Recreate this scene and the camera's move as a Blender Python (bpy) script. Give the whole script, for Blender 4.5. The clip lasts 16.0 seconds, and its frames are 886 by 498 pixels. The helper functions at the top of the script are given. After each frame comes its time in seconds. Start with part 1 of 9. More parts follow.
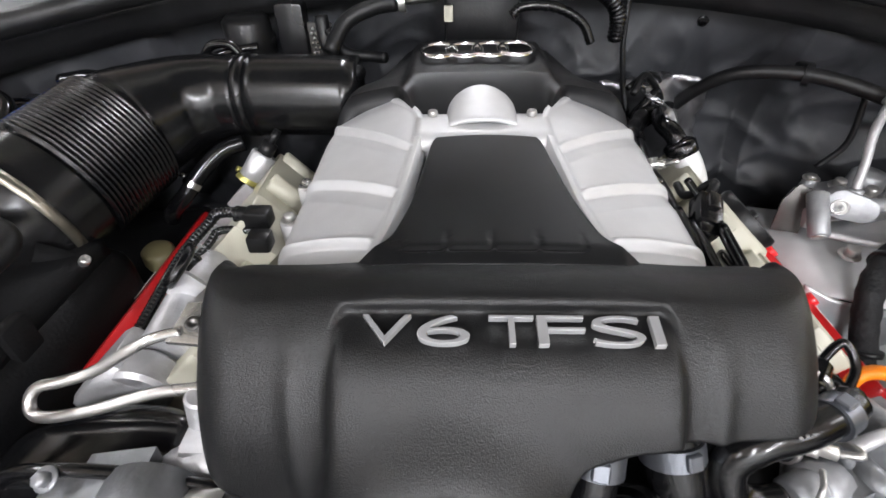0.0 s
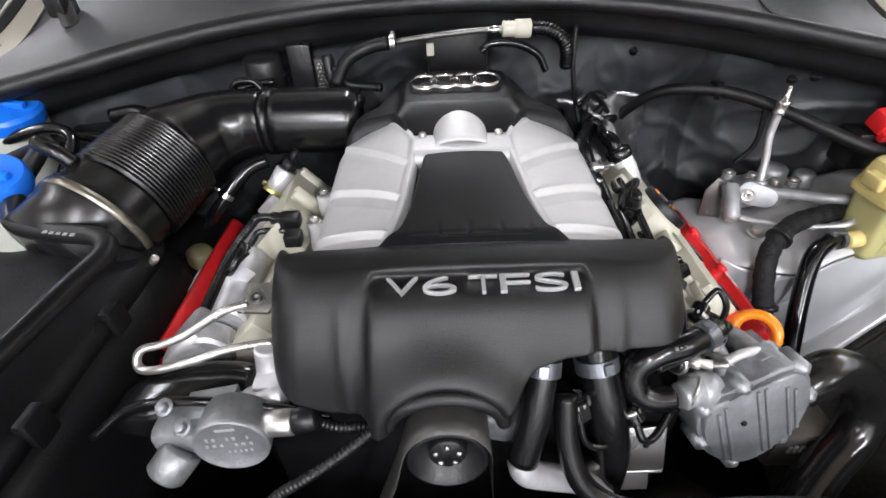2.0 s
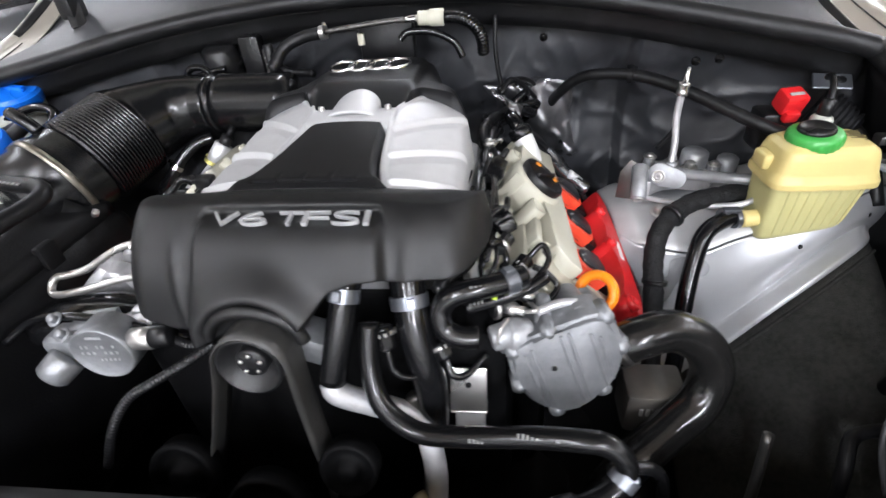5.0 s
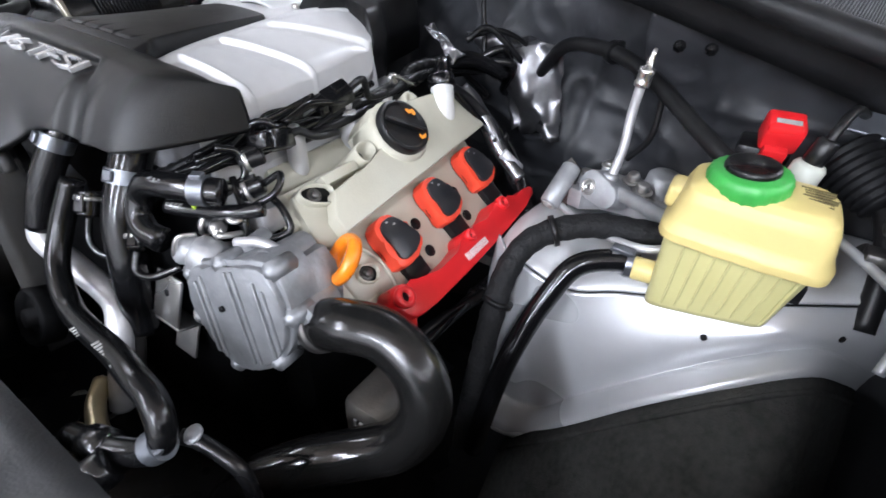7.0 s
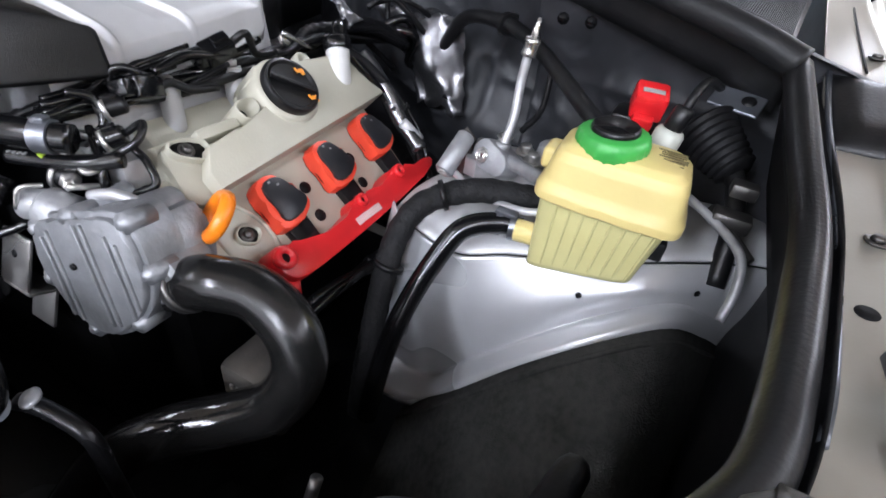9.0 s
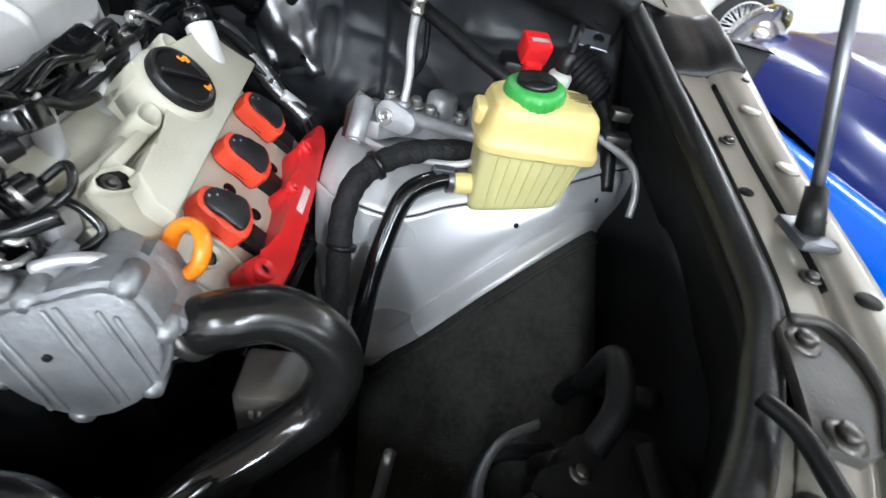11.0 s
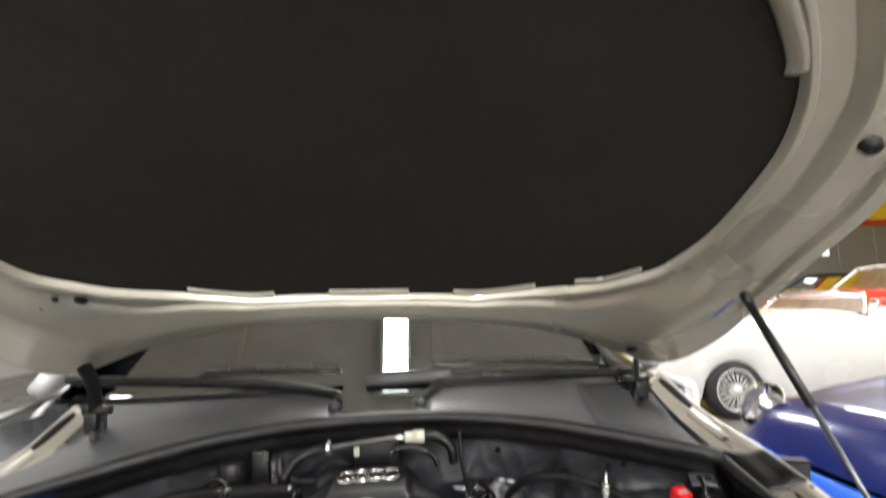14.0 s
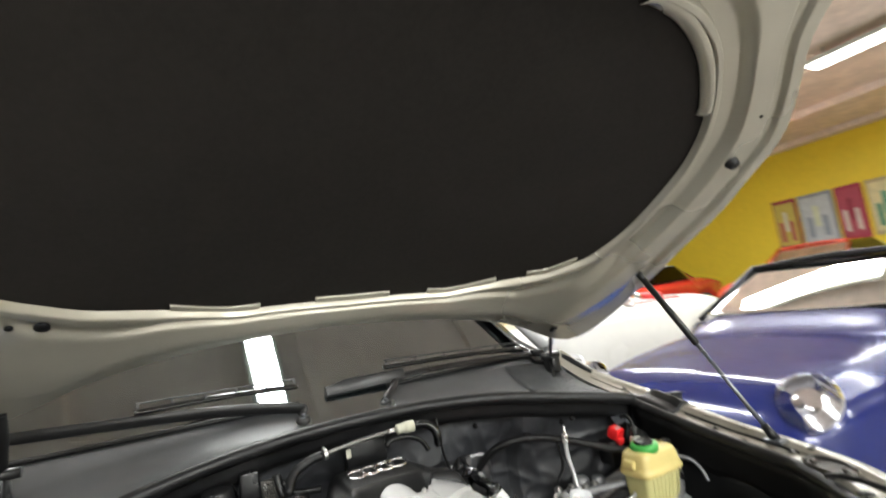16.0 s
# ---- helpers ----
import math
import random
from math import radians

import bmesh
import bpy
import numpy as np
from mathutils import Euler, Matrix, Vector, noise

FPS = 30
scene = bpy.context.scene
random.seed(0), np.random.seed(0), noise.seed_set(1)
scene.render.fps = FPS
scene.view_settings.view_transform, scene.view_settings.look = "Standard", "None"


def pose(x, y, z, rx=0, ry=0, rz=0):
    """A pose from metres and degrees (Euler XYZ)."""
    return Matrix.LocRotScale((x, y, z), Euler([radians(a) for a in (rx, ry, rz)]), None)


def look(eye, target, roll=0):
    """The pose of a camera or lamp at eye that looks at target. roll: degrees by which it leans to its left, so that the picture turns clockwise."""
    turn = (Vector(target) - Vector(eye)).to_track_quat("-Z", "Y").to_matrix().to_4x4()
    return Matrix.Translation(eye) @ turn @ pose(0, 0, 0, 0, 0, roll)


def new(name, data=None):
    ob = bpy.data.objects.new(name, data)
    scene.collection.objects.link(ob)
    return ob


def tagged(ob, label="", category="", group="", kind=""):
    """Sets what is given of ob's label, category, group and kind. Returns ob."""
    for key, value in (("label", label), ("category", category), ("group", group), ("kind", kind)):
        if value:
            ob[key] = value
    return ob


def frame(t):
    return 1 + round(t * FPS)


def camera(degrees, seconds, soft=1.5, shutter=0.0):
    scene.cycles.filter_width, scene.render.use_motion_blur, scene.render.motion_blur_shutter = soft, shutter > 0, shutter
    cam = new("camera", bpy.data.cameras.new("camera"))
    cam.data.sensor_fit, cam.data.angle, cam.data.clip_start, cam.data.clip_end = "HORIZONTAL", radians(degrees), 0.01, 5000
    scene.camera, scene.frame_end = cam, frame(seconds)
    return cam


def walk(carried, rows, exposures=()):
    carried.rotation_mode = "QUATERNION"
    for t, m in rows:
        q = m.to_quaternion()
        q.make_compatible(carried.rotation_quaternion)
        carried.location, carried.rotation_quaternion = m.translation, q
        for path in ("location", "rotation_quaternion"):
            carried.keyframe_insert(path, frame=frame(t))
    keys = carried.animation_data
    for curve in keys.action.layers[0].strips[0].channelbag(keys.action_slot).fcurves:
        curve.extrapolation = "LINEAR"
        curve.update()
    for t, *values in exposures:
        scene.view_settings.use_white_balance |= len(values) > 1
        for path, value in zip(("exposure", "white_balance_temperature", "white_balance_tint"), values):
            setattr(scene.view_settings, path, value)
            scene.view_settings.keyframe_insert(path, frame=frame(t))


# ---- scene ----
cam = camera(84.4, 16.0, soft=1.6, shutter=0.5)
PATH = [
    (0, (-0.020, 0.018, 1.139), (-0.086, 1.610, -0.070), -1.3),
    (0.5, (-0.025, -0.008, 1.163), (-0.051, 1.569, -0.066), -0.2),
    (1, (-0.025, -0.040, 1.184), (-0.024, 1.534, -0.049), 0.5),
    (1.5, (-0.027, -0.076, 1.205), (-0.036, 1.505, -0.020), -0.7),
    (2, (-0.022, -0.108, 1.216), (-0.033, 1.488, 0.010), -2.4),
    (2.5, (-0.011, -0.140, 1.218), (-0.023, 1.476, 0.041), -3.0),
    (3, (0.003, -0.172, 1.210), (-0.015, 1.469, 0.067), -2.7),
    (3.5, (0.019, -0.193, 1.194), (-0.005, 1.449, 0.053), -2.2),
    (3.7, (0.027, -0.196, 1.191), (0.001, 1.447, 0.052), -2.0),
    (5.8, (0.407, -0.160, 1.160), (-0.132, 1.385, 0.010), -2.7),
    (6, (0.456, -0.123, 1.139), (-0.171, 1.388, -0.010), -0.8),
    (6.5, (0.565, -0.028, 1.100), (-0.250, 1.354, -0.094), 1.8),
    (7, (0.609, 0.008, 1.085), (-0.240, 1.375, -0.103), 3.3),
    (7.5, (0.635, 0.022, 1.092), (-0.186, 1.458, -0.032), 5.3),
    (8, (0.653, 0.020, 1.098), (-0.120, 1.515, 0.017), 6.4),
    (8.5, (0.670, 0.021, 1.089), (-0.025, 1.538, -0.014), 6.9),
    (9, (0.665, 0.021, 1.062), (0.050, 1.507, -0.128), 9.0),
    (11.5, (0.426, -0.084, 1.111), (0.784, 1.411, -0.169), 12.7),
    (12, (0.369, -0.167, 1.148), (0.583, 1.519, 0.093), 5.3),
    (12.5, (0.313, -0.220, 1.181), (0.445, 1.575, 0.310), 1.2),
    (13, (0.226, -0.279, 1.231), (0.330, 1.602, 0.558), -1.3),
    (13.5, (0.161, -0.356, 1.278), (0.258, 1.623, 1.002), -2.6),
    (14, (0.110, -0.442, 1.340), (0.238, 1.545, 1.533), -2.7),
    (14.5, (0.041, -0.531, 1.347), (0.296, 1.388, 1.848), -3.5),
    (15, (-0.027, -0.589, 1.333), (0.321, 1.316, 1.833), -3.9),
    (15.5, (-0.123, -0.568, 1.314), (0.382, 1.318, 1.742), -5.4),
    (16, (-0.307, -0.466, 1.303), (0.579, 1.313, 1.535), -8.3),
]
walk(cam, [(t, look(eye, target, roll)) for t, eye, target, roll in PATH],
     [(0.0, -0.2, 6350, 14), (3.5, -0.1, 6250, 15), (6.0, -0.05, 6050, 14), (7.5, 0.0, 5850, 15), (8.5, -0.02, 5900, 16), (9.0, -0.2, 5900, 16), (11.5, 0.05, 5900, 7), (12.0, 0.0, 5950, 9),
      (13.0, 0.12, 5950, 11), (13.5, -0.12, 6150, 9), (14.0, -0.2, 6700, 10), (14.5, 0.15, 7300, 9), (15.0, 0.2, 7400, 9), (15.5, 0.1, 7200, 8), (16.0, -0.3, 6700, 7)])

# ---- world and light ----
world = bpy.data.worlds.new("world")
scene.world = world
world.use_nodes = True
world.node_tree.nodes["Background"].inputs[0].default_value = (0.9, 0.95, 1.0, 1)
world.node_tree.nodes["Background"].inputs[1].default_value = 0.05
CEILING = 4.3
# The last two, at y -6.7, are unseen lamps added to light the engine front.
LAMP_ROWS = [(-4.6, -4.2), (-1.2, -4.2), (2.2, -4.2), (5.6, -4.2),
             (-4.6, 0.2), (5.6, 0.2), (9.6, 0.2),
             (-4.6, 3.6), (-0.03, 3.1), (5.6, 3.6), (8.2, 2.1),
             (2.4, 7.0), (6.8, 7.0), (-1.2, -6.7), (2.2, -6.7)]
LAMP_POWER = 180.0


# ---- materials ----
def mat(name, color, rough=0.5, metal=0.0, vary=0.12, scale=30.0, bump=0.0, bump_scale=200.0, coat=0.0, rvary=0.1, spec=0.5, dirt=0.0, dirt_scale=8.0, dirt_color=(0.05, 0.045, 0.04)):
    """A surface with two scales of colour change, uneven gloss and fine relief."""
    m = bpy.data.materials.new(name)
    m.use_nodes = True
    nt = m.node_tree
    b = nt.nodes["Principled BSDF"]
    tc = nt.nodes.new("ShaderNodeTexCoord")
    n1 = nt.nodes.new("ShaderNodeTexNoise")
    n1.inputs["Scale"].default_value = scale
    n1.inputs["Detail"].default_value = 6
    n2 = nt.nodes.new("ShaderNodeTexNoise")
    n2.inputs["Scale"].default_value = scale * 0.17
    n2.inputs["Detail"].default_value = 3
    for n in (n1, n2):
        nt.links.new(tc.outputs["Object"], n.inputs["Vector"])
    add = nt.nodes.new("ShaderNodeMath")
    add.operation = "ADD"
    nt.links.new(n1.outputs["Fac"], add.inputs[0])
    nt.links.new(n2.outputs["Fac"], add.inputs[1])
    mr = nt.nodes.new("ShaderNodeMapRange")
    mr.inputs["From Min"].default_value, mr.inputs["From Max"].default_value = 0.7, 1.3
    mr.inputs["To Min"].default_value, mr.inputs["To Max"].default_value = 1 - vary, 1 + vary
    nt.links.new(add.outputs[0], mr.inputs["Value"])
    mul = nt.nodes.new("ShaderNodeVectorMath")
    mul.operation = "SCALE"
    mul.inputs[0].default_value = color
    nt.links.new(mr.outputs[0], mul.inputs["Scale"])
    out = mul.outputs[0]
    if dirt:
        n3 = nt.nodes.new("ShaderNodeTexNoise")
        n3.inputs["Scale"].default_value = dirt_scale
        n3.inputs["Detail"].default_value = 8
        nt.links.new(tc.outputs["Object"], n3.inputs["Vector"])
        ramp = nt.nodes.new("ShaderNodeMapRange")
        ramp.inputs["From Min"].default_value, ramp.inputs["From Max"].default_value = 0.5, 0.75
        ramp.inputs["To Min"].default_value, ramp.inputs["To Max"].default_value = 0.0, dirt
        nt.links.new(n3.outputs["Fac"], ramp.inputs["Value"])
        mix = nt.nodes.new("ShaderNodeMixRGB")
        mix.inputs["Color2"].default_value = (*dirt_color, 1)
        nt.links.new(ramp.outputs[0], mix.inputs["Fac"])
        nt.links.new(out, mix.inputs["Color1"])
        out = mix.outputs[0]
    nt.links.new(out, b.inputs["Base Color"])
    rr = nt.nodes.new("ShaderNodeMapRange")
    rr.inputs["From Min"].default_value, rr.inputs["From Max"].default_value = 0.3, 0.7
    rr.inputs["To Min"].default_value, rr.inputs["To Max"].default_value = max(0.02, rough - rvary), min(1, rough + rvary)
    nt.links.new(n2.outputs["Fac"], rr.inputs["Value"])
    nt.links.new(rr.outputs[0], b.inputs["Roughness"])
    b.inputs["Metallic"].default_value = metal
    b.inputs["Coat Weight"].default_value = coat
    b.inputs["Coat Roughness"].default_value = 0.08
    b.inputs["Specular IOR Level"].default_value = spec
    if bump:
        n4 = nt.nodes.new("ShaderNodeTexNoise")
        n4.inputs["Scale"].default_value = bump_scale
        n4.inputs["Detail"].default_value = 4
        nt.links.new(tc.outputs["Object"], n4.inputs["Vector"])
        bp = nt.nodes.new("ShaderNodeBump")
        bp.inputs["Strength"].default_value = bump
        bp.inputs["Distance"].default_value = 0.002
        nt.links.new(n4.outputs["Fac"], bp.inputs["Height"])
        nt.links.new(bp.outputs[0], b.inputs["Normal"])
    return m


def glow(name, color, strength):
    m = bpy.data.materials.new(name)
    m.use_nodes = True
    b = m.node_tree.nodes["Principled BSDF"]
    b.inputs["Base Color"].default_value = (*color, 1)
    b.inputs["Emission Color"].default_value = (*color, 1)
    b.inputs["Emission Strength"].default_value = strength
    return m


def glassy(name, color, rough=0.0, ior=1.45, sheen=(1, 1, 1)):
    """Clear sheet: part see-through, part gloss by the view's slant."""
    m = bpy.data.materials.new(name)
    m.use_nodes = True
    nt = m.node_tree
    nt.nodes.remove(nt.nodes["Principled BSDF"])
    gl = nt.nodes.new("ShaderNodeBsdfGlossy")
    gl.inputs["Roughness"].default_value = rough
    gl.inputs["Color"].default_value = (*sheen, 1)
    tr = nt.nodes.new("ShaderNodeBsdfTransparent")
    tr.inputs["Color"].default_value = (*color, 1)
    fr = nt.nodes.new("ShaderNodeFresnel")
    fr.inputs["IOR"].default_value = ior
    mix = nt.nodes.new("ShaderNodeMixShader")
    nt.links.new(fr.outputs[0], mix.inputs[0])
    nt.links.new(tr.outputs[0], mix.inputs[1])
    nt.links.new(gl.outputs[0], mix.inputs[2])
    nt.links.new(mix.outputs[0], nt.nodes["Material Output"].inputs["Surface"])
    return m


M_COVER = mat("grained black plastic", (0.007, 0.007, 0.0073), 0.40, 0, 0.18, 60, 0.32, 1000, spec=0.44, rvary=0.04)
M_SPINE = mat("matt black plastic", (0.008, 0.008, 0.0085), 0.42, 0, 0.15, 60, 0.12, 1400, spec=0.22, rvary=0.05)
M_BLACK = mat("black moulded plastic", (0.0065, 0.0065, 0.007), 0.32, 0, 0.25, 25, 0.15, 300, dirt=0.2, dirt_color=(0.02, 0.02, 0.02), spec=0.35)
# Near-black for dull plastic with shade in its colour, and for dark fills.
M_DEEP = mat("dull black plastic and shade", (0.0055, 0.0055, 0.006), 0.5, 0, 0.3, 25, 0.2, 300, dirt=0.3, dirt_color=(0.014, 0.0135, 0.013), spec=0.16)
# Black plastic with the bay's deep shadow put into its colour.
M_BAYSHADE = mat("black plastic with bay shade", (0.0028, 0.0028, 0.003), 0.6, 0, 0.3, 25, 0.2, 200, spec=0.07)
M_GLOSS = mat("glossy black plastic", (0.005, 0.005, 0.0055), 0.16, 0, 0.2, 20, 0.04, 150, rvary=0.06)
M_RUBBER = mat("black rubber hose", (0.005, 0.005, 0.0055), 0.17, 0, 0.2, 40, 0.06, 300, rvary=0.08, spec=0.4, dirt=0.2, dirt_scale=30, dirt_color=(0.014, 0.014, 0.015))
M_BELT = mat("dark grey belt rubber", (0.036, 0.035, 0.033), 0.40, 0, 0.15, 40, 0.1, 300, dirt=0.3, dirt_scale=30, dirt_color=(0.07, 0.066, 0.06))
M_CHARGE = mat("dusty black hose rubber", (0.0085, 0.0082, 0.008), 0.17, 0, 0.25, 40, 0.06, 300, rvary=0.08, spec=0.42)
M_DUCT = mat("satin black intake plastic", (0.0055, 0.0055, 0.006), 0.24, 0, 0.2, 20, 0.05, 200, rvary=0.06, spec=0.45)
M_SEAL = mat("dull rubber seal", (0.006, 0.006, 0.0065), 0.40, 0, 0.2, 40, 0.15, 300, dirt=0.25, dirt_scale=20, dirt_color=(0.035, 0.035, 0.035), spec=0.3)
M_FELT = mat("grey felt liner", (0.036, 0.036, 0.034), 0.95, 0, 0.35, 120, 0.8, 500, dirt=0.6, dirt_scale=60, dirt_color=(0.04, 0.038, 0.034), spec=0.08)
M_WALL = mat("dark insulation mat", (0.023, 0.024, 0.027), 0.52, 0, 0.3, 14, 0.4, 30, spec=0.4, dirt=0.5, dirt_scale=9, dirt_color=(0.075, 0.075, 0.082))
M_PAD = mat("dark hood felt", (0.023, 0.0205, 0.0188), 0.95, 0, 0.12, 90, 0.3, 500, spec=0.08, dirt=0.2, dirt_scale=4, dirt_color=(0.044, 0.039, 0.035))
M_CAST = mat("satin cast aluminium paint", (0.53, 0.53, 0.53), 0.42, 0.25, 0.05, 50, 0.15, 700, rvary=0.05)
M_ALU = mat("raw cast aluminium", (0.54, 0.54, 0.55), 0.42, 0.55, 0.25, 40, 0.3, 250, dirt=0.35, dirt_scale=25, dirt_color=(0.2, 0.2, 0.2))
M_ALU_DULL = mat("grey oxidised aluminium", (0.33, 0.335, 0.345), 0.45, 0.5, 0.3, 35, 0.25, 220, dirt=0.5, dirt_scale=30, dirt_color=(0.16, 0.165, 0.17))
M_GREYCAST = mat("grey sand cast aluminium", (0.23, 0.236, 0.246), 0.42, 0.6, 0.25, 45, 0.5, 160, dirt=0.5, dirt_scale=35, dirt_color=(0.17, 0.172, 0.178))
M_BRACKET = mat("dusty dark bracket paint", (0.045, 0.042, 0.038), 0.45, 0.2, 0.3, 30, 0.2, 300, dirt=0.5, dirt_scale=25, dirt_color=(0.11, 0.095, 0.075))
M_SATIN = mat("satin chrome letters", (0.75, 0.75, 0.76), 0.24, 0.65, 0.08, 40, rvary=0.06)
M_CHROME = mat("bright chrome", (0.85, 0.85, 0.86), 0.12, 1.0, 0.03, 30, rvary=0.04)
M_STEEL = mat("zinc plated steel", (0.6, 0.59, 0.57), 0.3, 0.9, 0.15, 40, 0.1, 300, dirt=0.2, dirt_scale=40)
M_DARKSTEEL = mat("dark steel", (0.12, 0.115, 0.11), 0.4, 0.9, 0.2, 40, 0.1, 300)
M_BEIGE = mat("pale beige plastic", (0.46, 0.445, 0.36), 0.42, 0, 0.08, 25, 0.15, 400, dirt=0.35, dirt_scale=12, dirt_color=(0.33, 0.3, 0.22))
M_RED = mat("red plastic", (0.62, 0.015, 0.018), 0.35, 0, 0.12, 30, 0.1, 300, dirt=0.15, dirt_scale=20, dirt_color=(0.25, 0.01, 0.01))
M_COIL = mat("orange red coil plastic", (0.8, 0.07, 0.03), 0.42, 0, 0.1, 40, 0.15, 400)
M_COILTOP = mat("dark grey coil top", (0.014, 0.014, 0.016), 0.3, 0, 0.2, 50, 0.15, 400)
M_ORANGE = mat("orange plastic handle", (0.95, 0.25, 0.01), 0.35, 0, 0.08, 30, 0.05, 300)
M_YELLOW = mat("aged yellow tank plastic", (0.63, 0.52, 0.205), 0.4, 0, 0.08, 14, 0.12, 250, dirt=0.25, dirt_scale=10, dirt_color=(0.56, 0.45, 0.17), spec=0.4)
M_OLIVE = mat("aged greenish tank plastic", (0.52, 0.49, 0.23), 0.42, 0, 0.1, 14, 0.12, 250, dirt=0.3, dirt_scale=12, dirt_color=(0.46, 0.42, 0.18), spec=0.4)
M_HOSE = mat("satin black hose rubber", (0.0045, 0.0045, 0.0048), 0.17, 0, 0.25, 40, 0.06, 300, rvary=0.07, spec=0.28)
M_GREEN = mat("green cap plastic", (0.05, 0.34, 0.06), 0.4, 0, 0.1, 40, 0.1, 300)
M_BLUE = mat("blue cap plastic", (0.01, 0.16, 0.75), 0.3, 0, 0.1, 20, 0.05, 300)
M_MILK = mat("milky tank plastic", (0.42, 0.43, 0.38), 0.45, 0, 0.1, 20, 0.1, 200)
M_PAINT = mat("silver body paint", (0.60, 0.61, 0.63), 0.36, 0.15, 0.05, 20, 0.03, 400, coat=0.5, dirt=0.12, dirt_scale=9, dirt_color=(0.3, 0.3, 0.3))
M_WING = mat("silver metallic wing paint", (0.56, 0.57, 0.585), 0.36, 0.4, 0.05, 20, 0.03, 400, coat=0.3, dirt=0.2, dirt_scale=9, dirt_color=(0.3, 0.3, 0.3))
M_TOWER = mat("pale strut tower paint", (0.64, 0.645, 0.65), 0.42, 0.2, 0.08, 20, 0.08, 400, dirt=0.45, dirt_scale=12, dirt_color=(0.34, 0.34, 0.34))
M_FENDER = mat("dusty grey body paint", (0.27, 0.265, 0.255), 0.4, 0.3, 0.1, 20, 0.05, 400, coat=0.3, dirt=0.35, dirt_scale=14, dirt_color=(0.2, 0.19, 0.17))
M_HOOD = mat("hood inner paint", (0.49, 0.465, 0.39), 0.32, 0.62, 0.05, 12, 0.04, 300, coat=0.3, dirt=0.2, dirt_scale=7, dirt_color=(0.45, 0.42, 0.34))
M_LEDGE = mat("champagne ledge paint", (0.285, 0.27, 0.232), 0.38, 0.5, 0.08, 14, 0.05, 300, coat=0.3, dirt=0.4, dirt_scale=10, dirt_color=(0.24, 0.22, 0.18))
M_FOIL = mat("crumpled heat foil", (0.20, 0.20, 0.21), 0.28, 0.9, 0.2, 30, 0.25, 120, dirt=0.6, dirt_scale=25, dirt_color=(0.05, 0.05, 0.05))
M_BAND = mat("worn beige steel band", (0.27, 0.25, 0.205), 0.32, 0.9, 0.2, 40, 0.1, 300)
M_PRINT = mat("white print", (0.72, 0.70, 0.68), 0.6, 0, 0.1, 300)
M_CLAMP = mat("grey spring steel", (0.17, 0.18, 0.20), 0.35, 0.8, 0.15, 40, 0.1, 300)
M_COWL = mat("grey black cowl plastic", (0.034, 0.035, 0.037), 0.42, 0, 0.2, 18, 0.2, 400, dirt=0.4, dirt_scale=6, dirt_color=(0.075, 0.075, 0.076))
M_CARRIER = mat("grey moulded carrier plastic", (0.050, 0.051, 0.053), 0.42, 0, 0.15, 25, 0.2, 300, dirt=0.4, dirt_scale=8, dirt_color=(0.10, 0.10, 0.10))
M_FOAM = mat("rough black foam sleeve", (0.008, 0.008, 0.0085), 0.7, 0, 0.3, 60, 0.9, 220, spec=0.25, dirt=0.3, dirt_scale=40, dirt_color=(0.02, 0.02, 0.02))
M_MARK = mat("pale print", (0.3, 0.3, 0.29), 0.6, 0, 0.2, 300)
M_INK = mat("dark print", (0.1, 0.08, 0.03), 0.6, 0, 0.2, 300)
M_LIME = mat("yellow green paint mark", (0.45, 0.62, 0.05), 0.5)
M_ORMARK = mat("orange print", (0.85, 0.3, 0.02), 0.5, 0, 0.2, 300)
M_GLASS = glassy("tinted windscreen glass", (0.66, 0.72, 0.71), 0.0, 2.7, (0.88, 0.97, 1.0))
M_CLEAR = glassy("clear lamp cover", (0.9, 0.9, 0.92), 0.0, 1.45)


# ---- mesh helpers ----
def V(*a):
    return Vector(a)


def part(name, bm, material, parent=None, label="", sharp=0.6):
    for f in bm.faces:
        f.smooth = True
    for e in bm.edges:
        if len(e.link_faces) == 2:
            e.smooth = e.calc_face_angle(0) < sharp
    me = bpy.data.meshes.new(name)
    bm.to_mesh(me)
    bm.free()
    me.materials.append(material)
    ob = new(name, me)
    if parent is not None:
        ob.parent = parent
        base = parent.matrix_basis if parent.parent is None else parent.parent.matrix_basis @ parent.matrix_parent_inverse @ parent.matrix_basis
        ob.matrix_parent_inverse = base.inverted()
    if label:
        ob["label"] = label
    return ob


def thing(name, at, label, category, group="", kind=""):
    ob = new(name)
    ob.empty_display_size = 0.02
    ob.matrix_basis = Matrix.Translation(at)
    return tagged(ob, label, category, group, kind)


def smooth_path(pts, res=6):
    pts = [Vector(p) for p in pts]
    if len(pts) < 3 or res < 2:
        return pts
    out = []
    for i in range(len(pts) - 1):
        a, b = pts[i], pts[i + 1]
        p0 = pts[i - 1] if i else a * 2 - b
        p3 = pts[i + 2] if i + 2 < len(pts) else b * 2 - a
        for k in range(res):
            t = k / res
            out.append(0.5 * ((2 * a) + (b - p0) * t + (2 * p0 - 5 * a + 4 * b - p3) * t * t + (3 * a - p0 - 3 * b + p3) * t ** 3))
    out.append(pts[-1])
    return out


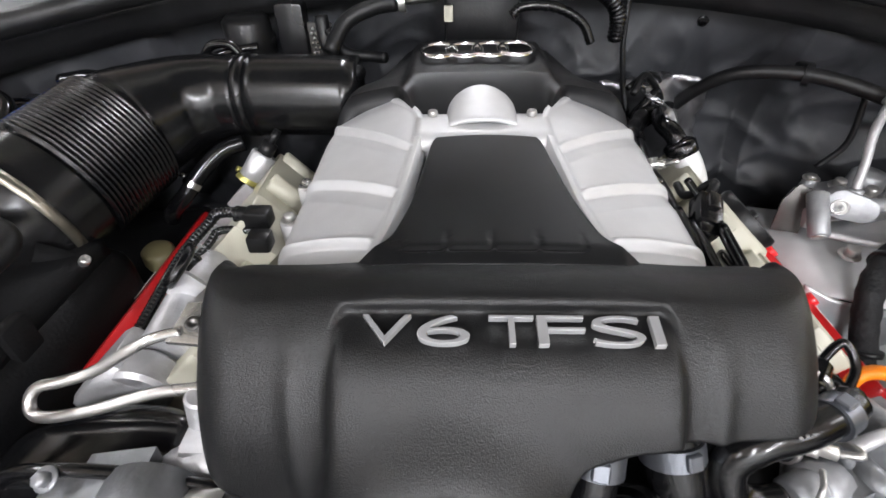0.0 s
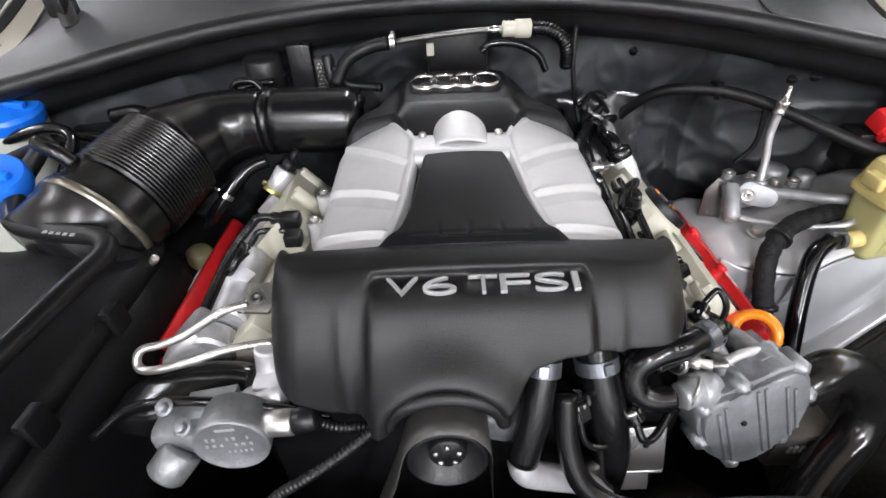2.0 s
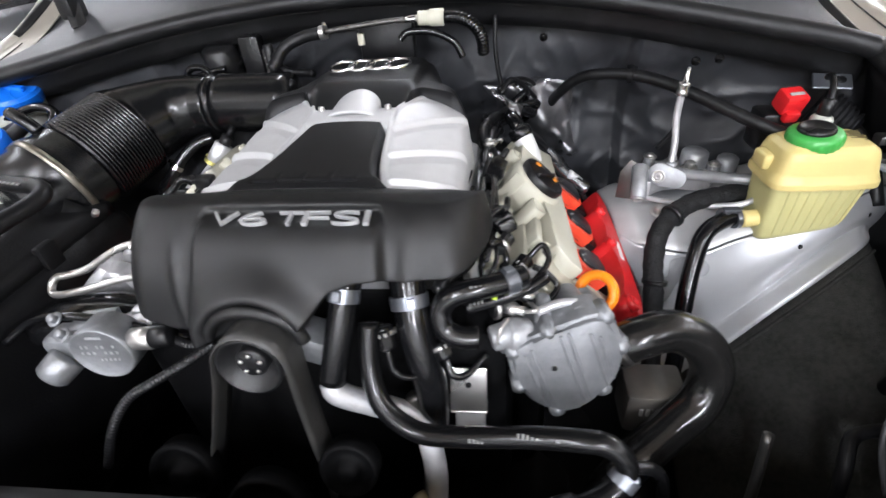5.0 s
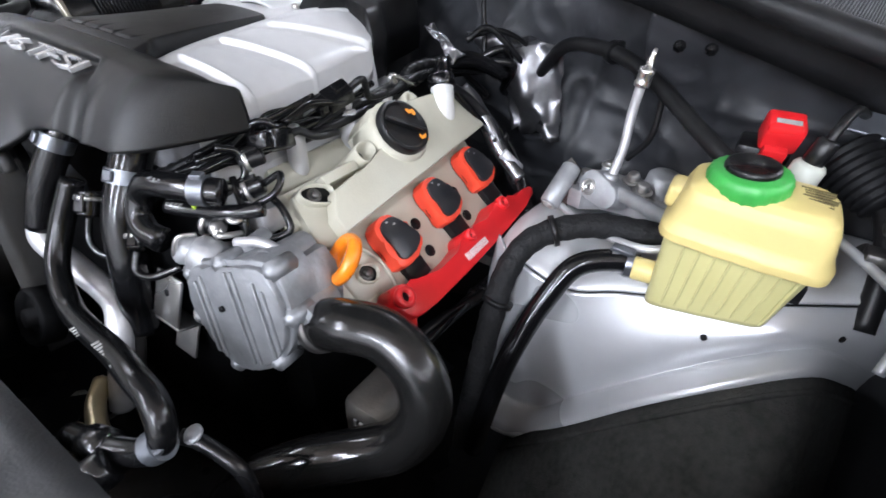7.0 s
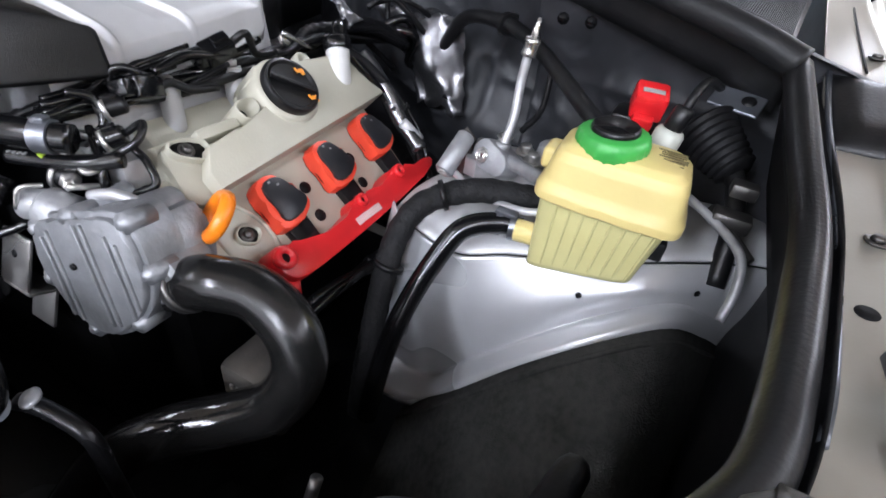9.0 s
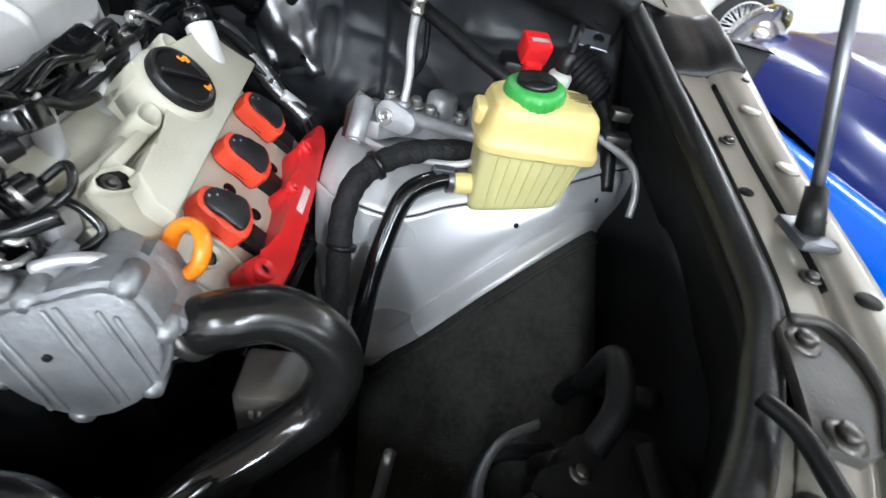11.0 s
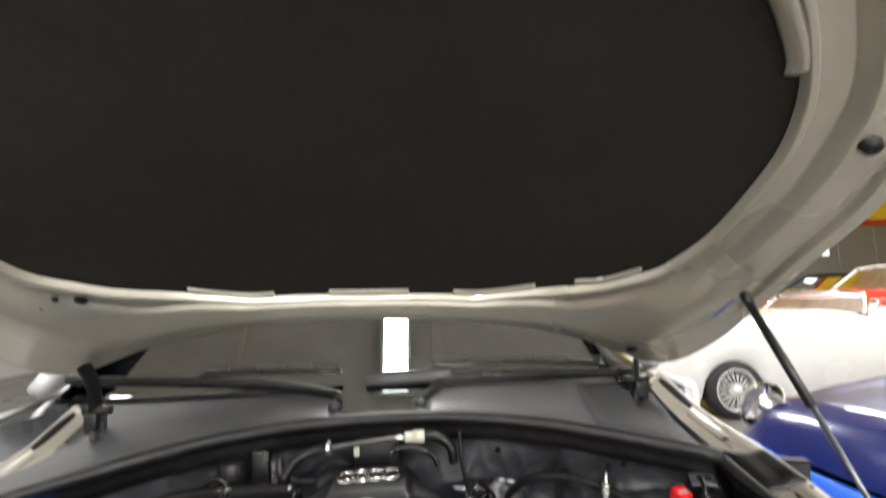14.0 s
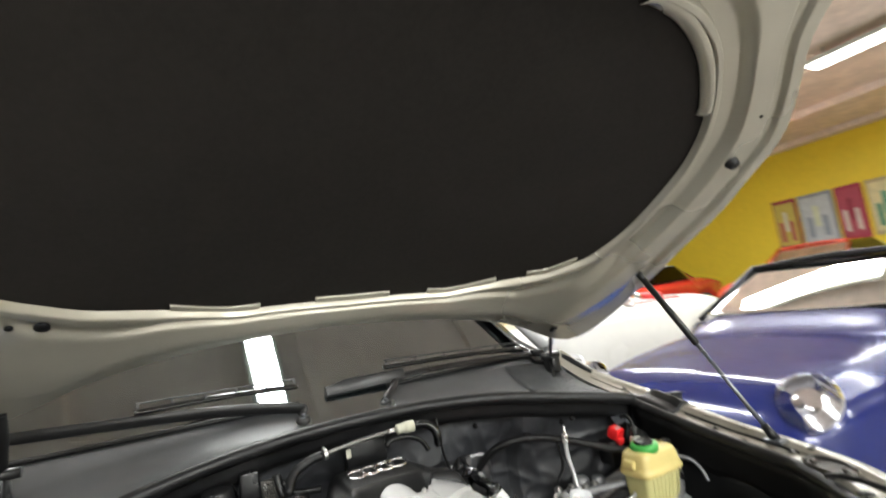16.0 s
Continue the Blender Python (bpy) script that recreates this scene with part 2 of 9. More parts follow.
def tube(bm, pts, r, n=12, res=6, rad=None, caps=True, flat=1.0):
    """A round hose along a smoothed line; rad(s) scales the radius along it."""
    path = smooth_path(pts, res)
    length = [0.0]
    for a, b in zip(path, path[1:]):
        length.append(length[-1] + (b - a).length)
    up = None
    rings = []
    for i, p in enumerate(path):
        d = (path[min(i + 1, len(path) - 1)] - path[max(i - 1, 0)]).normalized()
        if up is None:
            up = d.orthogonal().normalized()
        up = (up - d * up.dot(d)).normalized()
        side = d.cross(up)
        rr = r * (rad(length[i]) if rad else 1)
        rings.append([bm.verts.new(p + (up * math.cos(a) + side * math.sin(a) * flat) * rr) for a in (2 * math.pi * k / n for k in range(n))])
    for a, b in zip(rings, rings[1:]):
        for k in range(n):
            bm.faces.new((a[k], a[(k + 1) % n], b[(k + 1) % n], b[k]))
    if caps:
        bm.faces.new(list(reversed(rings[0])))
        bm.faces.new(rings[-1])
    return bm


def cyl(bm, p0, p1, r0, r1=None, n=20, bev=0.0):
    p0, p1 = Vector(p0), Vector(p1)
    r1 = r0 if r1 is None else r1
    d = (p1 - p0)
    if bev:
        u = d.normalized()
        pts = [(p0, r0 - bev), (p0 + u * bev, r0), (p1 - u * bev, r1), (p1, r1 - bev)]
    else:
        pts = [(p0, r0), (p1, r1)]
    up = d.orthogonal().normalized()
    side = d.normalized().cross(up)
    rings = [[bm.verts.new(p + (up * math.cos(a) + side * math.sin(a)) * r) for a in (2 * math.pi * k / n for k in range(n))] for p, r in pts]
    for a, b in zip(rings, rings[1:]):
        for k in range(n):
            bm.faces.new((a[k], a[(k + 1) % n], b[(k + 1) % n], b[k]))
    bm.faces.new(list(reversed(rings[0])))
    bm.faces.new(rings[-1])
    return bm


def lathe(bm, prof, m, n=24, arc=2 * math.pi, caps=True):
    """Turns (radius, height) pairs round the local z axis of m."""
    full = arc > 6.28
    cnt = n if full else n + 1
    rings = [[bm.verts.new(m @ V(r * math.cos(arc * k / n), r * math.sin(arc * k / n), h)) for k in range(cnt)] for r, h in prof]
    for a, b in zip(rings, rings[1:]):
        for k in range(n):
            bm.faces.new((a[k], a[(k + 1) % cnt], b[(k + 1) % cnt], b[k]))
    if caps and full and prof[0][0] > 1e-4:
        bm.faces.new(list(reversed(rings[0])))
    if caps and full and prof[-1][0] > 1e-4:
        bm.faces.new(rings[-1])
    return bm


def box(bm, c, s, m=None, bev=0.003, seg=2):
    """A block with rounded edges; c and s in the frame m."""
    m = m or Matrix()
    made = bmesh.ops.create_cube(bm, size=1.0)["verts"]
    for v in made:
        v.co = V(v.co.x * s[0], v.co.y * s[1], v.co.z * s[2])
    if bev:
        edges = list({e for v in made for e in v.link_edges})
        got = bmesh.ops.bevel(bm, geom=edges, offset=bev, segments=seg, affect="EDGES", profile=0.5)
        made = list({v for f in got["faces"] for v in f.verts} | {v for v in made if v.is_valid})
    for v in made:
        v.co = m @ (v.co + Vector(c))
    return bm


def prism(bm, pts, h0, h1, m=None, bev=0.0, seg=2):
    """A plate: outline pts (x, y) pulled up from h0 to h1 in the frame m."""
    m = m or Matrix()
    lo = [bm.verts.new((x, y, h0)) for x, y in pts]
    hi = [bm.verts.new((x, y, h1)) for x, y in pts]
    n = len(pts)
    top = bm.faces.new(hi)
    bot = bm.faces.new(list(reversed(lo)))
    sides = [bm.faces.new((lo[k], lo[(k + 1) % n], hi[(k + 1) % n], hi[k])) for k in range(n)]
    made = set(lo + hi)
    if bev:
        edges = list(top.edges)
        got = bmesh.ops.bevel(bm, geom=edges, offset=bev, segments=seg, affect="EDGES", profile=0.5)
        made = {v for v in made if v.is_valid} | {v for f in got["faces"] for v in f.verts}
    for v in made:
        v.co = m @ v.co
    return bm


def pocket(bm, pts, h0, h1, wall, depth, m):
    """A lug with a hollow top: outline pts pulled from h0 to h1, hollowed inside its wall."""
    c = sum((Vector(p) for p in pts), Vector((0, 0))) / len(pts)
    inner = [c + (Vector(p) - c) * max(0.2, 1 - wall / (Vector(p) - c).length) for p in pts]
    rows = [[bm.verts.new(m @ V(p[0], p[1], h)) for p in ring] for ring, h in ((pts, h0), (pts, h1 - 0.0015), ([c + (Vector(p) - c) * 0.95 for p in pts], h1), (inner, h1), (inner, h1 - depth))]
    n = len(pts)
    for a, b in zip(rows, rows[1:]):
        for k in range(n):
            bm.faces.new((a[k], a[(k + 1) % n], b[(k + 1) % n], b[k]))
    bm.faces.new(rows[-1])
    return bm


def rounded(pts, times=2):
    """Cuts the corners of a closed outline."""
    for _ in range(times):
        out = []
        for p, q in zip(pts, pts[1:] + pts[:1]):
            out += [(0.75 * p[0] + 0.25 * q[0], 0.75 * p[1] + 0.25 * q[1]), (0.25 * p[0] + 0.75 * q[0], 0.25 * p[1] + 0.75 * q[1])]
        pts = out
    return pts


def sheet(bm, f, nu, nv, thick=0.0, down=(0, 0, -1)):
    """A curved sheet f(u, v), u and v from 0 to 1, with a thickness."""
    dn = Vector(down) * thick
    top = [[bm.verts.new(f(i / nu, j / nv)) for j in range(nv + 1)] for i in range(nu + 1)]
    for i in range(nu):
        for j in range(nv):
            bm.faces.new((top[i][j], top[i + 1][j], top[i + 1][j + 1], top[i][j + 1]))
    if thick:
        low = [[bm.verts.new(top[i][j].co + dn) for j in range(nv + 1)] for i in range(nu + 1)]
        for i in range(nu):
            for j in range(nv):
                bm.faces.new((low[i][j], low[i][j + 1], low[i + 1][j + 1], low[i + 1][j]))
        for i in range(nu):
            bm.faces.new((top[i][0], low[i][0], low[i + 1][0], top[i + 1][0]))
            bm.faces.new((top[i + 1][nv], low[i + 1][nv], low[i][nv], top[i][nv]))
        for j in range(nv):
            bm.faces.new((top[0][j + 1], low[0][j + 1], low[0][j], top[0][j]))
            bm.faces.new((top[nu][j], low[nu][j], low[nu][j + 1], top[nu][j + 1]))
    return bm


def lerp_table(tab, x):
    """Smooth value from rows (x, a, b, ...)."""
    if x <= tab[0][0]:
        return tab[0][1:]
    for p, q in zip(tab, tab[1:]):
        if x <= q[0]:
            t = (x - p[0]) / (q[0] - p[0])
            t = t * t * (3 - 2 * t) * 0.4 + t * 0.6
            return tuple(a + (b - a) * t for a, b in zip(p[1:], q[1:]))
    return tab[-1][1:]


def spline(tab, x):
    """Value from rows (x, a, b, ...) on a smooth curve through them."""
    x = min(max(x, tab[0][0]), tab[-1][0])
    i = 0
    while i < len(tab) - 2 and x > tab[i + 1][0]:
        i += 1
    p, q = tab[i], tab[i + 1]
    h = q[0] - p[0]
    t = (x - p[0]) / h
    out = []
    for k in range(1, len(p)):
        def slope(j):
            a, b = tab[max(j - 1, 0)], tab[min(j + 1, len(tab) - 1)]
            return (b[k] - a[k]) / (b[0] - a[0])
        m0, m1 = slope(i) * h, slope(i + 1) * h
        out.append((2 * t ** 3 - 3 * t * t + 1) * p[k] + (t ** 3 - 2 * t * t + t) * m0 + (3 * t * t - 2 * t ** 3) * q[k] + (t ** 3 - t * t) * m1)
    return tuple(out)


def axes(o, x, y):
    """A frame with origin o, x axis along x and z axis square to x and y."""
    x = Vector(x).normalized()
    z = x.cross(Vector(y)).normalized()
    y = z.cross(x)
    m = Matrix((x, y, z)).transposed().to_4x4()
    m.translation = Vector(o)
    return m


def facing(o, z, up=(0, 0, 1)):
    """A frame at o whose z axis points along z."""
    z = Vector(z).normalized()
    x = Vector(up).cross(z)
    x = x.normalized() if x.length > 1e-4 else V(1, 0, 0)
    m = Matrix((x, z.cross(x), z)).transposed().to_4x4()
    m.translation = Vector(o)
    return m


def bolt(bm, p, z, r=0.006, h=0.006, washer=True):
    m = facing(p, z)
    if washer:
        lathe(bm, [(r * 1.6, 0), (r * 1.6, 0.0015), (r, 0.0015)], m, 16)
    lathe(bm, [(r, 0.001), (r, h - 0.001), (r * 0.85, h), (0.0, h)], m, 6)
    return bm


def letters(text, size, depth, m):
    """Raised letters as a mesh in the frame m, centred."""
    cu = bpy.data.curves.new("lettering", "FONT")
    cu.body, cu.size, cu.extrude, cu.align_x, cu.align_y = text, size, depth / 2, "CENTER", "CENTER"
    cu.bevel_depth = size * 0.008
    cu.offset = -size * 0.020
    ob = bpy.data.objects.new("lettering", cu)
    scene.collection.objects.link(ob)
    dg = bpy.context.evaluated_depsgraph_get()
    dg.update()
    me = bpy.data.meshes.new_from_object(ob.evaluated_get(dg))
    bm = bmesh.new()
    bm.from_mesh(me)
    bpy.data.objects.remove(ob)
    bpy.data.curves.remove(cu)
    bpy.data.meshes.remove(me)
    return bm, m


def clamp_ring(bm, p, d, r, w=0.008, screw=True):
    """A band clamp round a hose."""
    m = facing(p, d)
    lathe(bm, [(r, -w / 2), (r + 0.0018, -w / 2), (r + 0.0018, w / 2), (r, w / 2)], m, 28)
    if screw:
        box(bm, (r + 0.006, 0, 0), (0.008, 0.016, w * 1.1), m, 0.001, 1)
        cyl(bm, m @ V(r + 0.006, -0.013, 0), m @ V(r + 0.006, 0.013, 0), 0.0035, n=8)
    return bm


# ---- the hall ----
def hall():
    x0, x1, y0, y1 = -9.0, 15.0, -8.0, 13.0
    m_floor = mat("polished grey concrete", (0.22, 0.21, 0.20), 0.3, 0, 0.15, 4, 0.05, 60, dirt=0.3, dirt_scale=2, dirt_color=(0.14, 0.13, 0.12))
    m_yellow = mat("yellow wall paint", (0.95, 0.74, 0.06), 0.55, 0, 0.05, 6, 0.15, 120)
    m_white = mat("white wall paint", (0.78, 0.78, 0.77), 0.6, 0, 0.04, 6, 0.1, 120)
    m_ceil = mat("brown ceiling boards", (0.80, 0.69, 0.60), 0.6, 0, 0.18, 5, 0.2, 40)
    bm = bmesh.new()
    box(bm, ((x0 + x1) / 2, (y0 + y1) / 2, -0.1), (x1 - x0 + 0.4, y1 - y0 + 0.4, 0.2), None, 0)
    tagged(part("floor", bm, m_floor), "polished grey concrete showroom floor", "floor", kind="structure")
    bm = bmesh.new()
    box(bm, ((x0 + x1) / 2, (y0 + y1) / 2, CEILING + 0.1), (x1 - x0 + 0.4, y1 - y0 + 0.4, 0.2), None, 0)
    for k in range(9):
        box(bm, (x0 + 1.4 + k * 2.7, (y0 + y1) / 2, CEILING - 0.07), (0.16, y1 - y0, 0.14), None, 0.01, 1)
    tagged(part("ceiling", bm, m_ceil), "brown boarded ceiling with beams", "ceiling", kind="structure")
    for name, c, s in (("wall_north", ((x0 + x1) / 2, y1 + 0.1, CEILING / 2), (x1 - x0 + 0.4, 0.2, CEILING)),
                       ("wall_south", ((x0 + x1) / 2, y0 - 0.1, CEILING / 2), (x1 - x0 + 0.4, 0.2, CEILING)),
                       ("wall_east", (x1 + 0.1, (y0 + y1) / 2, CEILING / 2), (0.2, y1 - y0, CEILING)),
                       ("wall_west", (x0 - 0.1, (y0 + y1) / 2, CEILING / 2), (0.2, y1 - y0, CEILING))):
        bm = bmesh.new()
        box(bm, c, s, None, 0)
        if name == "wall_north":
            tagged(part("wall_return", box(bmesh.new(), (-3.0, y1 - 0.06, CEILING / 2), (12.0, 0.10, CEILING), None, 0), m_white), "plain white painted return beside the yellow wall", "wall", kind="structure")
        tagged(part(name, bm, m_yellow if name in ("wall_north", "wall_east") else m_white), "bright yellow painted showroom wall" if name in ("wall_north", "wall_east") else "plain white painted showroom wall", "wall", kind="structure")


def ceiling_light(x, y):
    m_tube = M_LAMP
    ob = thing("ceiling_light", (x, y, CEILING - 0.28), "long white fluorescent batten below the brown ceiling, front ones added for light", "ceiling light", "ceiling lights")
    bm = bmesh.new()
    box(bm, (x, y, CEILING - 0.19), (0.40, 2.46, 0.06), None, 0.01, 1)
    for s in (-1.0, 1.0):
        cyl(bm, (x, y + s, CEILING - 0.17), (x, y + s, CEILING + 0.01), 0.01, n=8)
    part("housing", bm, M_MILK, ob)
    bm = bmesh.new()
    box(bm, (x, y, CEILING - 0.24), (0.30, 2.4, 0.05), None, 0.02, 2)
    part("diffuser", bm, m_tube, ob, "glowing white diffuser")
    la = bpy.data.lights.new("lamp", "AREA")
    # Power is set by place to balance brightness; the added y -6.7 row is boosted.
    la.shape, la.size, la.size_y, la.energy, la.color = "RECTANGLE", 0.28, 2.4, LAMP_POWER * (0.6 if x < -4 else 0.45 if x > 4 and abs(y) < 1 else (2.2 if x < 0 else 3.4) if y < -5 else 2.2 if x > 4 and y > 4 else 0.6 if x > 8 else 1.0), (0.95, 0.98, 1.0)
    lo = new("lamp", la)
    lo.parent = ob
    lo.matrix_basis = pose(0, 0, -0.02)


M_LAMP = glow("lamp diffuser", (1.0, 0.99, 0.96), 9.0)
hall()
for lx, ly in LAMP_ROWS:
    ceiling_light(lx, ly)


# ---- car: bay structure ----
SEAL_ROWS = [(-0.86, 0.52, 0.955), (-0.76, 0.6, 0.972), (-0.6, 0.66, 1.0), (-0.4, 0.71, 1.035), (-0.2, 0.74, 1.055), (0, 0.75, 1.06),
             (0.2, 0.74, 1.055), (0.4, 0.71, 1.035), (0.6, 0.66, 1.0), (0.70, 0.628, 0.982), (0.757, 0.612, 0.967)]


def bay():
    bm = bmesh.new()
    box(bm, (0, 0.35, 0.3), (1.9, 1.1, 0.04), None, 0)
    tagged(part("bay_floor", bm, M_BLACK), "black plastic undertray below the engine", "undertray", kind="structure")

    # firewall: a lumpy insulation mat below the cowl
    def fw(u, v):
        x = -0.95 + 1.9 * u
        z = 0.36 + v * 0.68
        y = 0.80 + 0.10 * (1 - v) - 0.12 * (abs(x) / 0.8) ** 2
        z = min(z, lerp_table([(-0.9, 0.95), (-0.6, 1.0), (-0.2, 1.05), (0.2, 1.05), (0.6, 1.0), (0.9, 0.95)], x)[0] * 1.0 - (1 - v) * 0.0)
        if abs(x) > 0.45:
            y -= 0.04
        d = noise.noise(V(x * 5, z * 6, 1.3)) * 0.03 + noise.noise(V(x * 13, z * 13, 4)) * 0.008 + 0.010 * (1 - abs(noise.noise(V(x * 7 + z * 3, z * 6 - x * 2, 21)))) ** 12 + 0.007 * (1 - abs(noise.noise(V(x * 11 - z * 5, z * 9 + x * 4, 5)))) ** 14 + abs(noise.noise(V(x * 5, z * 6, 9))) * 0.028 + noise.noise(V(x * 30, z * 30, 2)) * 0.004
        pan = 0.035 * math.exp(-(((x - 0.42) / 0.15) ** 4 + ((z - 0.83) / 0.10) ** 4))
        lim = lerp_table([(-0.9, 0.95), (-0.6, 1.0), (-0.2, 1.05), (0.2, 1.05), (0.6, 1.0), (0.9, 0.95)], x)[0]
        d *= min(1.0, max(0.0, (lim - 0.03 - 0.36 - v * 0.68) / 0.10))
        return V(x, y - d + pan, z)
    bm = sheet(bmesh.new(), fw, 300, 120, 0.02, (0, 1, 0))
    tagged(part("firewall", bm, M_WALL, sharp=1.2), "dark grey lumpy insulation mat on the firewall", "firewall", kind="structure")

    # side walls and front carrier closing the bay
    for s in (-1, 1):
        bm = bmesh.new()
        sheet(bm, lambda u, v: V(s * (0.81 + 0.01 * math.sin(u * 9)), -0.08 + 0.72 * u, 0.3 + 0.53 * v), 24, 10, 0.02, (s, 0, 0))
        tagged(part("side_wall", bm, M_BLACK), "black plastic wheel house side of the engine bay", "bay wall", kind="structure")
    bm = bmesh.new()
    box(bm, (0, 0.0, 0.52), (1.5, 0.05, 0.4), None, 0.01)
    tagged(part("radiator_pack", bm, M_BLACK), "black radiator pack at the front of the bay", "radiator", kind="structure")


bay()


def lock_carrier():
    ob = thing("lock_carrier", (0, -0.03, 0.73), "grey-black moulded plastic lock carrier along the front", "front panel")

    def f(u, v):
        x = -0.66 + 1.32 * u
        y = -0.14 + 0.17 * v
        z = 0.735 + 0.012 * math.sin(v * math.pi) - 0.02 * (abs(x) / 0.66) ** 3
        return V(x, y, z)
    bm = sheet(bmesh.new(), f, 40, 8, 0.03)
    part("panel", bm, M_CARRIER, ob)
    for k in range(9):
        bm = bmesh.new()
        box(bm, (-0.52 + 0.13 * k, -0.06, 0.752), (0.012, 0.11, 0.016), None, 0.003)
        part("rib", bm, M_CARRIER, ob)


lock_carrier()


# silver inner wing with the strut tower
LOW = [(0.485, 0.393, 0.475), (0.504, 0.393, 0.502), (0.56, 0.393, 0.578), (0.62, 0.398, 0.655), (0.68, 0.413, 0.716), (0.74, 0.448, 0.742), (0.79, 0.517, 0.694), (0.84, 0.605, 0.622)]
CREASE = [(0.405, 0.455, 0.625), (0.435, 0.432, 0.535), (0.504, 0.433, 0.524), (0.56, 0.425, 0.603), (0.62, 0.432, 0.672), (0.68, 0.453, 0.722), (0.74, 0.480, 0.750), (0.79, 0.522, 0.722), (0.84, 0.592, 0.655)]
TOP = [(0.485, 0.435, 0.715), (0.504, 0.44, 0.725), (0.56, 0.45, 0.742), (0.62, 0.461, 0.757), (0.68, 0.476, 0.772), (0.74, 0.50, 0.785), (0.79, 0.528, 0.788), (0.84, 0.555, 0.782)]


TOWER = [(0.40, 0.475, 0.738), (0.432, 0.452, 0.732)] + TOP[1:]
FOOT = [(0.405, 0.44, 0.60), (0.435, 0.40, 0.50)] + LOW[1:]


def along(rows, t):
    p = smooth_path(rows, 8)
    k = t * (len(p) - 1)
    i = min(int(k), len(p) - 2)
    return p[i].lerp(p[i + 1], k - i)


def inner_wing(s):
    # The left panel is coloured near-black in place of its shade.
    side = "silver painted inner wing and strut tower panel" if s > 0 else "inner wing behind the air box, coloured near-black as shade"
    ob = thing("inner_wing", (0.62 * s, 0.5, 0.44), side, "inner wing")

    def face(u, v):
        a, c, b = along(FOOT, u), along(CREASE, u), along(TOWER, u)
        k = 0.34
        p = a.lerp(c, v / k) if v < k else c.lerp(b, (v - k) / (1 - k))
        if v > k:
            p.y -= 0.010 * math.sin((v - k) / (1 - k) * math.pi)
        p.z -= 0.010 * max(0.0, 1 - v / 0.06) ** 2
        p.z -= 0.004 * math.exp(-((v - k) / 0.05) ** 2)
        return V(p.x * s, p.y, p.z)
    bm = sheet(bmesh.new(), face, 60, 64, 0.003, (0, 1, 0))
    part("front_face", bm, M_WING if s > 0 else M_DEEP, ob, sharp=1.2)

    def tower(u, v):
        b = along(TOWER, u)
        y = b.y + 0.002 + v * (0.68 - b.y)
        z = b.z + 0.006 + 0.012 * math.sin(min(1, v * 3) * math.pi / 2) - 0.03 * v * v
        z -= 0.022 * max(0.0, 1 - u / 0.12)
        if v > 0.0:
            z += 0.012 * math.exp(-(((b.x - 0.52) / 0.06) ** 2 + ((y - 0.56) / 0.06) ** 2))
        return V(b.x * s, y, z)
    bm = sheet(bmesh.new(), tower, 40, 16, 0.004)
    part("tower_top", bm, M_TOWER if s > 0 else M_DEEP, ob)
    for hx, hy, hz in ((0.648, 0.4485, 0.735), (0.757, 0.4885, 0.762)):
        bm = bmesh.new()
        best = min(((u / 80, v / 40) for u in range(81) for v in range(41)), key=lambda q: abs(face(*q).x - hx * s) + abs(face(*q).z - hz))
        p = face(*best)
        nn = (face(best[0], best[1] - 0.01) - p).cross(face(best[0] + 0.01, best[1]) - p).normalized()
        nn = nn if nn.y < 0 else -nn
        lathe(bm, [(0.0035, -0.001), (0.0035, 0.0006), (0.0, 0.0006)], facing(p, nn), 12)
        part("hole", bm, M_DEEP, ob)
    # felt liner hanging from the flange
    fl = thing("felt_liner", (0.65 * s, 0.3, 0.35), "grey felt wheel arch liner below the silver wing", "liner")

    def felt(u, v):
        a = along(LOW, u)
        y = a.y + 0.004 - 0.27 * v
        z = a.z - 0.004 - 0.10 * v ** 1.5 * (0.4 + u) - 0.12 * v
        d = noise.noise(V(a.x * 8, v * 3, 7)) * 0.012
        return V((a.x + 0.02 * v) * s, y, z + d)
    bm = sheet(bmesh.new(), felt, 40, 20, 0.006)
    part("liner", bm, M_FELT, fl)
    bm = bmesh.new()
    tube(bm, [felt(k / 12, 0.06) + V(0, 0, 0.001) for k in range(13)], 0.003, 8, 3)
    part("edge_binding", bm, M_FELT, fl)


inner_wing(1)
inner_wing(-1)


# ---- car: fenders, seals, cowl, windscreen ----
IN_EDGE = [(0.757, 0.62, 0.962), (0.772, 0.50, 0.925), (0.782, 0.41, 0.900), (0.777, 0.33, 0.889), (0.768, 0.25, 0.880), (0.757, 0.195, 0.875), (0.733, 0.15, 0.872), (0.69, 0.082, 0.869), (0.620, 0.004, 0.866), (0.55, -0.06, 0.86)]
OUT_EDGE = [(0.826, 0.98, 1.092), (0.863, 0.85, 1.015), (0.900, 0.63, 0.954), (0.884, 0.42, 0.914), (0.877, 0.315, 0.899), (0.866, 0.22, 0.888), (0.835, 0.11, 0.880), (0.79, 0.02, 0.872)]


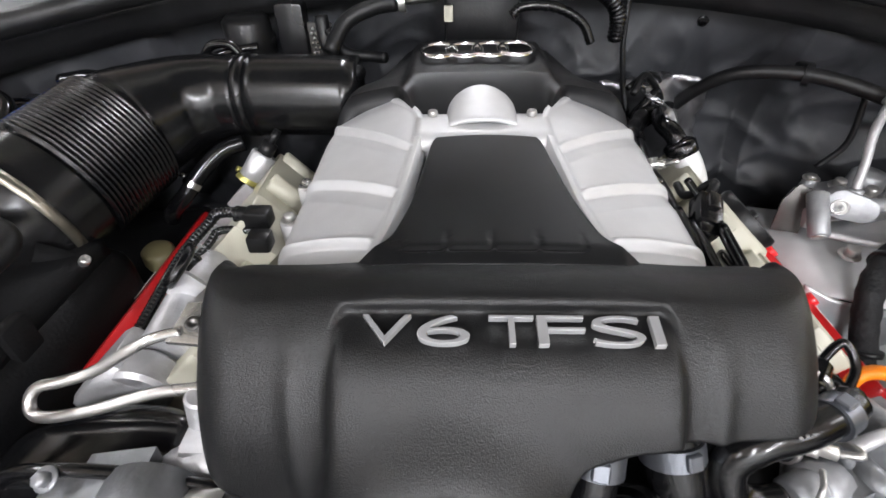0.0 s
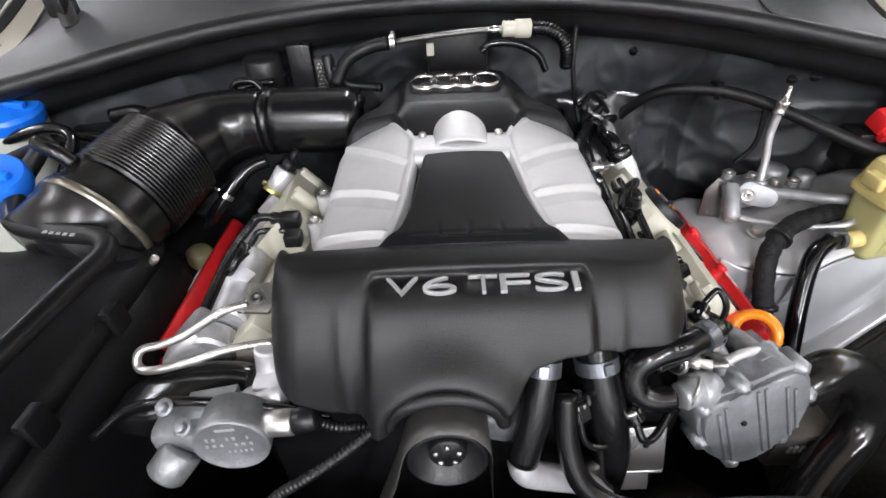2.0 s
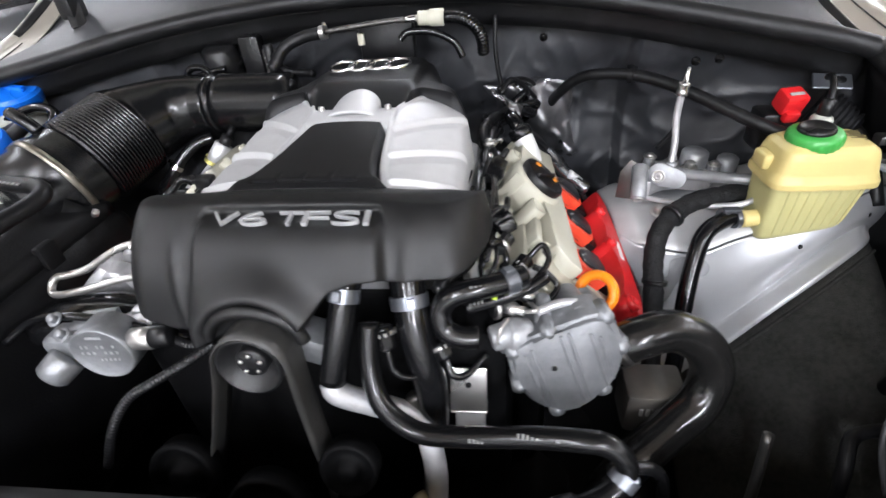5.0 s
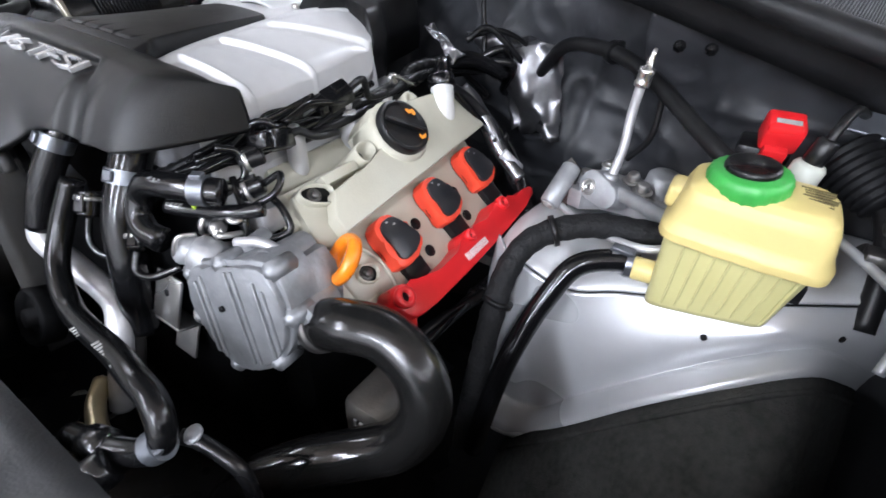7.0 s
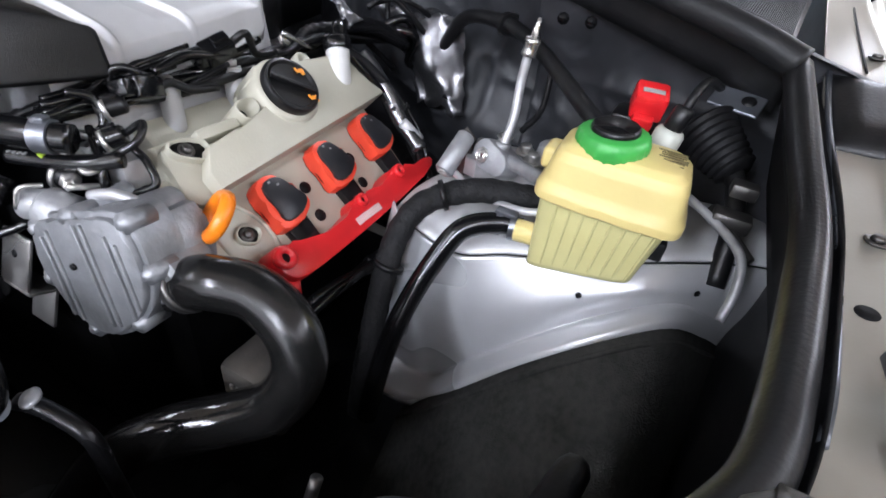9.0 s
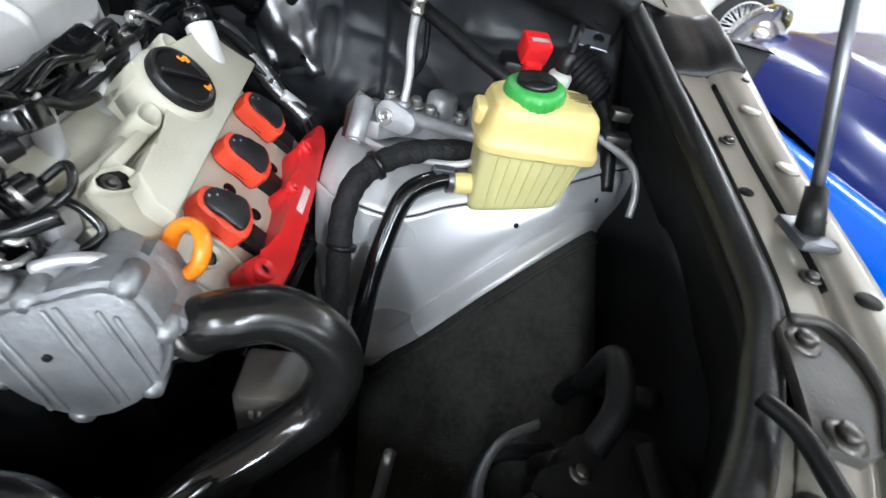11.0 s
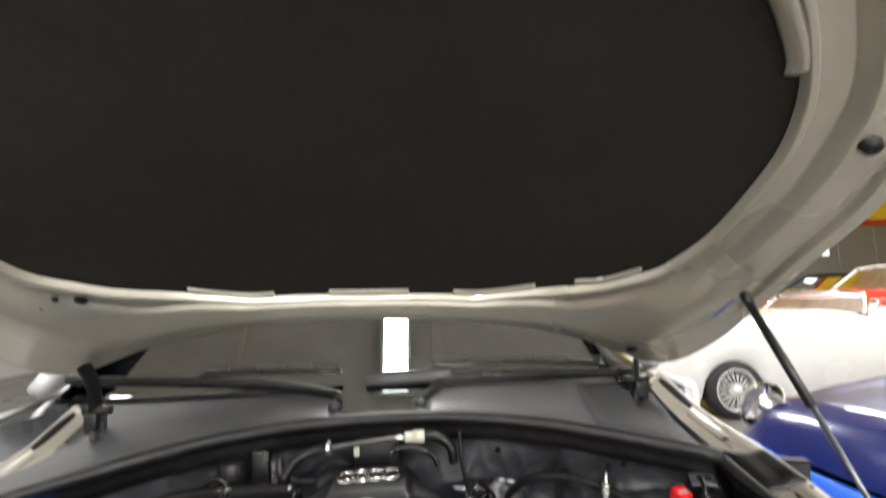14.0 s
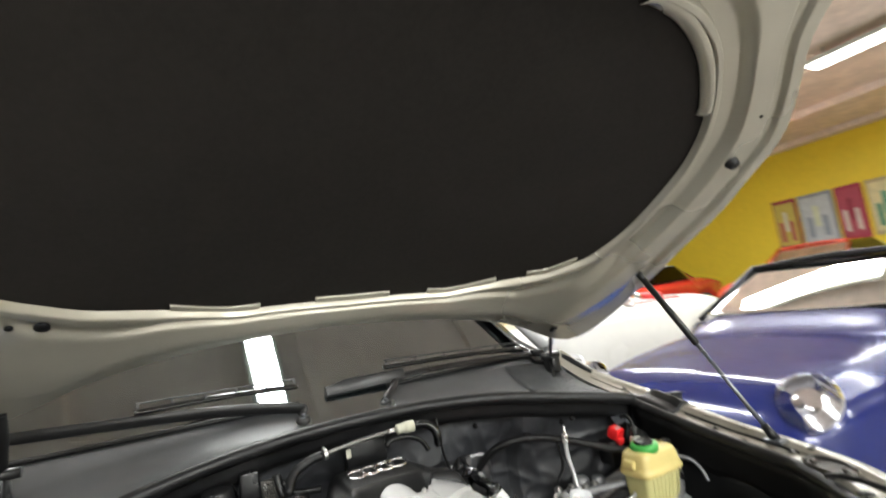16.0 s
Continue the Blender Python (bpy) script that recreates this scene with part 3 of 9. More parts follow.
def fender(s):
    ob = thing("fender", (0.9 * s, 0.5, 0.3), "dusty grey front fender with its mounting rail", "fender")
    inner = [(0.771, 0.97, 1.066), (0.785, 0.84, 1.002), (0.788, 0.64, 0.952), (0.799, 0.42, 0.903), (0.794, 0.325, 0.890), (0.782, 0.23, 0.881), (0.748, 0.13, 0.874), (0.70, 0.05, 0.869)]

    def rail(u, v):
        p = along(inner, u).lerp(along(OUT_EDGE, u), v)
        fade = min(1.0, max(0.0, (u - 0.27) / 0.06))
        p.z += fade * (-0.007 / (1 + math.exp((v - 0.43) / 0.018)) - 0.006 * math.exp(-((v - 0.46) / 0.03) ** 2)) + 0.006 * math.exp(-((v - 0.74) / 0.16) ** 4)
        p.z -= 0.010 * max(0.0, (v - 0.95) / 0.05) ** 2
        return V(p.x * s, p.y, p.z)
    bm = sheet(bmesh.new(), rail, 80, 56, 0.003)
    part("rail", bm, M_LEDGE, ob)

    def skin(u, v):
        b = along(OUT_EDGE, u)
        return V((b.x + 0.05 * math.sin(v * math.pi / 2)) * s, b.y, b.z - 0.012 - v * 0.55)
    bm = sheet(bmesh.new(), skin, 30, 12, 0.003, (-s, 0, 0))
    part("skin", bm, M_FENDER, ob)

    for u, v in ((0.43, 0.30), (0.66, 0.62), (0.70, 0.40), (0.235, 0.45)):
        bm = bmesh.new()
        bolt(bm, rail(u, v) + V(0, 0, 0.001), (0, 0, 1), 0.0052, 0.005)
        part("bolt", bm, M_DARKSTEEL, ob)
    for u, v, r in ((0.54, 0.22, 0.007), (0.74, 0.70, 0.009), (0.36, 0.80, 0.005)):
        bm = bmesh.new()
        p = rail(u, v)
        nn = (rail(u + 0.01, v) - p).cross(rail(u, v + 0.01) - p).normalized()
        nn = nn if nn.z > 0 else -nn
        lathe(bm, [(r, -0.001), (r, 0.0004), (0, 0.0004)], facing(p, nn), 18)
        part("hole", bm, M_DEEP, ob)
    # slot, seam and rubber pad where the rail climbs to the hinge
    lift = V(0, 0, 0.0015)
    bm = sheet(bmesh.new(), lambda u, v: rail(0.02 + 0.12 * u, 0.48 + 0.08 * u + (0.16 + 0.10 * math.sin(u * math.pi)) * v) + lift, 12, 4, 0.001)
    part("slot", bm, M_DEEP, ob)
    bm = sheet(bmesh.new(), lambda u, v: rail(0.15 + 0.11 * u, 0.33 + 0.02 * v) + lift, 10, 2, 0.001)
    part("seam", bm, M_DEEP, ob)
    bm = sheet(bmesh.new(), lambda u, v: rail(0.36 + 0.36 * u, 0.455 + 0.030 * v) + V(0, 0, 0.0008 + 0.0015 * math.sin(v * math.pi)), 40, 3, 0.001)
    part("gap", bm, M_DEEP, ob, "dark gap along the fender edge")
    bm = sheet(bmesh.new(), lambda u, v: rail(0.275 + 0.075 * v, 0.04 + 0.80 * u) + V(0, 0, 0.004 + 0.011 * math.sin(min(1.0, 4 * min(u, 1 - u)) * math.pi / 2) * math.sin(min(1.0, 4 * min(v, 1 - v)) * math.pi / 2)), 20, 12, 0.012)
    part("end_block", bm, M_SEAL, ob, "dull black rubber end block")
    bm = bmesh.new()
    tube(bm, [rail(0.27 + 0.45 * k / 10, 0.02) + V(0, 0, 0.004) for k in range(11)], 0.0028, 8, 4)
    part("trim_edge", bm, M_CLAMP, ob, "bare bright trim edge")
    for u, v in ((0.40, 0.66), (0.50, 0.70), (0.60, 0.68)):
        bm = bmesh.new()
        lathe(bm, [(0.012, -0.001), (0.011, 0.0012), (0.006, 0.0016), (0, 0.0010)], facing(rail(u, v), (0, 0, 1)), 18)
        part("boss", bm, M_LEDGE, ob)


fender(1)
fender(-1)


SKIRT = [(0.790, 0.66, 0.947), (0.798, 0.50, 0.920), (0.801, 0.41, 0.903), (0.795, 0.33, 0.892), (0.786, 0.25, 0.883), (0.774, 0.195, 0.878), (0.752, 0.14, 0.875)]


def seals():
    ob = thing("cowl_seal", (0, 0.75, 1.04), "black rubber bulb seal along the cowl edge", "seal")
    bm = bmesh.new()
    tube(bm, SEAL_ROWS, 0.016, 12, 8)
    part("bulb", bm, M_SEAL, ob)
    bm = bmesh.new()
    sheet(bm, lambda u, v: along(SEAL_ROWS, u) + V(0, 0.012 + 0.012 * v, -0.005 - 0.05 * v), 70, 3, 0.006, (0, 1, 0))
    part("lip", bm, M_SEAL, ob)
    for s in (-1, 1):
        ob = thing("fender_seal", (0.74 * s, 0.3, 0.9), "black rubber seal along the fender edge", "seal")
        bm = bmesh.new()
        tube(bm, [(x * s, y, z) for x, y, z in IN_EDGE], 0.013, 12, 8)
        part("bulb", bm, M_SEAL, ob)
        bm = bmesh.new()
        sheet(bm, lambda u, v: (lambda a: V((a.x - 0.006 + 0.035 * v) * s, a.y, a.z - 0.01 - 0.11 * v))(along(IN_EDGE, u)), 50, 4, 0.006, (s, 0, 0))
        part("web", bm, M_DEEP, ob)
        bm = bmesh.new()

        def skirt(u, v):
            a = along(IN_EDGE[:7], u)
            b = along(SKIRT, u)
            p = a.lerp(b, v)
            return V((p.x + 0.008 * (1 - v)) * s, p.y, p.z - 0.010 * math.sin(v * math.pi) + 0.003 * v)
        sheet(bm, skirt, 50, 8, 0.004)
        part("outer_lip", bm, M_SEAL, ob)


seals()


def glass_point(x, v):
    """The windscreen: x across, v up the glass."""
    y = 0.93 + 0.12 * (abs(x) / 0.75) ** 2 + v * 0.95
    z = 1.10 - 0.015 * (abs(x) / 0.75) ** 2 + v * 0.56 - 0.05 * v * v
    return V(x, y, z)


def cowl():
    ob = thing("scuttle_cover", (0, 0.85, 1.0), "grey-black plastic scuttle cover below the windscreen", "scuttle cover")

    def f(u, v):
        a = along(SEAL_ROWS, 0.02 + 0.96 * u)
        notch = 1 / (1 + math.exp((abs(a.x - 0.01) - 0.115) / 0.006))
        b = glass_point(a.x * 1.06, -0.085 * notch)
        p = V(a.x, a.y + 0.016, a.z - 0.006).lerp(b, v)
        p.z -= 0.022 * math.sin(v * math.pi) ** 1.5
        p.z -= 0.006 * notch * math.sin(v * math.pi)
        return p
    bm = sheet(bmesh.new(), f, 160, 16, 0.004)
    part("panel", bm, M_COWL, ob)
    # air intake mesh at the end next to the seal
    def mesh_at(a, b):
        return f(0.775 + 0.215 * a, 0.05 + 0.80 * b)
    bm = bmesh.new()
    for k in range(64):
        tube(bm, [mesh_at(k / 63, j / 6) + V(0, 0, 0.004) for j in range(7)], 0.0008, 4, 2)
    for j in range(44):
        tube(bm, [mesh_at(i / 8, j / 43) + V(0, 0, 0.004) for i in range(9)], 0.0008, 4, 2)
    tagged(part("mesh_grille", bm, M_COWL, ob, "fine black air intake mesh"), kind="stuff")
    part("grille_backing", sheet(bmesh.new(), lambda u, v: mesh_at(u, v) + V(0, 0, 0.0022), 10, 10, 0.001), M_DEEP, ob)
    ws = thing("windscreen", (0, 1.0, 1.12), "tinted curved windscreen reflecting a ceiling light", "windscreen", kind="structure")
    bm = sheet(bmesh.new(), lambda u, v: (lambda x: glass_point(x, v - 0.11 * (1 - v) * math.exp(-((x - 0.01) / 0.16) ** 6)))(-0.98 + 1.74 * u), 56, 24, 0.005)
    pane = part("pane", bm, M_GLASS, ws)
    pane.visible_shadow = False
    bm = bmesh.new()
    for lo, hi in ((-0.98, -0.125), (0.145, 0.76)):
        tube(bm, [glass_point(lo + (hi - lo) * k / 8, 0.0) + V(0, -0.004, 0.003) for k in range(9)], 0.007, 8, 3)
    part("lower_trim", bm, M_SEAL, ws)
    # cabin behind the glass, closed in to keep it dark
    ca = thing("dashboard", (0, 1.4, 1.0), "dark grey dashboard behind the windscreen", "dashboard")
    bm = sheet(bmesh.new(), lambda u, v: V(-0.92 + 1.66 * u, 1.10 + 0.62 * v, 1.085 + 0.05 * math.sin(v * 2.6)), 20, 10, 0.05)
    part("top", bm, M_CARRIER, ca)
    bm = bmesh.new()
    box(bm, (0, 1.9, 0.75), (1.6, 0.3, 0.7), None, 0.05)
    part("fascia", bm, M_BLACK, ca)
    rf = thing("cabin_shell", (0, 2.4, 0.3), "silver car body shell behind the windscreen", "car body")
    bm = bmesh.new()
    sheet(bm, lambda u, v: V((-0.86 + 1.52 * u), 1.9 + 1.5 * v, 1.64 + 0.06 * math.sin(u * math.pi) + 0.05 * math.sin(v * 2.5)), 16, 10, 0.04)
    part("roof", bm, M_PAINT, rf)
    for s in (-1, 1):
        bm = bmesh.new()
        wide = 0.0 if s > 0 else 0.20
        tube(bm, [((0.86 + wide) * s, 1.10 + 0.4 * wide, 1.10), ((0.80 + wide) * s, 1.45, 1.37), ((0.69 + wide) * s, 1.95, 1.64)], 0.035, 10, 6)
        part("pillar", bm, M_PAINT, rf)
        bm = bmesh.new()
        box(bm, ((0.93 + wide) * s, 2.2, 0.68), (0.06, 2.4, 0.75), None, 0.03)
        part("door", bm, M_PAINT, rf)
        bm = sheet(bmesh.new(), lambda u, v: (lambda y: V((0.90 + wide - 0.21 * v) * s, y, 1.04 + v * 0.58 * min(1.0, max(0.06, (y - 0.90) / 1.0))))(0.95 + 2.42 * u), 20, 6, 0.006, (-s, 0, 0))
        part("side_window", bm, M_GLOSS, rf, "dark tinted side window")
    # Unseen black panel, added to keep hall light out of the cabin.
    bm = bmesh.new()
    box(bm, (-0.10, 3.38, 1.0), (2.0, 0.08, 1.3), None, 0.03)
    part("cabin_blocker", bm, M_BLACK, rf)


cowl()


def wiper(p, arm, blade0, blade1, wide, head=None):
    """A parked wiper: pivot with a bright nut, bent flat arm, blade with a slotted spoiler."""
    ob = thing("wiper_arm", p, "black wiper with a slotted blade parked under the windscreen", "wiper", "wipers")
    bm = bmesh.new()
    lathe(bm, [(0.020, -0.03), (0.020, 0.004), (0.015, 0.014), (0.010, 0.015)], facing(p, (0, -0.3, 1)), 20)
    part("pivot", bm, M_BLACK, ob)
    bm = bmesh.new()
    bolt(bm, Vector(p) + V(0, -0.004, 0.014), (0, -0.3, 1), 0.0055, 0.008)
    part("nut", bm, M_CLAMP, ob, "grey steel pivot nut")
    bm = bmesh.new()
    tube(bm, arm, wide, 10, 8, None, True, 0.45)
    part("arm", bm, M_BLACK, ob)
    if head:
        bm = bmesh.new()
        h0, h1 = Vector(head[0]), Vector(head[1])
        hm = axes(h0, h1 - h0, (0, 0.25, 1))
        length = (h1 - h0).length
        prism(bm, [(0, -0.019), (length * 0.8, -0.021), (length, -0.012), (length, 0.014), (length * 0.25, 0.019), (0.0, 0.008)], -0.010, 0.010, hm, 0.004)
        part("head", bm, M_BLACK, ob)
    a, b = Vector(blade0), Vector(blade1)
    bm = bmesh.new()
    tube(bm, [a, (a + b) / 2 + V(0, 0.006, 0.004), b], 0.0085, 10, 8, None, True, 0.7)
    part("blade", bm, M_RUBBER, ob)
    m = axes(a + V(0, -0.004, 0.010), b - a, (0, 0.5, 1))
    length = (b - a).length
    bm = bmesh.new()
    box(bm, (length / 2, 0.012, 0), (length * 0.98, 0.004, 0.004), m, 0.001, 1)
    for k in range(6):
        box(bm, (length * (0.02 + 0.192 * k), 0.006, 0), (0.006, 0.014, 0.004), m, 0.001, 1)
    part("spoiler", bm, M_COWL, ob, "grey slotted spoiler strip")
    bm = bmesh.new()
    q = Vector(arm[-1])
    box(bm, q + V(0, 0, 0.002), (0.05, 0.026, 0.022), None, 0.004)
    part("clip", bm, M_BLACK, ob)


wiper((-0.105, 0.880, 1.062), [(-0.105, 0.882, 1.078), (-0.115, 0.905, 1.096), (-0.30, 0.935, 1.124), (-0.55, 0.958, 1.142), (-0.82, 0.985, 1.156)], (-0.48, 0.955, 1.158), (-0.10, 0.955, 1.146), 0.015)
wiper((0.118, 0.880, 1.055), [(0.118, 0.882, 1.070), (0.16, 0.915, 1.098), (0.20, 0.940, 1.118), (0.40, 0.955, 1.116), (0.72, 0.985, 1.096)], (0.15, 0.962, 1.150), (0.66, 0.985, 1.122), 0.011, ((-0.03, 0.940, 1.122), (0.205, 0.942, 1.126)))


# ---- hood ----
PAD = [(0, 0.006), (0.28, 0.018), (0.464, 0.024), (0.545, 0.052), (0.602, 0.108), (0.648, 0.172), (0.672, 0.25), (0.667, 0.35), (0.655, 0.43), (0.61, 0.53), (0.499, 0.603), (0.253, 0.68), (0, 0.69)]
RIM = [(0, -0.24), (0.30, -0.225), (0.55, -0.20), (0.675, -0.15), (0.70, -0.09), (0.71, -0.03), (0.80, 0.06), (0.85, 0.125), (0.857, 0.24), (0.868, 0.30), (0.850, 0.435), (0.85, 0.69), (0.81, 0.83), (0.735, 0.875), (0.56, 0.815), (0.38, 0.795), (0, 0.79)]


def hood_z(x, y):
    return 1.79 - 0.632 * y - 0.16 * x * x - 0.035 * x


def outline(half, n=120):
    """Radius round the hood's middle by angle, from a mirrored half outline."""
    full = [Vector((x, y)) for x, y in half] + [Vector((-x, y)) for x, y in reversed(half[1:-1])]
    c = Vector((0, 0.34))
    out = []
    for k in range(n):
        a = 2 * math.pi * k / n
        d = Vector((math.sin(a), -math.cos(a)))
        best = 0
        for p, q in zip(full, full[1:] + full[:1]):
            e = q - p
            den = d.x * e.y - d.y * e.x
            if abs(den) < 1e-9:
                continue
            w = p - c
            t = (w.x * e.y - w.y * e.x) / den
            u = (w.x * d.y - w.y * d.x) / den
            if t > 0 and -1e-6 <= u <= 1 + 1e-6:
                best = max(best, t)
        out.append(c + d * best)
    sm = []
    for k in range(n):
        sm.append((out[k - 1] + out[k] * 2 + out[(k + 1) % n]) / 4)
    return sm


def hood():
    n = 160
    pad, rim = outline(PAD, n), outline(RIM, n)
    nrm = V(0, -0.632, -1).normalized()
    ob = thing("hood", (0, 0.85, 1.1), "open hood seen from below, cream-silver inner frame", "hood")
    # folds pressed into the frame, by the way from pad edge to rim
    def fold(w, p):
        front = max(0.0, min(1.0, (0.10 - p.y) / 0.10)) * max(0.0, min(1.0, (0.62 - abs(p.x)) / 0.15))
        rear = max(0.0, min(1.0, (p.y - 0.50) / 0.12))
        k = 1 - 0.30 * front
        side = lerp_table([(0, 0.015), (0.085, 0.015), (0.125, -0.008), (0.34 * k, -0.008), (0.42 * k, 0.017), (0.66 * k, 0.017), (0.73 * k, 0.001), (0.80 * k, 0.001), (0.84 * k, 0.012), (1, 0.012)], w)[0]
        rim_side = 0.015 - 0.012 * math.exp(-((w - 0.13) / 0.040) ** 2)
        d = side + (rim_side - side) * rear
        d += 0.012 * rear * math.exp(-((w - 0.45) / 0.22) ** 2) - 0.016 * rear * max(0, w - 0.6) / 0.4
        if w < 0.03:
            d -= 0.014 * (1 - w / 0.03)
        if w > 0.96:
            d -= 0.02 * ((w - 0.96) / 0.04) ** 2
        return d
    prof = [k / 120 for k in range(121)] + [1.004, 1.0]
    bm = bmesh.new()
    rows = []
    for i, w in enumerate(prof):
        row = []
        for k in range(n):
            p = pad[k].lerp(rim[k], w)
            d = fold(w, p) if i < 121 else (-0.018 if i == 121 else -0.034)
            row.append(bm.verts.new(V(p.x, p.y, hood_z(p.x, p.y)) + nrm * d))
        rows.append(row)
    for a, b in zip(rows, rows[1:]):
        for k in range(n):
            bm.faces.new((a[k], b[k], b[(k + 1) % n], a[(k + 1) % n]))
    part("inner_frame", bm, M_HOOD, ob)
    # outer skin
    bm = bmesh.new()
    cen = bm.verts.new(V(0, 0.34, hood_z(0, 0.34) + 0.05))
    prev = None
    for w in (0.3, 0.6, 0.85, 1.0):
        row = []
        for k in range(n):
            p = Vector((0, 0.34)).lerp(rim[k], w)
            row.append(bm.verts.new(V(p.x, p.y, hood_z(p.x, p.y)) - nrm * (0.032 + 0.03 * (1 - w ** 4))))
        for k in range(n):
            if prev is None:
                bm.faces.new((cen, row[k], row[(k + 1) % n]))
            else:
                bm.faces.new((prev[k], row[k], row[(k + 1) % n], prev[(k + 1) % n]))
        prev = row
    part("outer_skin", bm, M_PAINT, ob)
    # insulation pad
    bm = bmesh.new()
    cen = bm.verts.new(V(0, 0.34, hood_z(0, 0.34)) - nrm * 0.004)
    prev = None
    for w in (0.15, 0.3, 0.45, 0.6, 0.75, 0.9, 1.03):
        row = []
        for k in range(n):
            p = Vector((0, 0.34)).lerp(pad[k], w)
            d = noise.noise(V(p.x * 4, p.y * 4, 2)) * 0.006 * (1 - w)
            row.append(bm.verts.new(V(p.x, p.y, hood_z(p.x, p.y)) - nrm * (0.003 - d)))
        for k in range(n):
            if prev is None:
                bm.faces.new((cen, row[(k + 1) % n], row[k]))
            else:
                bm.faces.new((prev[k], prev[(k + 1) % n], row[(k + 1) % n], row[k]))
        prev = row
    part("insulation_pad", bm, M_PAD, ob, "dark brown-black felt insulation pad")
    # tabs that hold the pad
    for line in ([(-0.604, 0.155), (-0.575, 0.125), (-0.535, 0.09), (-0.49, 0.066), (-0.42, 0.042), (-0.33, 0.028), (-0.231, 0.022)],
                 [(-0.160, 0.025), (-0.115, 0.024), (-0.07, 0.023), (-0.02, 0.024), (0.026, 0.026)],
                 [(0.108, 0.028), (0.15, 0.029), (0.20, 0.031), (0.24, 0.033), (0.281, 0.037)],
                 [(0.350, 0.040), (0.43, 0.048), (0.49, 0.067), (0.535, 0.092), (0.575, 0.126), (0.604, 0.157)]):
        pad_lip(ob, nrm, line)
    for a0, a1 in ((-0.37, -0.2), (-0.08, 0.1), (0.2, 0.38), (0.46, 0.58)):
        tab_strip(ob, nrm, [(x, lerp_table([(-0.6, 0.535), (-0.5, 0.6), (-0.25, 0.682), (0, 0.69), (0.25, 0.682), (0.5, 0.6), (0.6, 0.535)], x)[0], -0.012) for x in [a0 + (a1 - a0) * k / 8 for k in range(9)]], 0.004)
    # rubber stops
    for s in (-1, 1):
        for x, y in ((0.765, 0.205), (0.628, -0.124)):
            bm = bmesh.new()
            p = V(x * s, y, hood_z(x, y)) + nrm * 0.004
            lathe(bm, [(0.017, 0), (0.016, 0.008), (0.012, 0.024), (0.009, 0.026), (0.0, 0.022)], facing(p, nrm), 18)
            part("rubber_stop", bm, M_SEAL, ob)
        # hinge arm
        bm = bmesh.new()
        tube(bm, [(0.70 * s, 0.88, 1.02), (0.715 * s, 0.90, 1.08), (0.70 * s, 0.86, 1.16), (0.685 * s, 0.80, 1.215)], 0.016, 8, 6, None, True, 0.35)
        box(bm, (0.72 * s, 0.905, 1.06), (0.034, 0.05, 0.05), None, 0.006)
        cyl(bm, (0.68 * s, 0.90, 1.09), (0.745 * s, 0.90, 1.09), 0.012, n=14)
        part("hinge", bm, M_BLACK, ob, "black painted hinge")
    # holes in the frame
    for x, y, r in ((0.455, -0.088, 0.008), (0.435, -0.035, 0.004), (0.70, 0.655, 0.012), (-0.56, 0.60, 0.012), (-0.60, 0.585, 0.006), (0.655, 0.79, 0.014), (0.74, 0.11, 0.004)):
        p = V(x, y, hood_z(x, y)) + nrm * 0.0145
        bm = bmesh.new()
        lathe(bm, [(r, 0.0), (r, 0.004), (0, 0.004)], facing(p, nrm), 16)
        part("hole", bm, M_DEEP, ob)
    # latch striker
    bm = bmesh.new()
    m = facing(V(0.09, -0.06, hood_z(0.09, -0.06)) + nrm * 0.01, nrm)
    box(bm, (0, 0, 0.012), (0.11, 0.05, 0.024), m, 0.006)
    tube(bm, [m @ V(-0.02, 0, 0.02), m @ V(-0.02, 0, 0.05), m @ V(0.02, 0, 0.05), m @ V(0.02, 0, 0.02)], 0.005, 8, 5)
    part("latch", bm, M_BLACK, ob)


def pad_lip(ob, nrm, line):
    """A pressed lip of the frame that grips the pad's front edge."""
    c = Vector((0, 0.34))
    path = smooth_path([(x, y, 0) for x, y in line], 8)

    def f(u, v):
        k = u * (len(path) - 1)
        i = min(int(k), len(path) - 2)
        p = path[i].lerp(path[i + 1], k - i).to_2d()
        out = Vector((p.x * 0.4, p.y - c.y)).normalized()
        p = p - out * 0.005 * max(0.0, 1 - min(u, 1 - u) / 0.05) + out * (0.013 + 0.022 * v)
        return V(p.x, p.y, hood_z(p.x, p.y)) + nrm * (0.004 + 0.010 * math.sin(min(1.0, v * 1.6) * math.pi / 2))
    part("lip", sheet(bmesh.new(), f, 60, 6, 0.004, -nrm), M_HOOD, ob)


def tab_strip(ob, nrm, rows, lift=0.014):
    bm = bmesh.new()

    def f(u, v):
        k = min(int(u * (len(rows) - 1)), len(rows) - 2)
        t = u * (len(rows) - 1) - k
        a, b = rows[k], rows[k + 1]
        x, y, w = (a[i] + (b[i] - a[i]) * t for i in range(3))
        yy = y + w * v
        return V(x, yy, hood_z(x, yy)) + nrm * (lift - 0.003 * v)
    sheet(bm, f, 44, 3, 0.004, -nrm)
    part("tab", bm, M_HOOD, ob)


hood()


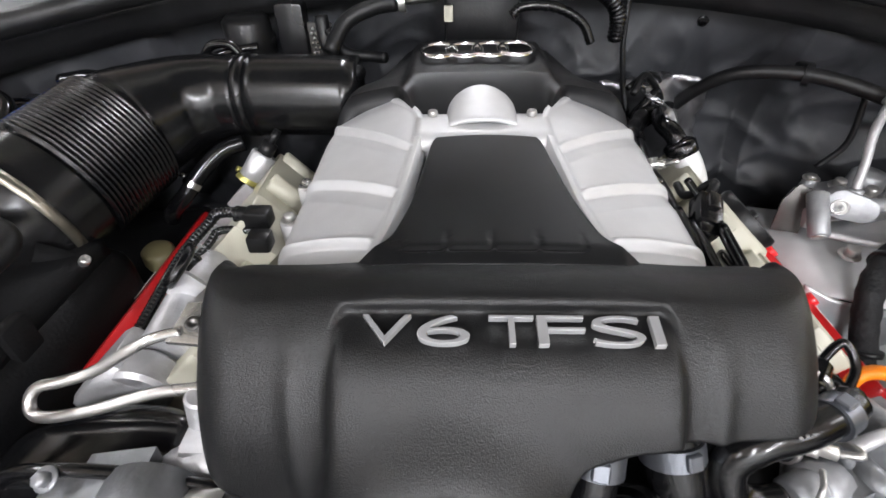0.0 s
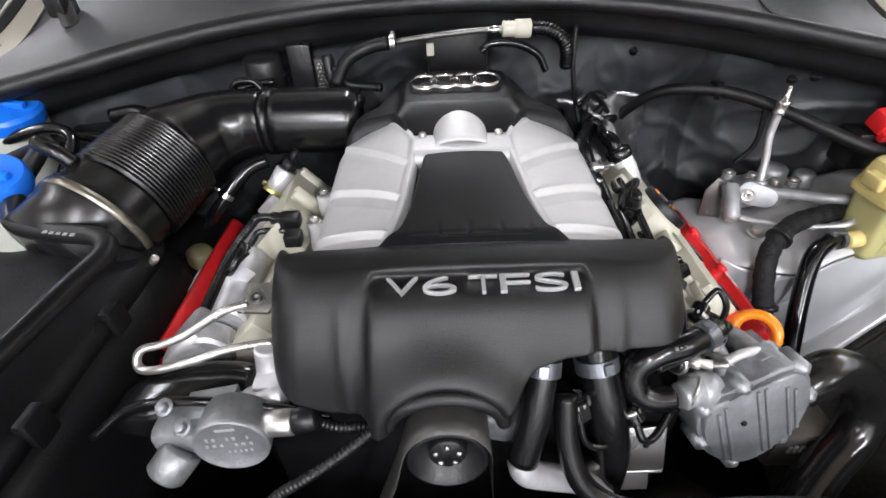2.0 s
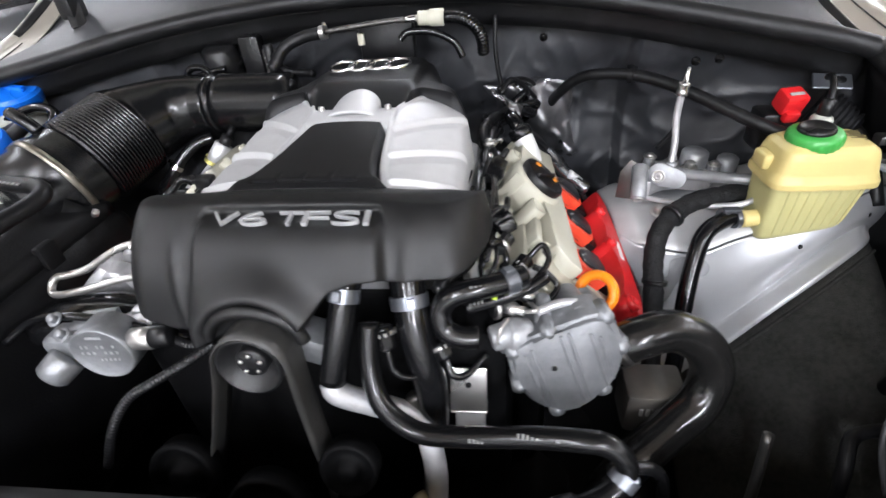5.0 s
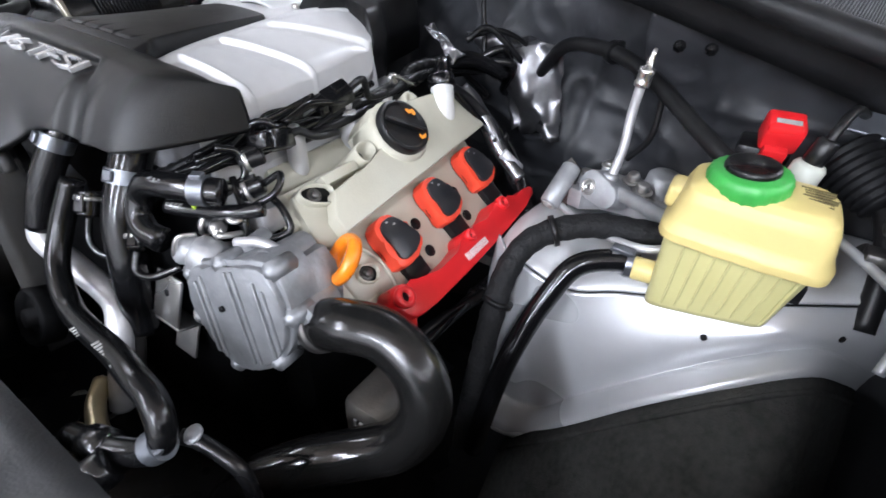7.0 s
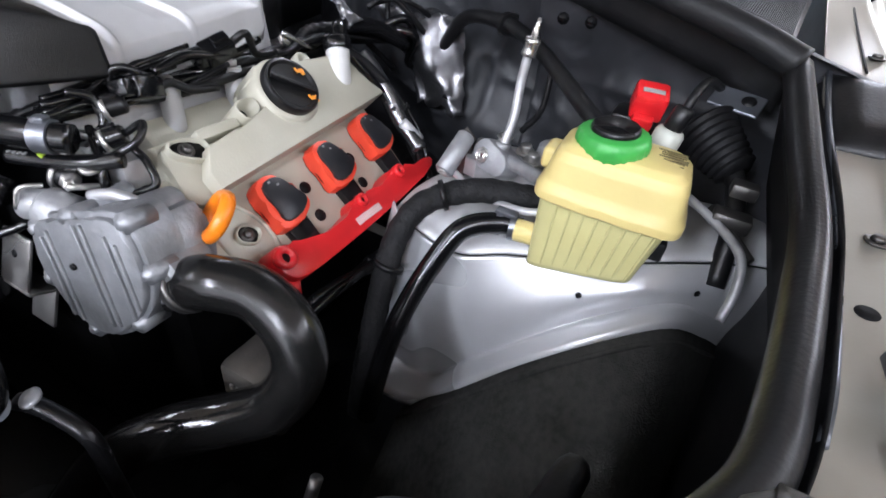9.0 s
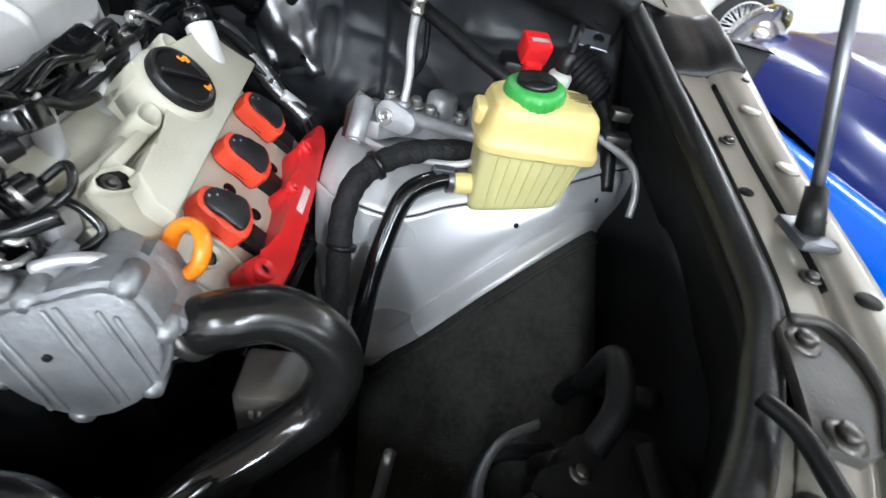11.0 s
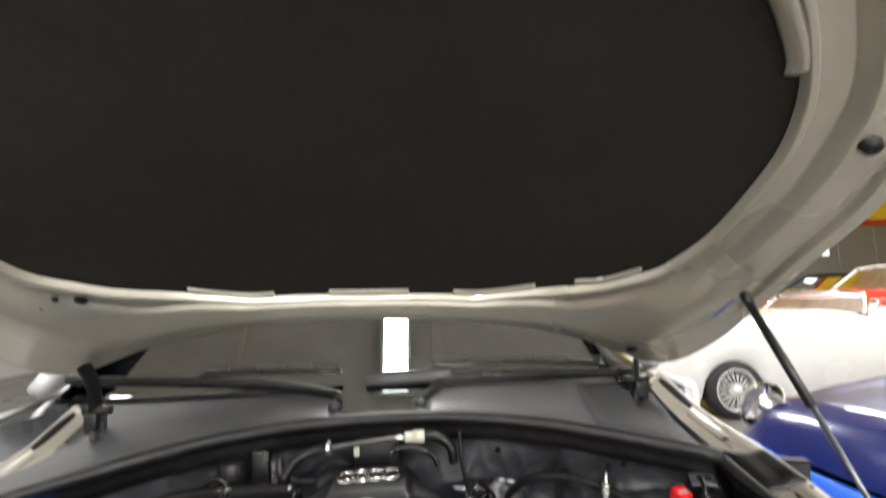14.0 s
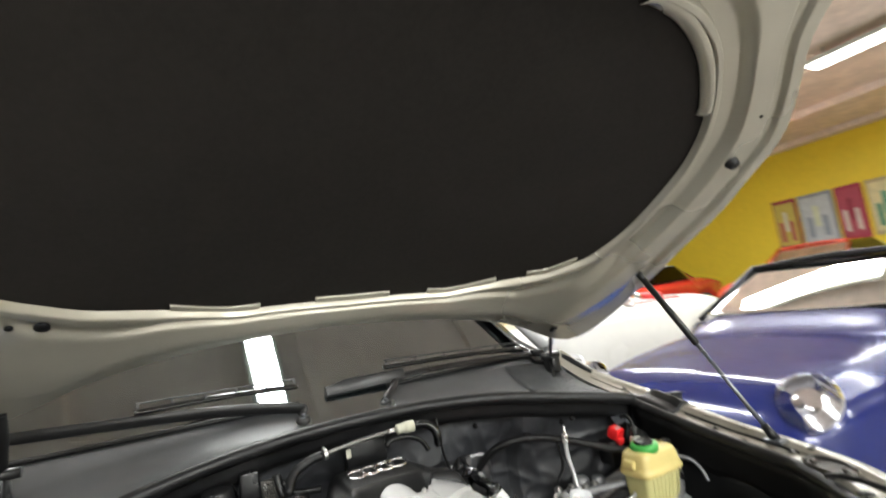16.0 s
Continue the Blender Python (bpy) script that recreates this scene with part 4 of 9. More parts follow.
def gas_strut(s):
    ob = thing("gas_strut", (0.815 * s, 0.27, 0.89), "black gas strut holding the hood open", "gas strut", "gas struts")
    a, b = V(0.822 * s, 0.272, 0.905), V(0.795 * s, 0.54, 1.315)
    d = (b - a).normalized()
    bm = bmesh.new()
    cyl(bm, a + d * 0.02, a + d * 0.27, 0.005, n=12)
    part("rod", bm, M_CLAMP, ob)
    bm = bmesh.new()
    cyl(bm, a + d * 0.25, b - d * 0.02, 0.0088, n=16, bev=0.002)
    part("cylinder", bm, M_BLACK, ob)
    bm = bmesh.new()
    cyl(bm, a - d * 0.008, a + d * 0.03, 0.011, 0.008, n=14)
    part("ball_socket", bm, M_BLACK, ob)
    bm = bmesh.new()
    cyl(bm, b - d * 0.03, b + d * 0.008, 0.008, 0.011, n=14)
    part("ball_socket", bm, M_BLACK, ob)
    bm = bmesh.new()
    box(bm, (0.822 * s, 0.27, 0.897), (0.03, 0.04, 0.008), None, 0.002)
    part("bracket", bm, M_CLAMP, ob)
    bm = bmesh.new()
    cyl(bm, (0.80 * s, 0.54, 1.318), (0.83 * s, 0.55, 1.325), 0.008, n=12)
    part("bracket", bm, M_STEEL, ob)


gas_strut(1)
gas_strut(-1)


# ---- engine: supercharger housing and covers ----
def silver_top(s):
    """One ribbed wing of the housing; s picks the side."""
    inner = [(0.25, 0.09), (0.28, 0.08), (0.30, 0.074), (0.34, 0.066), (0.40, 0.060), (0.45, 0.056), (0.49, 0.056), (0.515, 0.064), (0.545, 0.086), (0.555, 0.095)]
    outer = [(0.25, 0.172), (0.31, 0.172), (0.40, 0.172), (0.48, 0.170), (0.52, 0.163), (0.545, 0.125), (0.555, 0.102)]
    ribs = [(0.503, 0.434), (0.400, 0.357), (0.316, 0.296)] if s > 0 else [(0.513, 0.439), (0.407, 0.361), (0.318, 0.296)]

    def f(u, v):
        y = 0.25 + 0.305 * u
        a, b = spline(inner, y)[0], spline(outer, y)[0]
        x = a + (b - a) * v
        z = 0.932 + 0.018 * (y - 0.25) / 0.30 - 0.030 * max(0, (x - 0.06) / 0.11) ** 1.8 - 0.02 * max(0, (x - 0.15) / 0.024) ** 3
        for yo, yi in ribs:
            yr = yi + (yo - yi) * (x - 0.07) / 0.08
            amp = min(1, max(0, (x - a - 0.010) / 0.004)) * min(1, max(0, (b - x + 0.004) / 0.012))
            z += 0.0036 * amp / (1 + math.exp((abs(y - yr) - 0.0034) / 0.0006))
            z -= 0.0050 * amp * min(1.0, max(0.0, (yr - y) / 0.004)) * max(0.0, 1 - (yr - y) / 0.030)
        z -= 0.0022 / (1 + math.exp(-(x - a - 0.011) / 0.0008))
        if v > 0.97:
            z -= 0.02
        if v < 0.03:
            z -= 0.012
        return V(x * s + 0.003, y, z)
    bm = sheet(bmesh.new(), f, 300, 60, 0.012)
    # outer flank down to the flange

    def flank(u, v):
        y = 0.25 + 0.295 * u
        b = lerp_table(outer, y)[0]
        z = f(u * 0.965, 1.0).z
        x = b + 0.014 * math.sin(v * math.pi / 2) + 0.006 * (1 if v > 0.85 else 0)
        return V(x * s + 0.003, y, z - v * 0.095)
    sheet(bm, flank, 40, 8, 0.004, (-s, 0, 0))
    return bm


def housing():
    ob = thing("supercharger_housing", (0, 0.42, 0.8), "satin silver ribbed supercharger housing on the engine", "supercharger")
    for s in (-1, 1):
        part("ribbed_wing", silver_top(s), M_CAST, ob, sharp=0.9)
    bm = bmesh.new()

    def bridge(u, v):
        x = -0.066 + 0.132 * u
        y = 0.446 + 0.065 * v
        return V(x + 0.003, y, 0.944 + 0.003 * math.sin(v * math.pi) - 0.012 * (v > 0.97) - 0.006 * (v < 0.03))
    sheet(bm, bridge, 20, 8, 0.02)
    part("bridge", bm, M_CAST, ob)
    bm = bmesh.new()

    def dome(u, v):
        a = math.pi * u
        y = 0.470 + 0.11 * v
        r = 0.035 * math.sqrt(max(0.05, 1 - max(0, (v - 0.55) / 0.45) ** 2 * 0.9))
        return V(0.003 + math.cos(a) * r * (1.05 - 0.05 * v), y, 0.940 + math.sin(a) ** 0.8 * (0.014 + 0.010 * v) * min(1, 1.2 * r / 0.034))
    sheet(bm, dome, 24, 14, 0.004)
    part("dome", bm, M_CAST, ob)
    # flange bolts and side bosses
    for s in (-1, 1):
        for y in (0.345, 0.43, 0.50):
            bm = bmesh.new()
            cyl(bm, (s * 0.196 + 0.003, y, 0.80), (s * 0.196 + 0.003, y, 0.862), 0.011, n=16, bev=0.002)
            part("boss", bm, M_CAST, ob)
            bm = bmesh.new()
            bolt(bm, (s * 0.196 + 0.003, y, 0.862), (0, 0, 1), 0.006, 0.008)
            part("bolt", bm, M_STEEL, ob)
    for x in (-0.047, 0.053):
        bm = bmesh.new()
        bolt(bm, (x, 0.496, 0.942), (0, 0, 1), 0.005, 0.010)
        part("bolt", bm, M_STEEL, ob)
    bm = bmesh.new()
    box(bm, (0.003, 0.43, 0.80), (0.36, 0.32, 0.12), None, 0.02)
    part("body", bm, M_ALU, ob)


housing()


def cover_profile():
    """Rows down the front shell, (part of the way, y, z): beside and inside the lettered panel."""
    side = [(0.0, 0.266, 0.937), (0.14, 0.246, 0.944), (0.28, 0.225, 0.9445), (0.34, 0.216, 0.941), (0.43, 0.202, 0.931), (0.55, 0.186, 0.913), (0.75, 0.170, 0.880), (1.0, 0.160, 0.830)]
    mid = [(0.0, 0.266, 0.942), (0.14, 0.245, 0.949), (0.25, 0.229, 0.949), (0.29, 0.222, 0.946), (0.33, 0.2205, 0.9385), (0.45, 0.196, 0.934), (0.54, 0.180, 0.923), (0.68, 0.164, 0.900), (0.82, 0.154, 0.872), (1.0, 0.147, 0.832)]
    return side, mid


def front_cover():
    ob = thing("engine_cover", (0, 0.22, 0.8), "grained black plastic engine cover with raised chrome lettering", "engine cover")
    side, mid = cover_profile()
    SNOUT = V(-0.027, 0.15, 0.842)

    def f(u, v):
        a = -1 + 2 * u
        y0, z0 = spline(side, v)
        hw = 0.183 + 0.028 * v
        x = a * hw + 0.005
        e = 0.093 + 0.006 * v
        corner = min(1.0, max(0.0, (abs(x - 0.005) - 0.070) / 0.028)) ** 2
        y1, z1 = spline(mid, v - 0.075 * corner * max(0.0, min(1.0, 1.9 - v * 2.4)))
        w = 1 / (1 + math.exp((abs(x - 0.005) - e) / (0.0016 + 0.012 * min(1.0, max(0.0, (0.33 - v) / 0.04)))))
        y, z = y0 + (y1 - y0) * w, z0 + (z1 - z0) * w
        # vertical crease outside the panel
        g = math.exp(-((abs(x - 0.005) - 0.120) / 0.006) ** 2) * min(1, max(0, v - 0.34) * 5)
        y -= 0.0028 * g
        # the ends turn back round a soft corner
        r = max(0.0, (abs(a) - 0.78) / 0.22) * math.pi / 2
        if r > 0:
            sgn = 1 if a > 0 else -1
            x = sgn * hw * (0.78 + 0.22 * math.sin(r)) + 0.005
            y += (1 - math.cos(r)) * max(0.0, 0.285 - y)
            z -= 0.026 * (1 - math.cos(r)) ** 1.3 * max(0.0, 1.0 - v)
        return V(x, y, z)

    def low(x):
        """How far down the shell reaches at x."""
        return lerp_table([(-0.21, 0.84), (-0.17, 0.92), (-0.12, 1.0), (-0.09, 0.97), (0.010, 0.93), (0.030, 0.84), (0.05, 0.755), (0.075, 0.715), (0.15, 0.70), (0.175, 0.68), (0.21, 0.65)], x)[0]

    def shell(u, v):
        p = f(u, 0.5)
        p = f(u, v * low(p.x))
        d = V((p.x - SNOUT.x) * 0.86, 0, p.z - SNOUT.z).length
        if p.y < 0.2 and p.z > SNOUT.z - 0.01:
            p.y -= 0.024 * math.exp(-((d - 0.050) / 0.015) ** 2)
        return p
    bm = sheet(bmesh.new(), shell, 170, 80, 0.006, (0, 0.75, -0.65))
    part("front_shell", bm, M_COVER, ob, sharp=0.8)
    # centre spine
    hw = [(0.250, 0.118), (0.258, 0.108), (0.266, 0.097), (0.280, 0.080), (0.30, 0.072), (0.34, 0.064), (0.40, 0.0575), (0.435, 0.054), (0.447, 0.050)]

    def spine(u, v):
        y = 0.257 + 0.191 * u
        h = spline(hw, y)[0]
        a = -1 + 2 * v
        z = 0.948 + 0.003 * (1 - a * a) - 0.012 * (y - 0.26) - 0.016 * max(0, (abs(a) - 0.9) / 0.1) ** 2 - (0.008 if u > 0.985 else 0)
        z -= 0.014 * min(1.0, max(0.0, (abs(a * h) - 0.080) / 0.03)) + 0.0055 * max(0.0, (0.275 - y) / 0.018) ** 1.5
        # four short louvres at the front
        for c in (-0.048, -0.018, 0.012, 0.042):
            d = abs(a * h - c)
            if d < 0.0135:
                z -= 0.0022 * math.exp(-((y - 0.2685) / 0.0014) ** 2)
            if d > 0.0120 and d < 0.016 and y < 0.290 and y > 0.2685:
                z -= 0.0010 * (0.290 - y) / 0.022
        return V(a * h + 0.005, y, z)
    bm = sheet(bmesh.new(), spine, 140, 110, 0.01)
    part("spine", bm, M_SPINE, ob)
    # lettering on the sloped panel
    up = V(0, 0.024, 0.0045).normalized()
    z = V(1, 0, 0).cross(up)
    m = axes((0.008, 0.2060, 0.9385), (1, 0, 0), up)
    for ch, x0, x1 in (("V", -0.0825, -0.0550), ("6", -0.0510, -0.0220), ("T", -0.0115, 0.0135), ("F", 0.0150, 0.0410), ("S", 0.0445, 0.0725), ("I", 0.0770, 0.0825)):
        bm, _ = letters(ch, 0.033, 0.004, m)
        lo = [min(v.co[i] for v in bm.verts) for i in range(2)]
        hi = [max(v.co[i] for v in bm.verts) for i in range(2)]
        for v in bm.verts:
            v.co = m @ V(x0 + (v.co.x - lo[0]) * (x1 - x0) / (hi[0] - lo[0]), (v.co.y - (lo[1] + hi[1]) / 2) * 0.0185 / (hi[1] - lo[1]), v.co.z + 0.0012)
        part("letter", bm, M_SATIN, ob, "chrome letter " + ch, sharp=0.3)
    # snout ring
    bm = bmesh.new()
    tube(bm, [SNOUT + V(math.cos(t) * 0.050, -0.013, math.sin(t) * 0.040 - 0.004) for t in [math.radians(4 + 172 * k / 18) for k in range(19)]], 0.007, 10, 3)
    part("snout_lip", bm, M_COVER, ob)


front_cover()


def rear_cover():
    ob = thing("rear_engine_cover", (0, 0.63, 0.85), "black plastic rear engine cover with a chrome badge", "engine cover")
    hw = [(0.505, 0.160), (0.535, 0.156), (0.56, 0.135), (0.60, 0.122), (0.66, 0.112), (0.70, 0.104), (0.715, 0.098)]

    def f(u, v):
        y = 0.505 + 0.21 * u
        h = spline(hw, y)[0]
        a = -1 + 2 * v
        x = a * h
        # front edge that follows the silver wings, dipping into the notch between them
        front = lerp_table([(0.0, 0.505), (0.060, 0.505), (0.068, 0.508), (0.092, 0.548), (0.12, 0.54), (0.165, 0.522)], abs(x))[0]
        yy = front + (0.715 - front) * u
        z = 0.9685 - 0.012 * abs(a) ** 4 - 0.03 * max(0, (abs(a) - 0.86) / 0.14) ** 2
        if abs(x) < 0.085:
            z -= 0.030 * max(0.0, (0.565 - yy) / 0.06) ** 1.2 * min(1.0, (0.085 - abs(x)) / 0.015)
        if abs(x) > 0.078:
            z -= 0.008 * min(1, (abs(x) - 0.078) / 0.008)
        if u > 0.93:
            z -= 0.02 * (u - 0.93) / 0.07
        return V(x + 0.003, yy, z)
    bm = sheet(bmesh.new(), f, 60, 60, 0.05)
    part("shell", bm, M_SPINE, ob)
    # badge of four linked rings
    for k in range(4):
        bm = bmesh.new()
        c = V(-0.0475 + 0.0305 * k + 0.003, 0.629, 0.973)
        prof = [(0.0225, 0.0), (0.0228, 0.0025), (0.0205, 0.0042), (0.0182, 0.0025), (0.0185, 0.0)]
        n = 40
        rows = []
        for r, h in prof:
            rows.append([bm.verts.new(c + V(r * math.cos(2 * math.pi * j / n), 1.38 * r * math.sin(2 * math.pi * j / n), h + 0.0004 * k)) for j in range(n)])
        for a, b in zip(rows, rows[1:]):
            for j in range(n):
                bm.faces.new((a[j], a[(j + 1) % n], b[(j + 1) % n], b[j]))
        part("badge_ring", bm, M_CHROME, ob, "chrome ring")


rear_cover()


# ---- engine: cylinder banks ----
def bank_frame(s):
    """x runs along the engine to the rear, y down the slope, z out of the cover."""
    v = V(0.736 * s, 0, -0.677)
    n = V(0.677 * s, 0, 0.736)
    m = Matrix((V(0, 1, 0), v, n)).transposed().to_4x4()
    m.translation = V(0.249 * s + 0.002, 0.30, 0.836)
    return m


def head_cover(s):
    m = bank_frame(s)
    label = "pale beige cylinder head cover with screw bosses" if s > 0 else "grey-beige cylinder head cover partly under pipes"
    ob = thing("head_cover", m @ V(0.13, 0.06, -0.05), label, "head cover", "head covers")
    mt = M_BEIGE
    bm = bmesh.new()
    prism(bm, [(0.015, 0.027), (0.055, 0.021), (0.077, 0.022), (0.106, 0.013), (0.112, -0.024), (0.126, -0.036), (0.162, -0.036), (0.176, -0.024), (0.262, -0.022), (0.300, -0.007), (0.298, 0.048), (-0.002, 0.070), (-0.002, 0.051)], -0.03, 0.020, m, 0.003)
    prism(bm, [(-0.02, 0.0), (0.28, 0.0), (0.28, 0.165), (0.0, 0.165), (-0.022, 0.14), (-0.026, 0.06)], -0.05, -0.010, m, 0.004)
    box(bm, (0.14, 0.055, -0.075), (0.27, 0.19, 0.06), m, 0.006)
    part("body", bm, mt, ob)
    for x, y, r in ((0.205, -0.028, 0.012), (0.282, -0.012, 0.013)):
        bm = bmesh.new()
        lathe(bm, [(r, -0.04), (r, 0.013), (r - 0.002, 0.015), (r * 0.62, 0.015), (r * 0.58, 0.004), (0.0, 0.003)], m @ Matrix.Translation((x, y, 0)), 20)
        part("boss", bm, mt, ob)
    if s > 0:
        bm = bmesh.new()
        prism(bm, rounded([(-0.022, 0.012), (-0.006, 0.004), (0.012, 0.006), (0.030, 0.020), (0.016, 0.044), (0.006, 0.072), (-0.016, 0.075), (-0.028, 0.058), (-0.022, 0.038)], 1), -0.05, 0.0, m, 0.003)
        box(bm, (0.046, 0.011, -0.012), (0.052, 0.012, 0.040), m, 0.003)
        prism(bm, rounded([(-0.036, 0.028), (0.004, 0.040), (0.010, 0.064), (-0.010, 0.078), (-0.034, 0.080), (-0.046, 0.060)], 1), -0.05, -0.014, m, 0.002)
        prism(bm, rounded([(-0.030, 0.096), (-0.004, 0.090), (0.016, 0.100), (0.014, 0.130), (-0.010, 0.140), (-0.034, 0.128)], 1), -0.05, -0.012, m, 0.002)
        part("step", bm, mt, ob)
        for line, h in (([(-0.034, 0.030), (-0.040, 0.045), (-0.042, 0.062), (-0.034, 0.076), (-0.014, 0.076)], -0.013), ([(-0.008, 0.040), (-0.018, 0.052), (-0.014, 0.070)], -0.012),
                        ([(-0.034, 0.128), (-0.018, 0.140), (0.006, 0.140)], -0.012), ([(0.005, 0.066), (0.030, 0.112), (0.026, 0.150), (0.010, 0.166)], -0.009)):
            bm = bmesh.new()
            tube(bm, [m @ V(x, y, h) for x, y in line], 0.0028, 8, 5)
            part("moulded_ridge", bm, mt, ob)
    for pts, top, deep in () if s < 0 else (([(-0.018, 0.014), (-0.010, 0.006), (0.008, 0.008), (0.028, 0.020), (0.016, 0.038), (-0.008, 0.028)], 0.0095, 0.0078),
                           ([(0.070, 0.002), (0.076, -0.006), (0.096, -0.007), (0.102, 0.002), (0.098, 0.013), (0.076, 0.019)], 0.0170, 0.026),
                           ([(-0.008, 0.110), (0.004, 0.103), (0.018, 0.109), (0.023, 0.121), (0.010, 0.131), (-0.007, 0.122)], -0.004, 0.0070)):
        part("lug", pocket(bmesh.new(), rounded(pts, 1), -0.05, top, 0.0022, deep, m), mt, ob)
        c = sum((Vector(p) for p in pts), Vector((0, 0))) / len(pts)
        # A dark plate at the bottom stands for the shadow inside the pocket.
        bm = bmesh.new()
        prism(bm, rounded([tuple(c + (Vector(p) - c) * 0.80) for p in pts], 1), top - deep, top - deep + 0.0015, m)
        part("pocket_shade", bm, M_DEEP, ob)
        bm = bmesh.new()
        bolt(bm, m @ V(c.x, c.y, top - deep + 0.001), m.to_3x3() @ V(0, 0, 1), 0.0050, 0.006)
        part("screw", bm, M_DARKSTEEL, ob)
    bm = bmesh.new()
    bolt(bm, m @ V(-0.036, 0.128, -0.03), m.to_3x3() @ V(-0.5, 0, 0.85), 0.009, 0.014)
    part("screw", bm, M_STEEL, ob)
    for x, y in ((0.106, 0.104), (0.100, 0.140), (0.196, 0.100), (0.190, 0.135)):
        bm = bmesh.new()
        lathe(bm, [(0.0075, -0.012), (0.0075, -0.0092), (0, -0.0092)], m @ Matrix.Translation((x, y, 0)), 16)
        part("screw_hole", bm, M_DEEP, ob)


head_cover(1)
head_cover(-1)


def ignition_coil(m):
    ob = thing("ignition_coil", m @ V(0, 0, -0.02), "black ignition coil with an orange-red rim", "ignition coil", "ignition coils")
    o = m
    pts = rounded([(-0.024, -0.012), (-0.019, -0.028), (0.004, -0.031), (0.015, -0.019), (0.019, -0.006), (0.028, 0.006), (0.027, 0.017), (0.012, 0.026), (-0.011, 0.030), (-0.023, 0.023), (-0.020, 0.006)], 1)
    bm = bmesh.new()
    prism(bm, [(x * 1.02, y * 1.02) for x, y in pts], -0.03, 0.000, o, 0.002)
    prism(bm, [(-0.012, 0.016), (0.022, 0.012), (0.022, 0.052), (-0.008, 0.056)], -0.02, 0.004, o, 0.003)
    part("body", bm, M_BLACK, ob)
    bm = bmesh.new()
    prism(bm, [(x * 1.05, y * 1.05) for x, y in pts], -0.004, 0.016, o, 0.003)
    part("rim", bm, M_COIL, ob, "orange-red moulded rim")
    bm = bmesh.new()
    prism(bm, [(x * 0.84 + 0.0015, y * 0.84 - 0.001) for x, y in pts], 0.012, 0.0195, o, 0.0015)
    part("top_plate", bm, M_COILTOP, ob, "glossy dark grey top plate")
    bm = bmesh.new()
    for k in range(2):
        box(bm, (-0.006 + 0.008 * k, -0.0225 + 0.006 * k, 0.0197), (0.003, 0.002, 0.0006), o, 0)
    part("print", bm, M_MARK, ob)



for cx, cy in ((0.050, 0.107), (0.145, 0.099), (0.239, 0.091)):
    ignition_coil(bank_frame(1) @ Matrix.Translation((cx + 0.005, cy - 0.001, -0.004)))


def red_rail(s, shift):
    m = shift @ bank_frame(s) @ Matrix.Translation((-0.006 if s > 0 else 0, 0.001, 0.008 if s > 0 else 0))
    ob = thing("cable_duct", m @ V(0.13, 0.175, -0.02), "bright red plastic cable duct along the head cover", "cable duct", "cable ducts")
    bm = bmesh.new()
    if s > 0:
        prism(bm, rounded([(-0.003, 0.152), (0.004, 0.143), (0.018, 0.141), (0.030, 0.153), (0.056, 0.160), (0.128, 0.157), (0.136, 0.146), (0.150, 0.145), (0.158, 0.153), (0.196, 0.150), (0.222, 0.140), (0.238, 0.142), (0.250, 0.152), (0.306, 0.153), (0.312, 0.160), (0.302, 0.171), (0.180, 0.181), (0.05, 0.184), (0.013, 0.184), (0.000, 0.172)], 1), -0.018, 0.015, m, 0.005)
    else:
        box(bm, (0.158, 0.168, 0.004), (0.285, 0.016, 0.026), m, 0.005)
    part("duct", bm, M_RED, ob)
    bm = bmesh.new()
    cyl(bm, m @ V(0.012, 0.178, -0.005), m @ V(0.004, 0.196, -0.012), 0.010, n=16, bev=0.002)
    part("boss", bm, M_RED, ob)
    for x, y, r in ((0.010, 0.156, 0.012), (0.143, 0.152, 0.008), (0.230, 0.148, 0.009)) if s > 0 else ():
        bm = bmesh.new()
        lathe(bm, [(r, 0.010), (r, 0.019), (r - 0.0015, 0.0205), (r * 0.5, 0.0205), (r * 0.45, 0.012), (0, 0.012)], m @ Matrix.Translation((x, y, 0)), 20)
        part("boss", bm, M_RED, ob)
        bm = bmesh.new()
        lathe(bm, [(r * 0.44, 0.013), (r * 0.44, 0.0155), (0, 0.0155)], m @ Matrix.Translation((x, y, 0)), 14)
        part("hole", bm, M_DEEP, ob)
    bm = bmesh.new()
    for k in range(16):
        box(bm, (0.118 + 0.0030 * k, 0.170, 0.0152 if s > 0 else 0.0185), (0.0014, 0.009, 0.0008), m, 0)
    part("print", bm, M_PRINT, ob)


red_rail(1, Matrix())
red_rail(-1, Matrix.Translation((-0.006, 0, 0.028)))


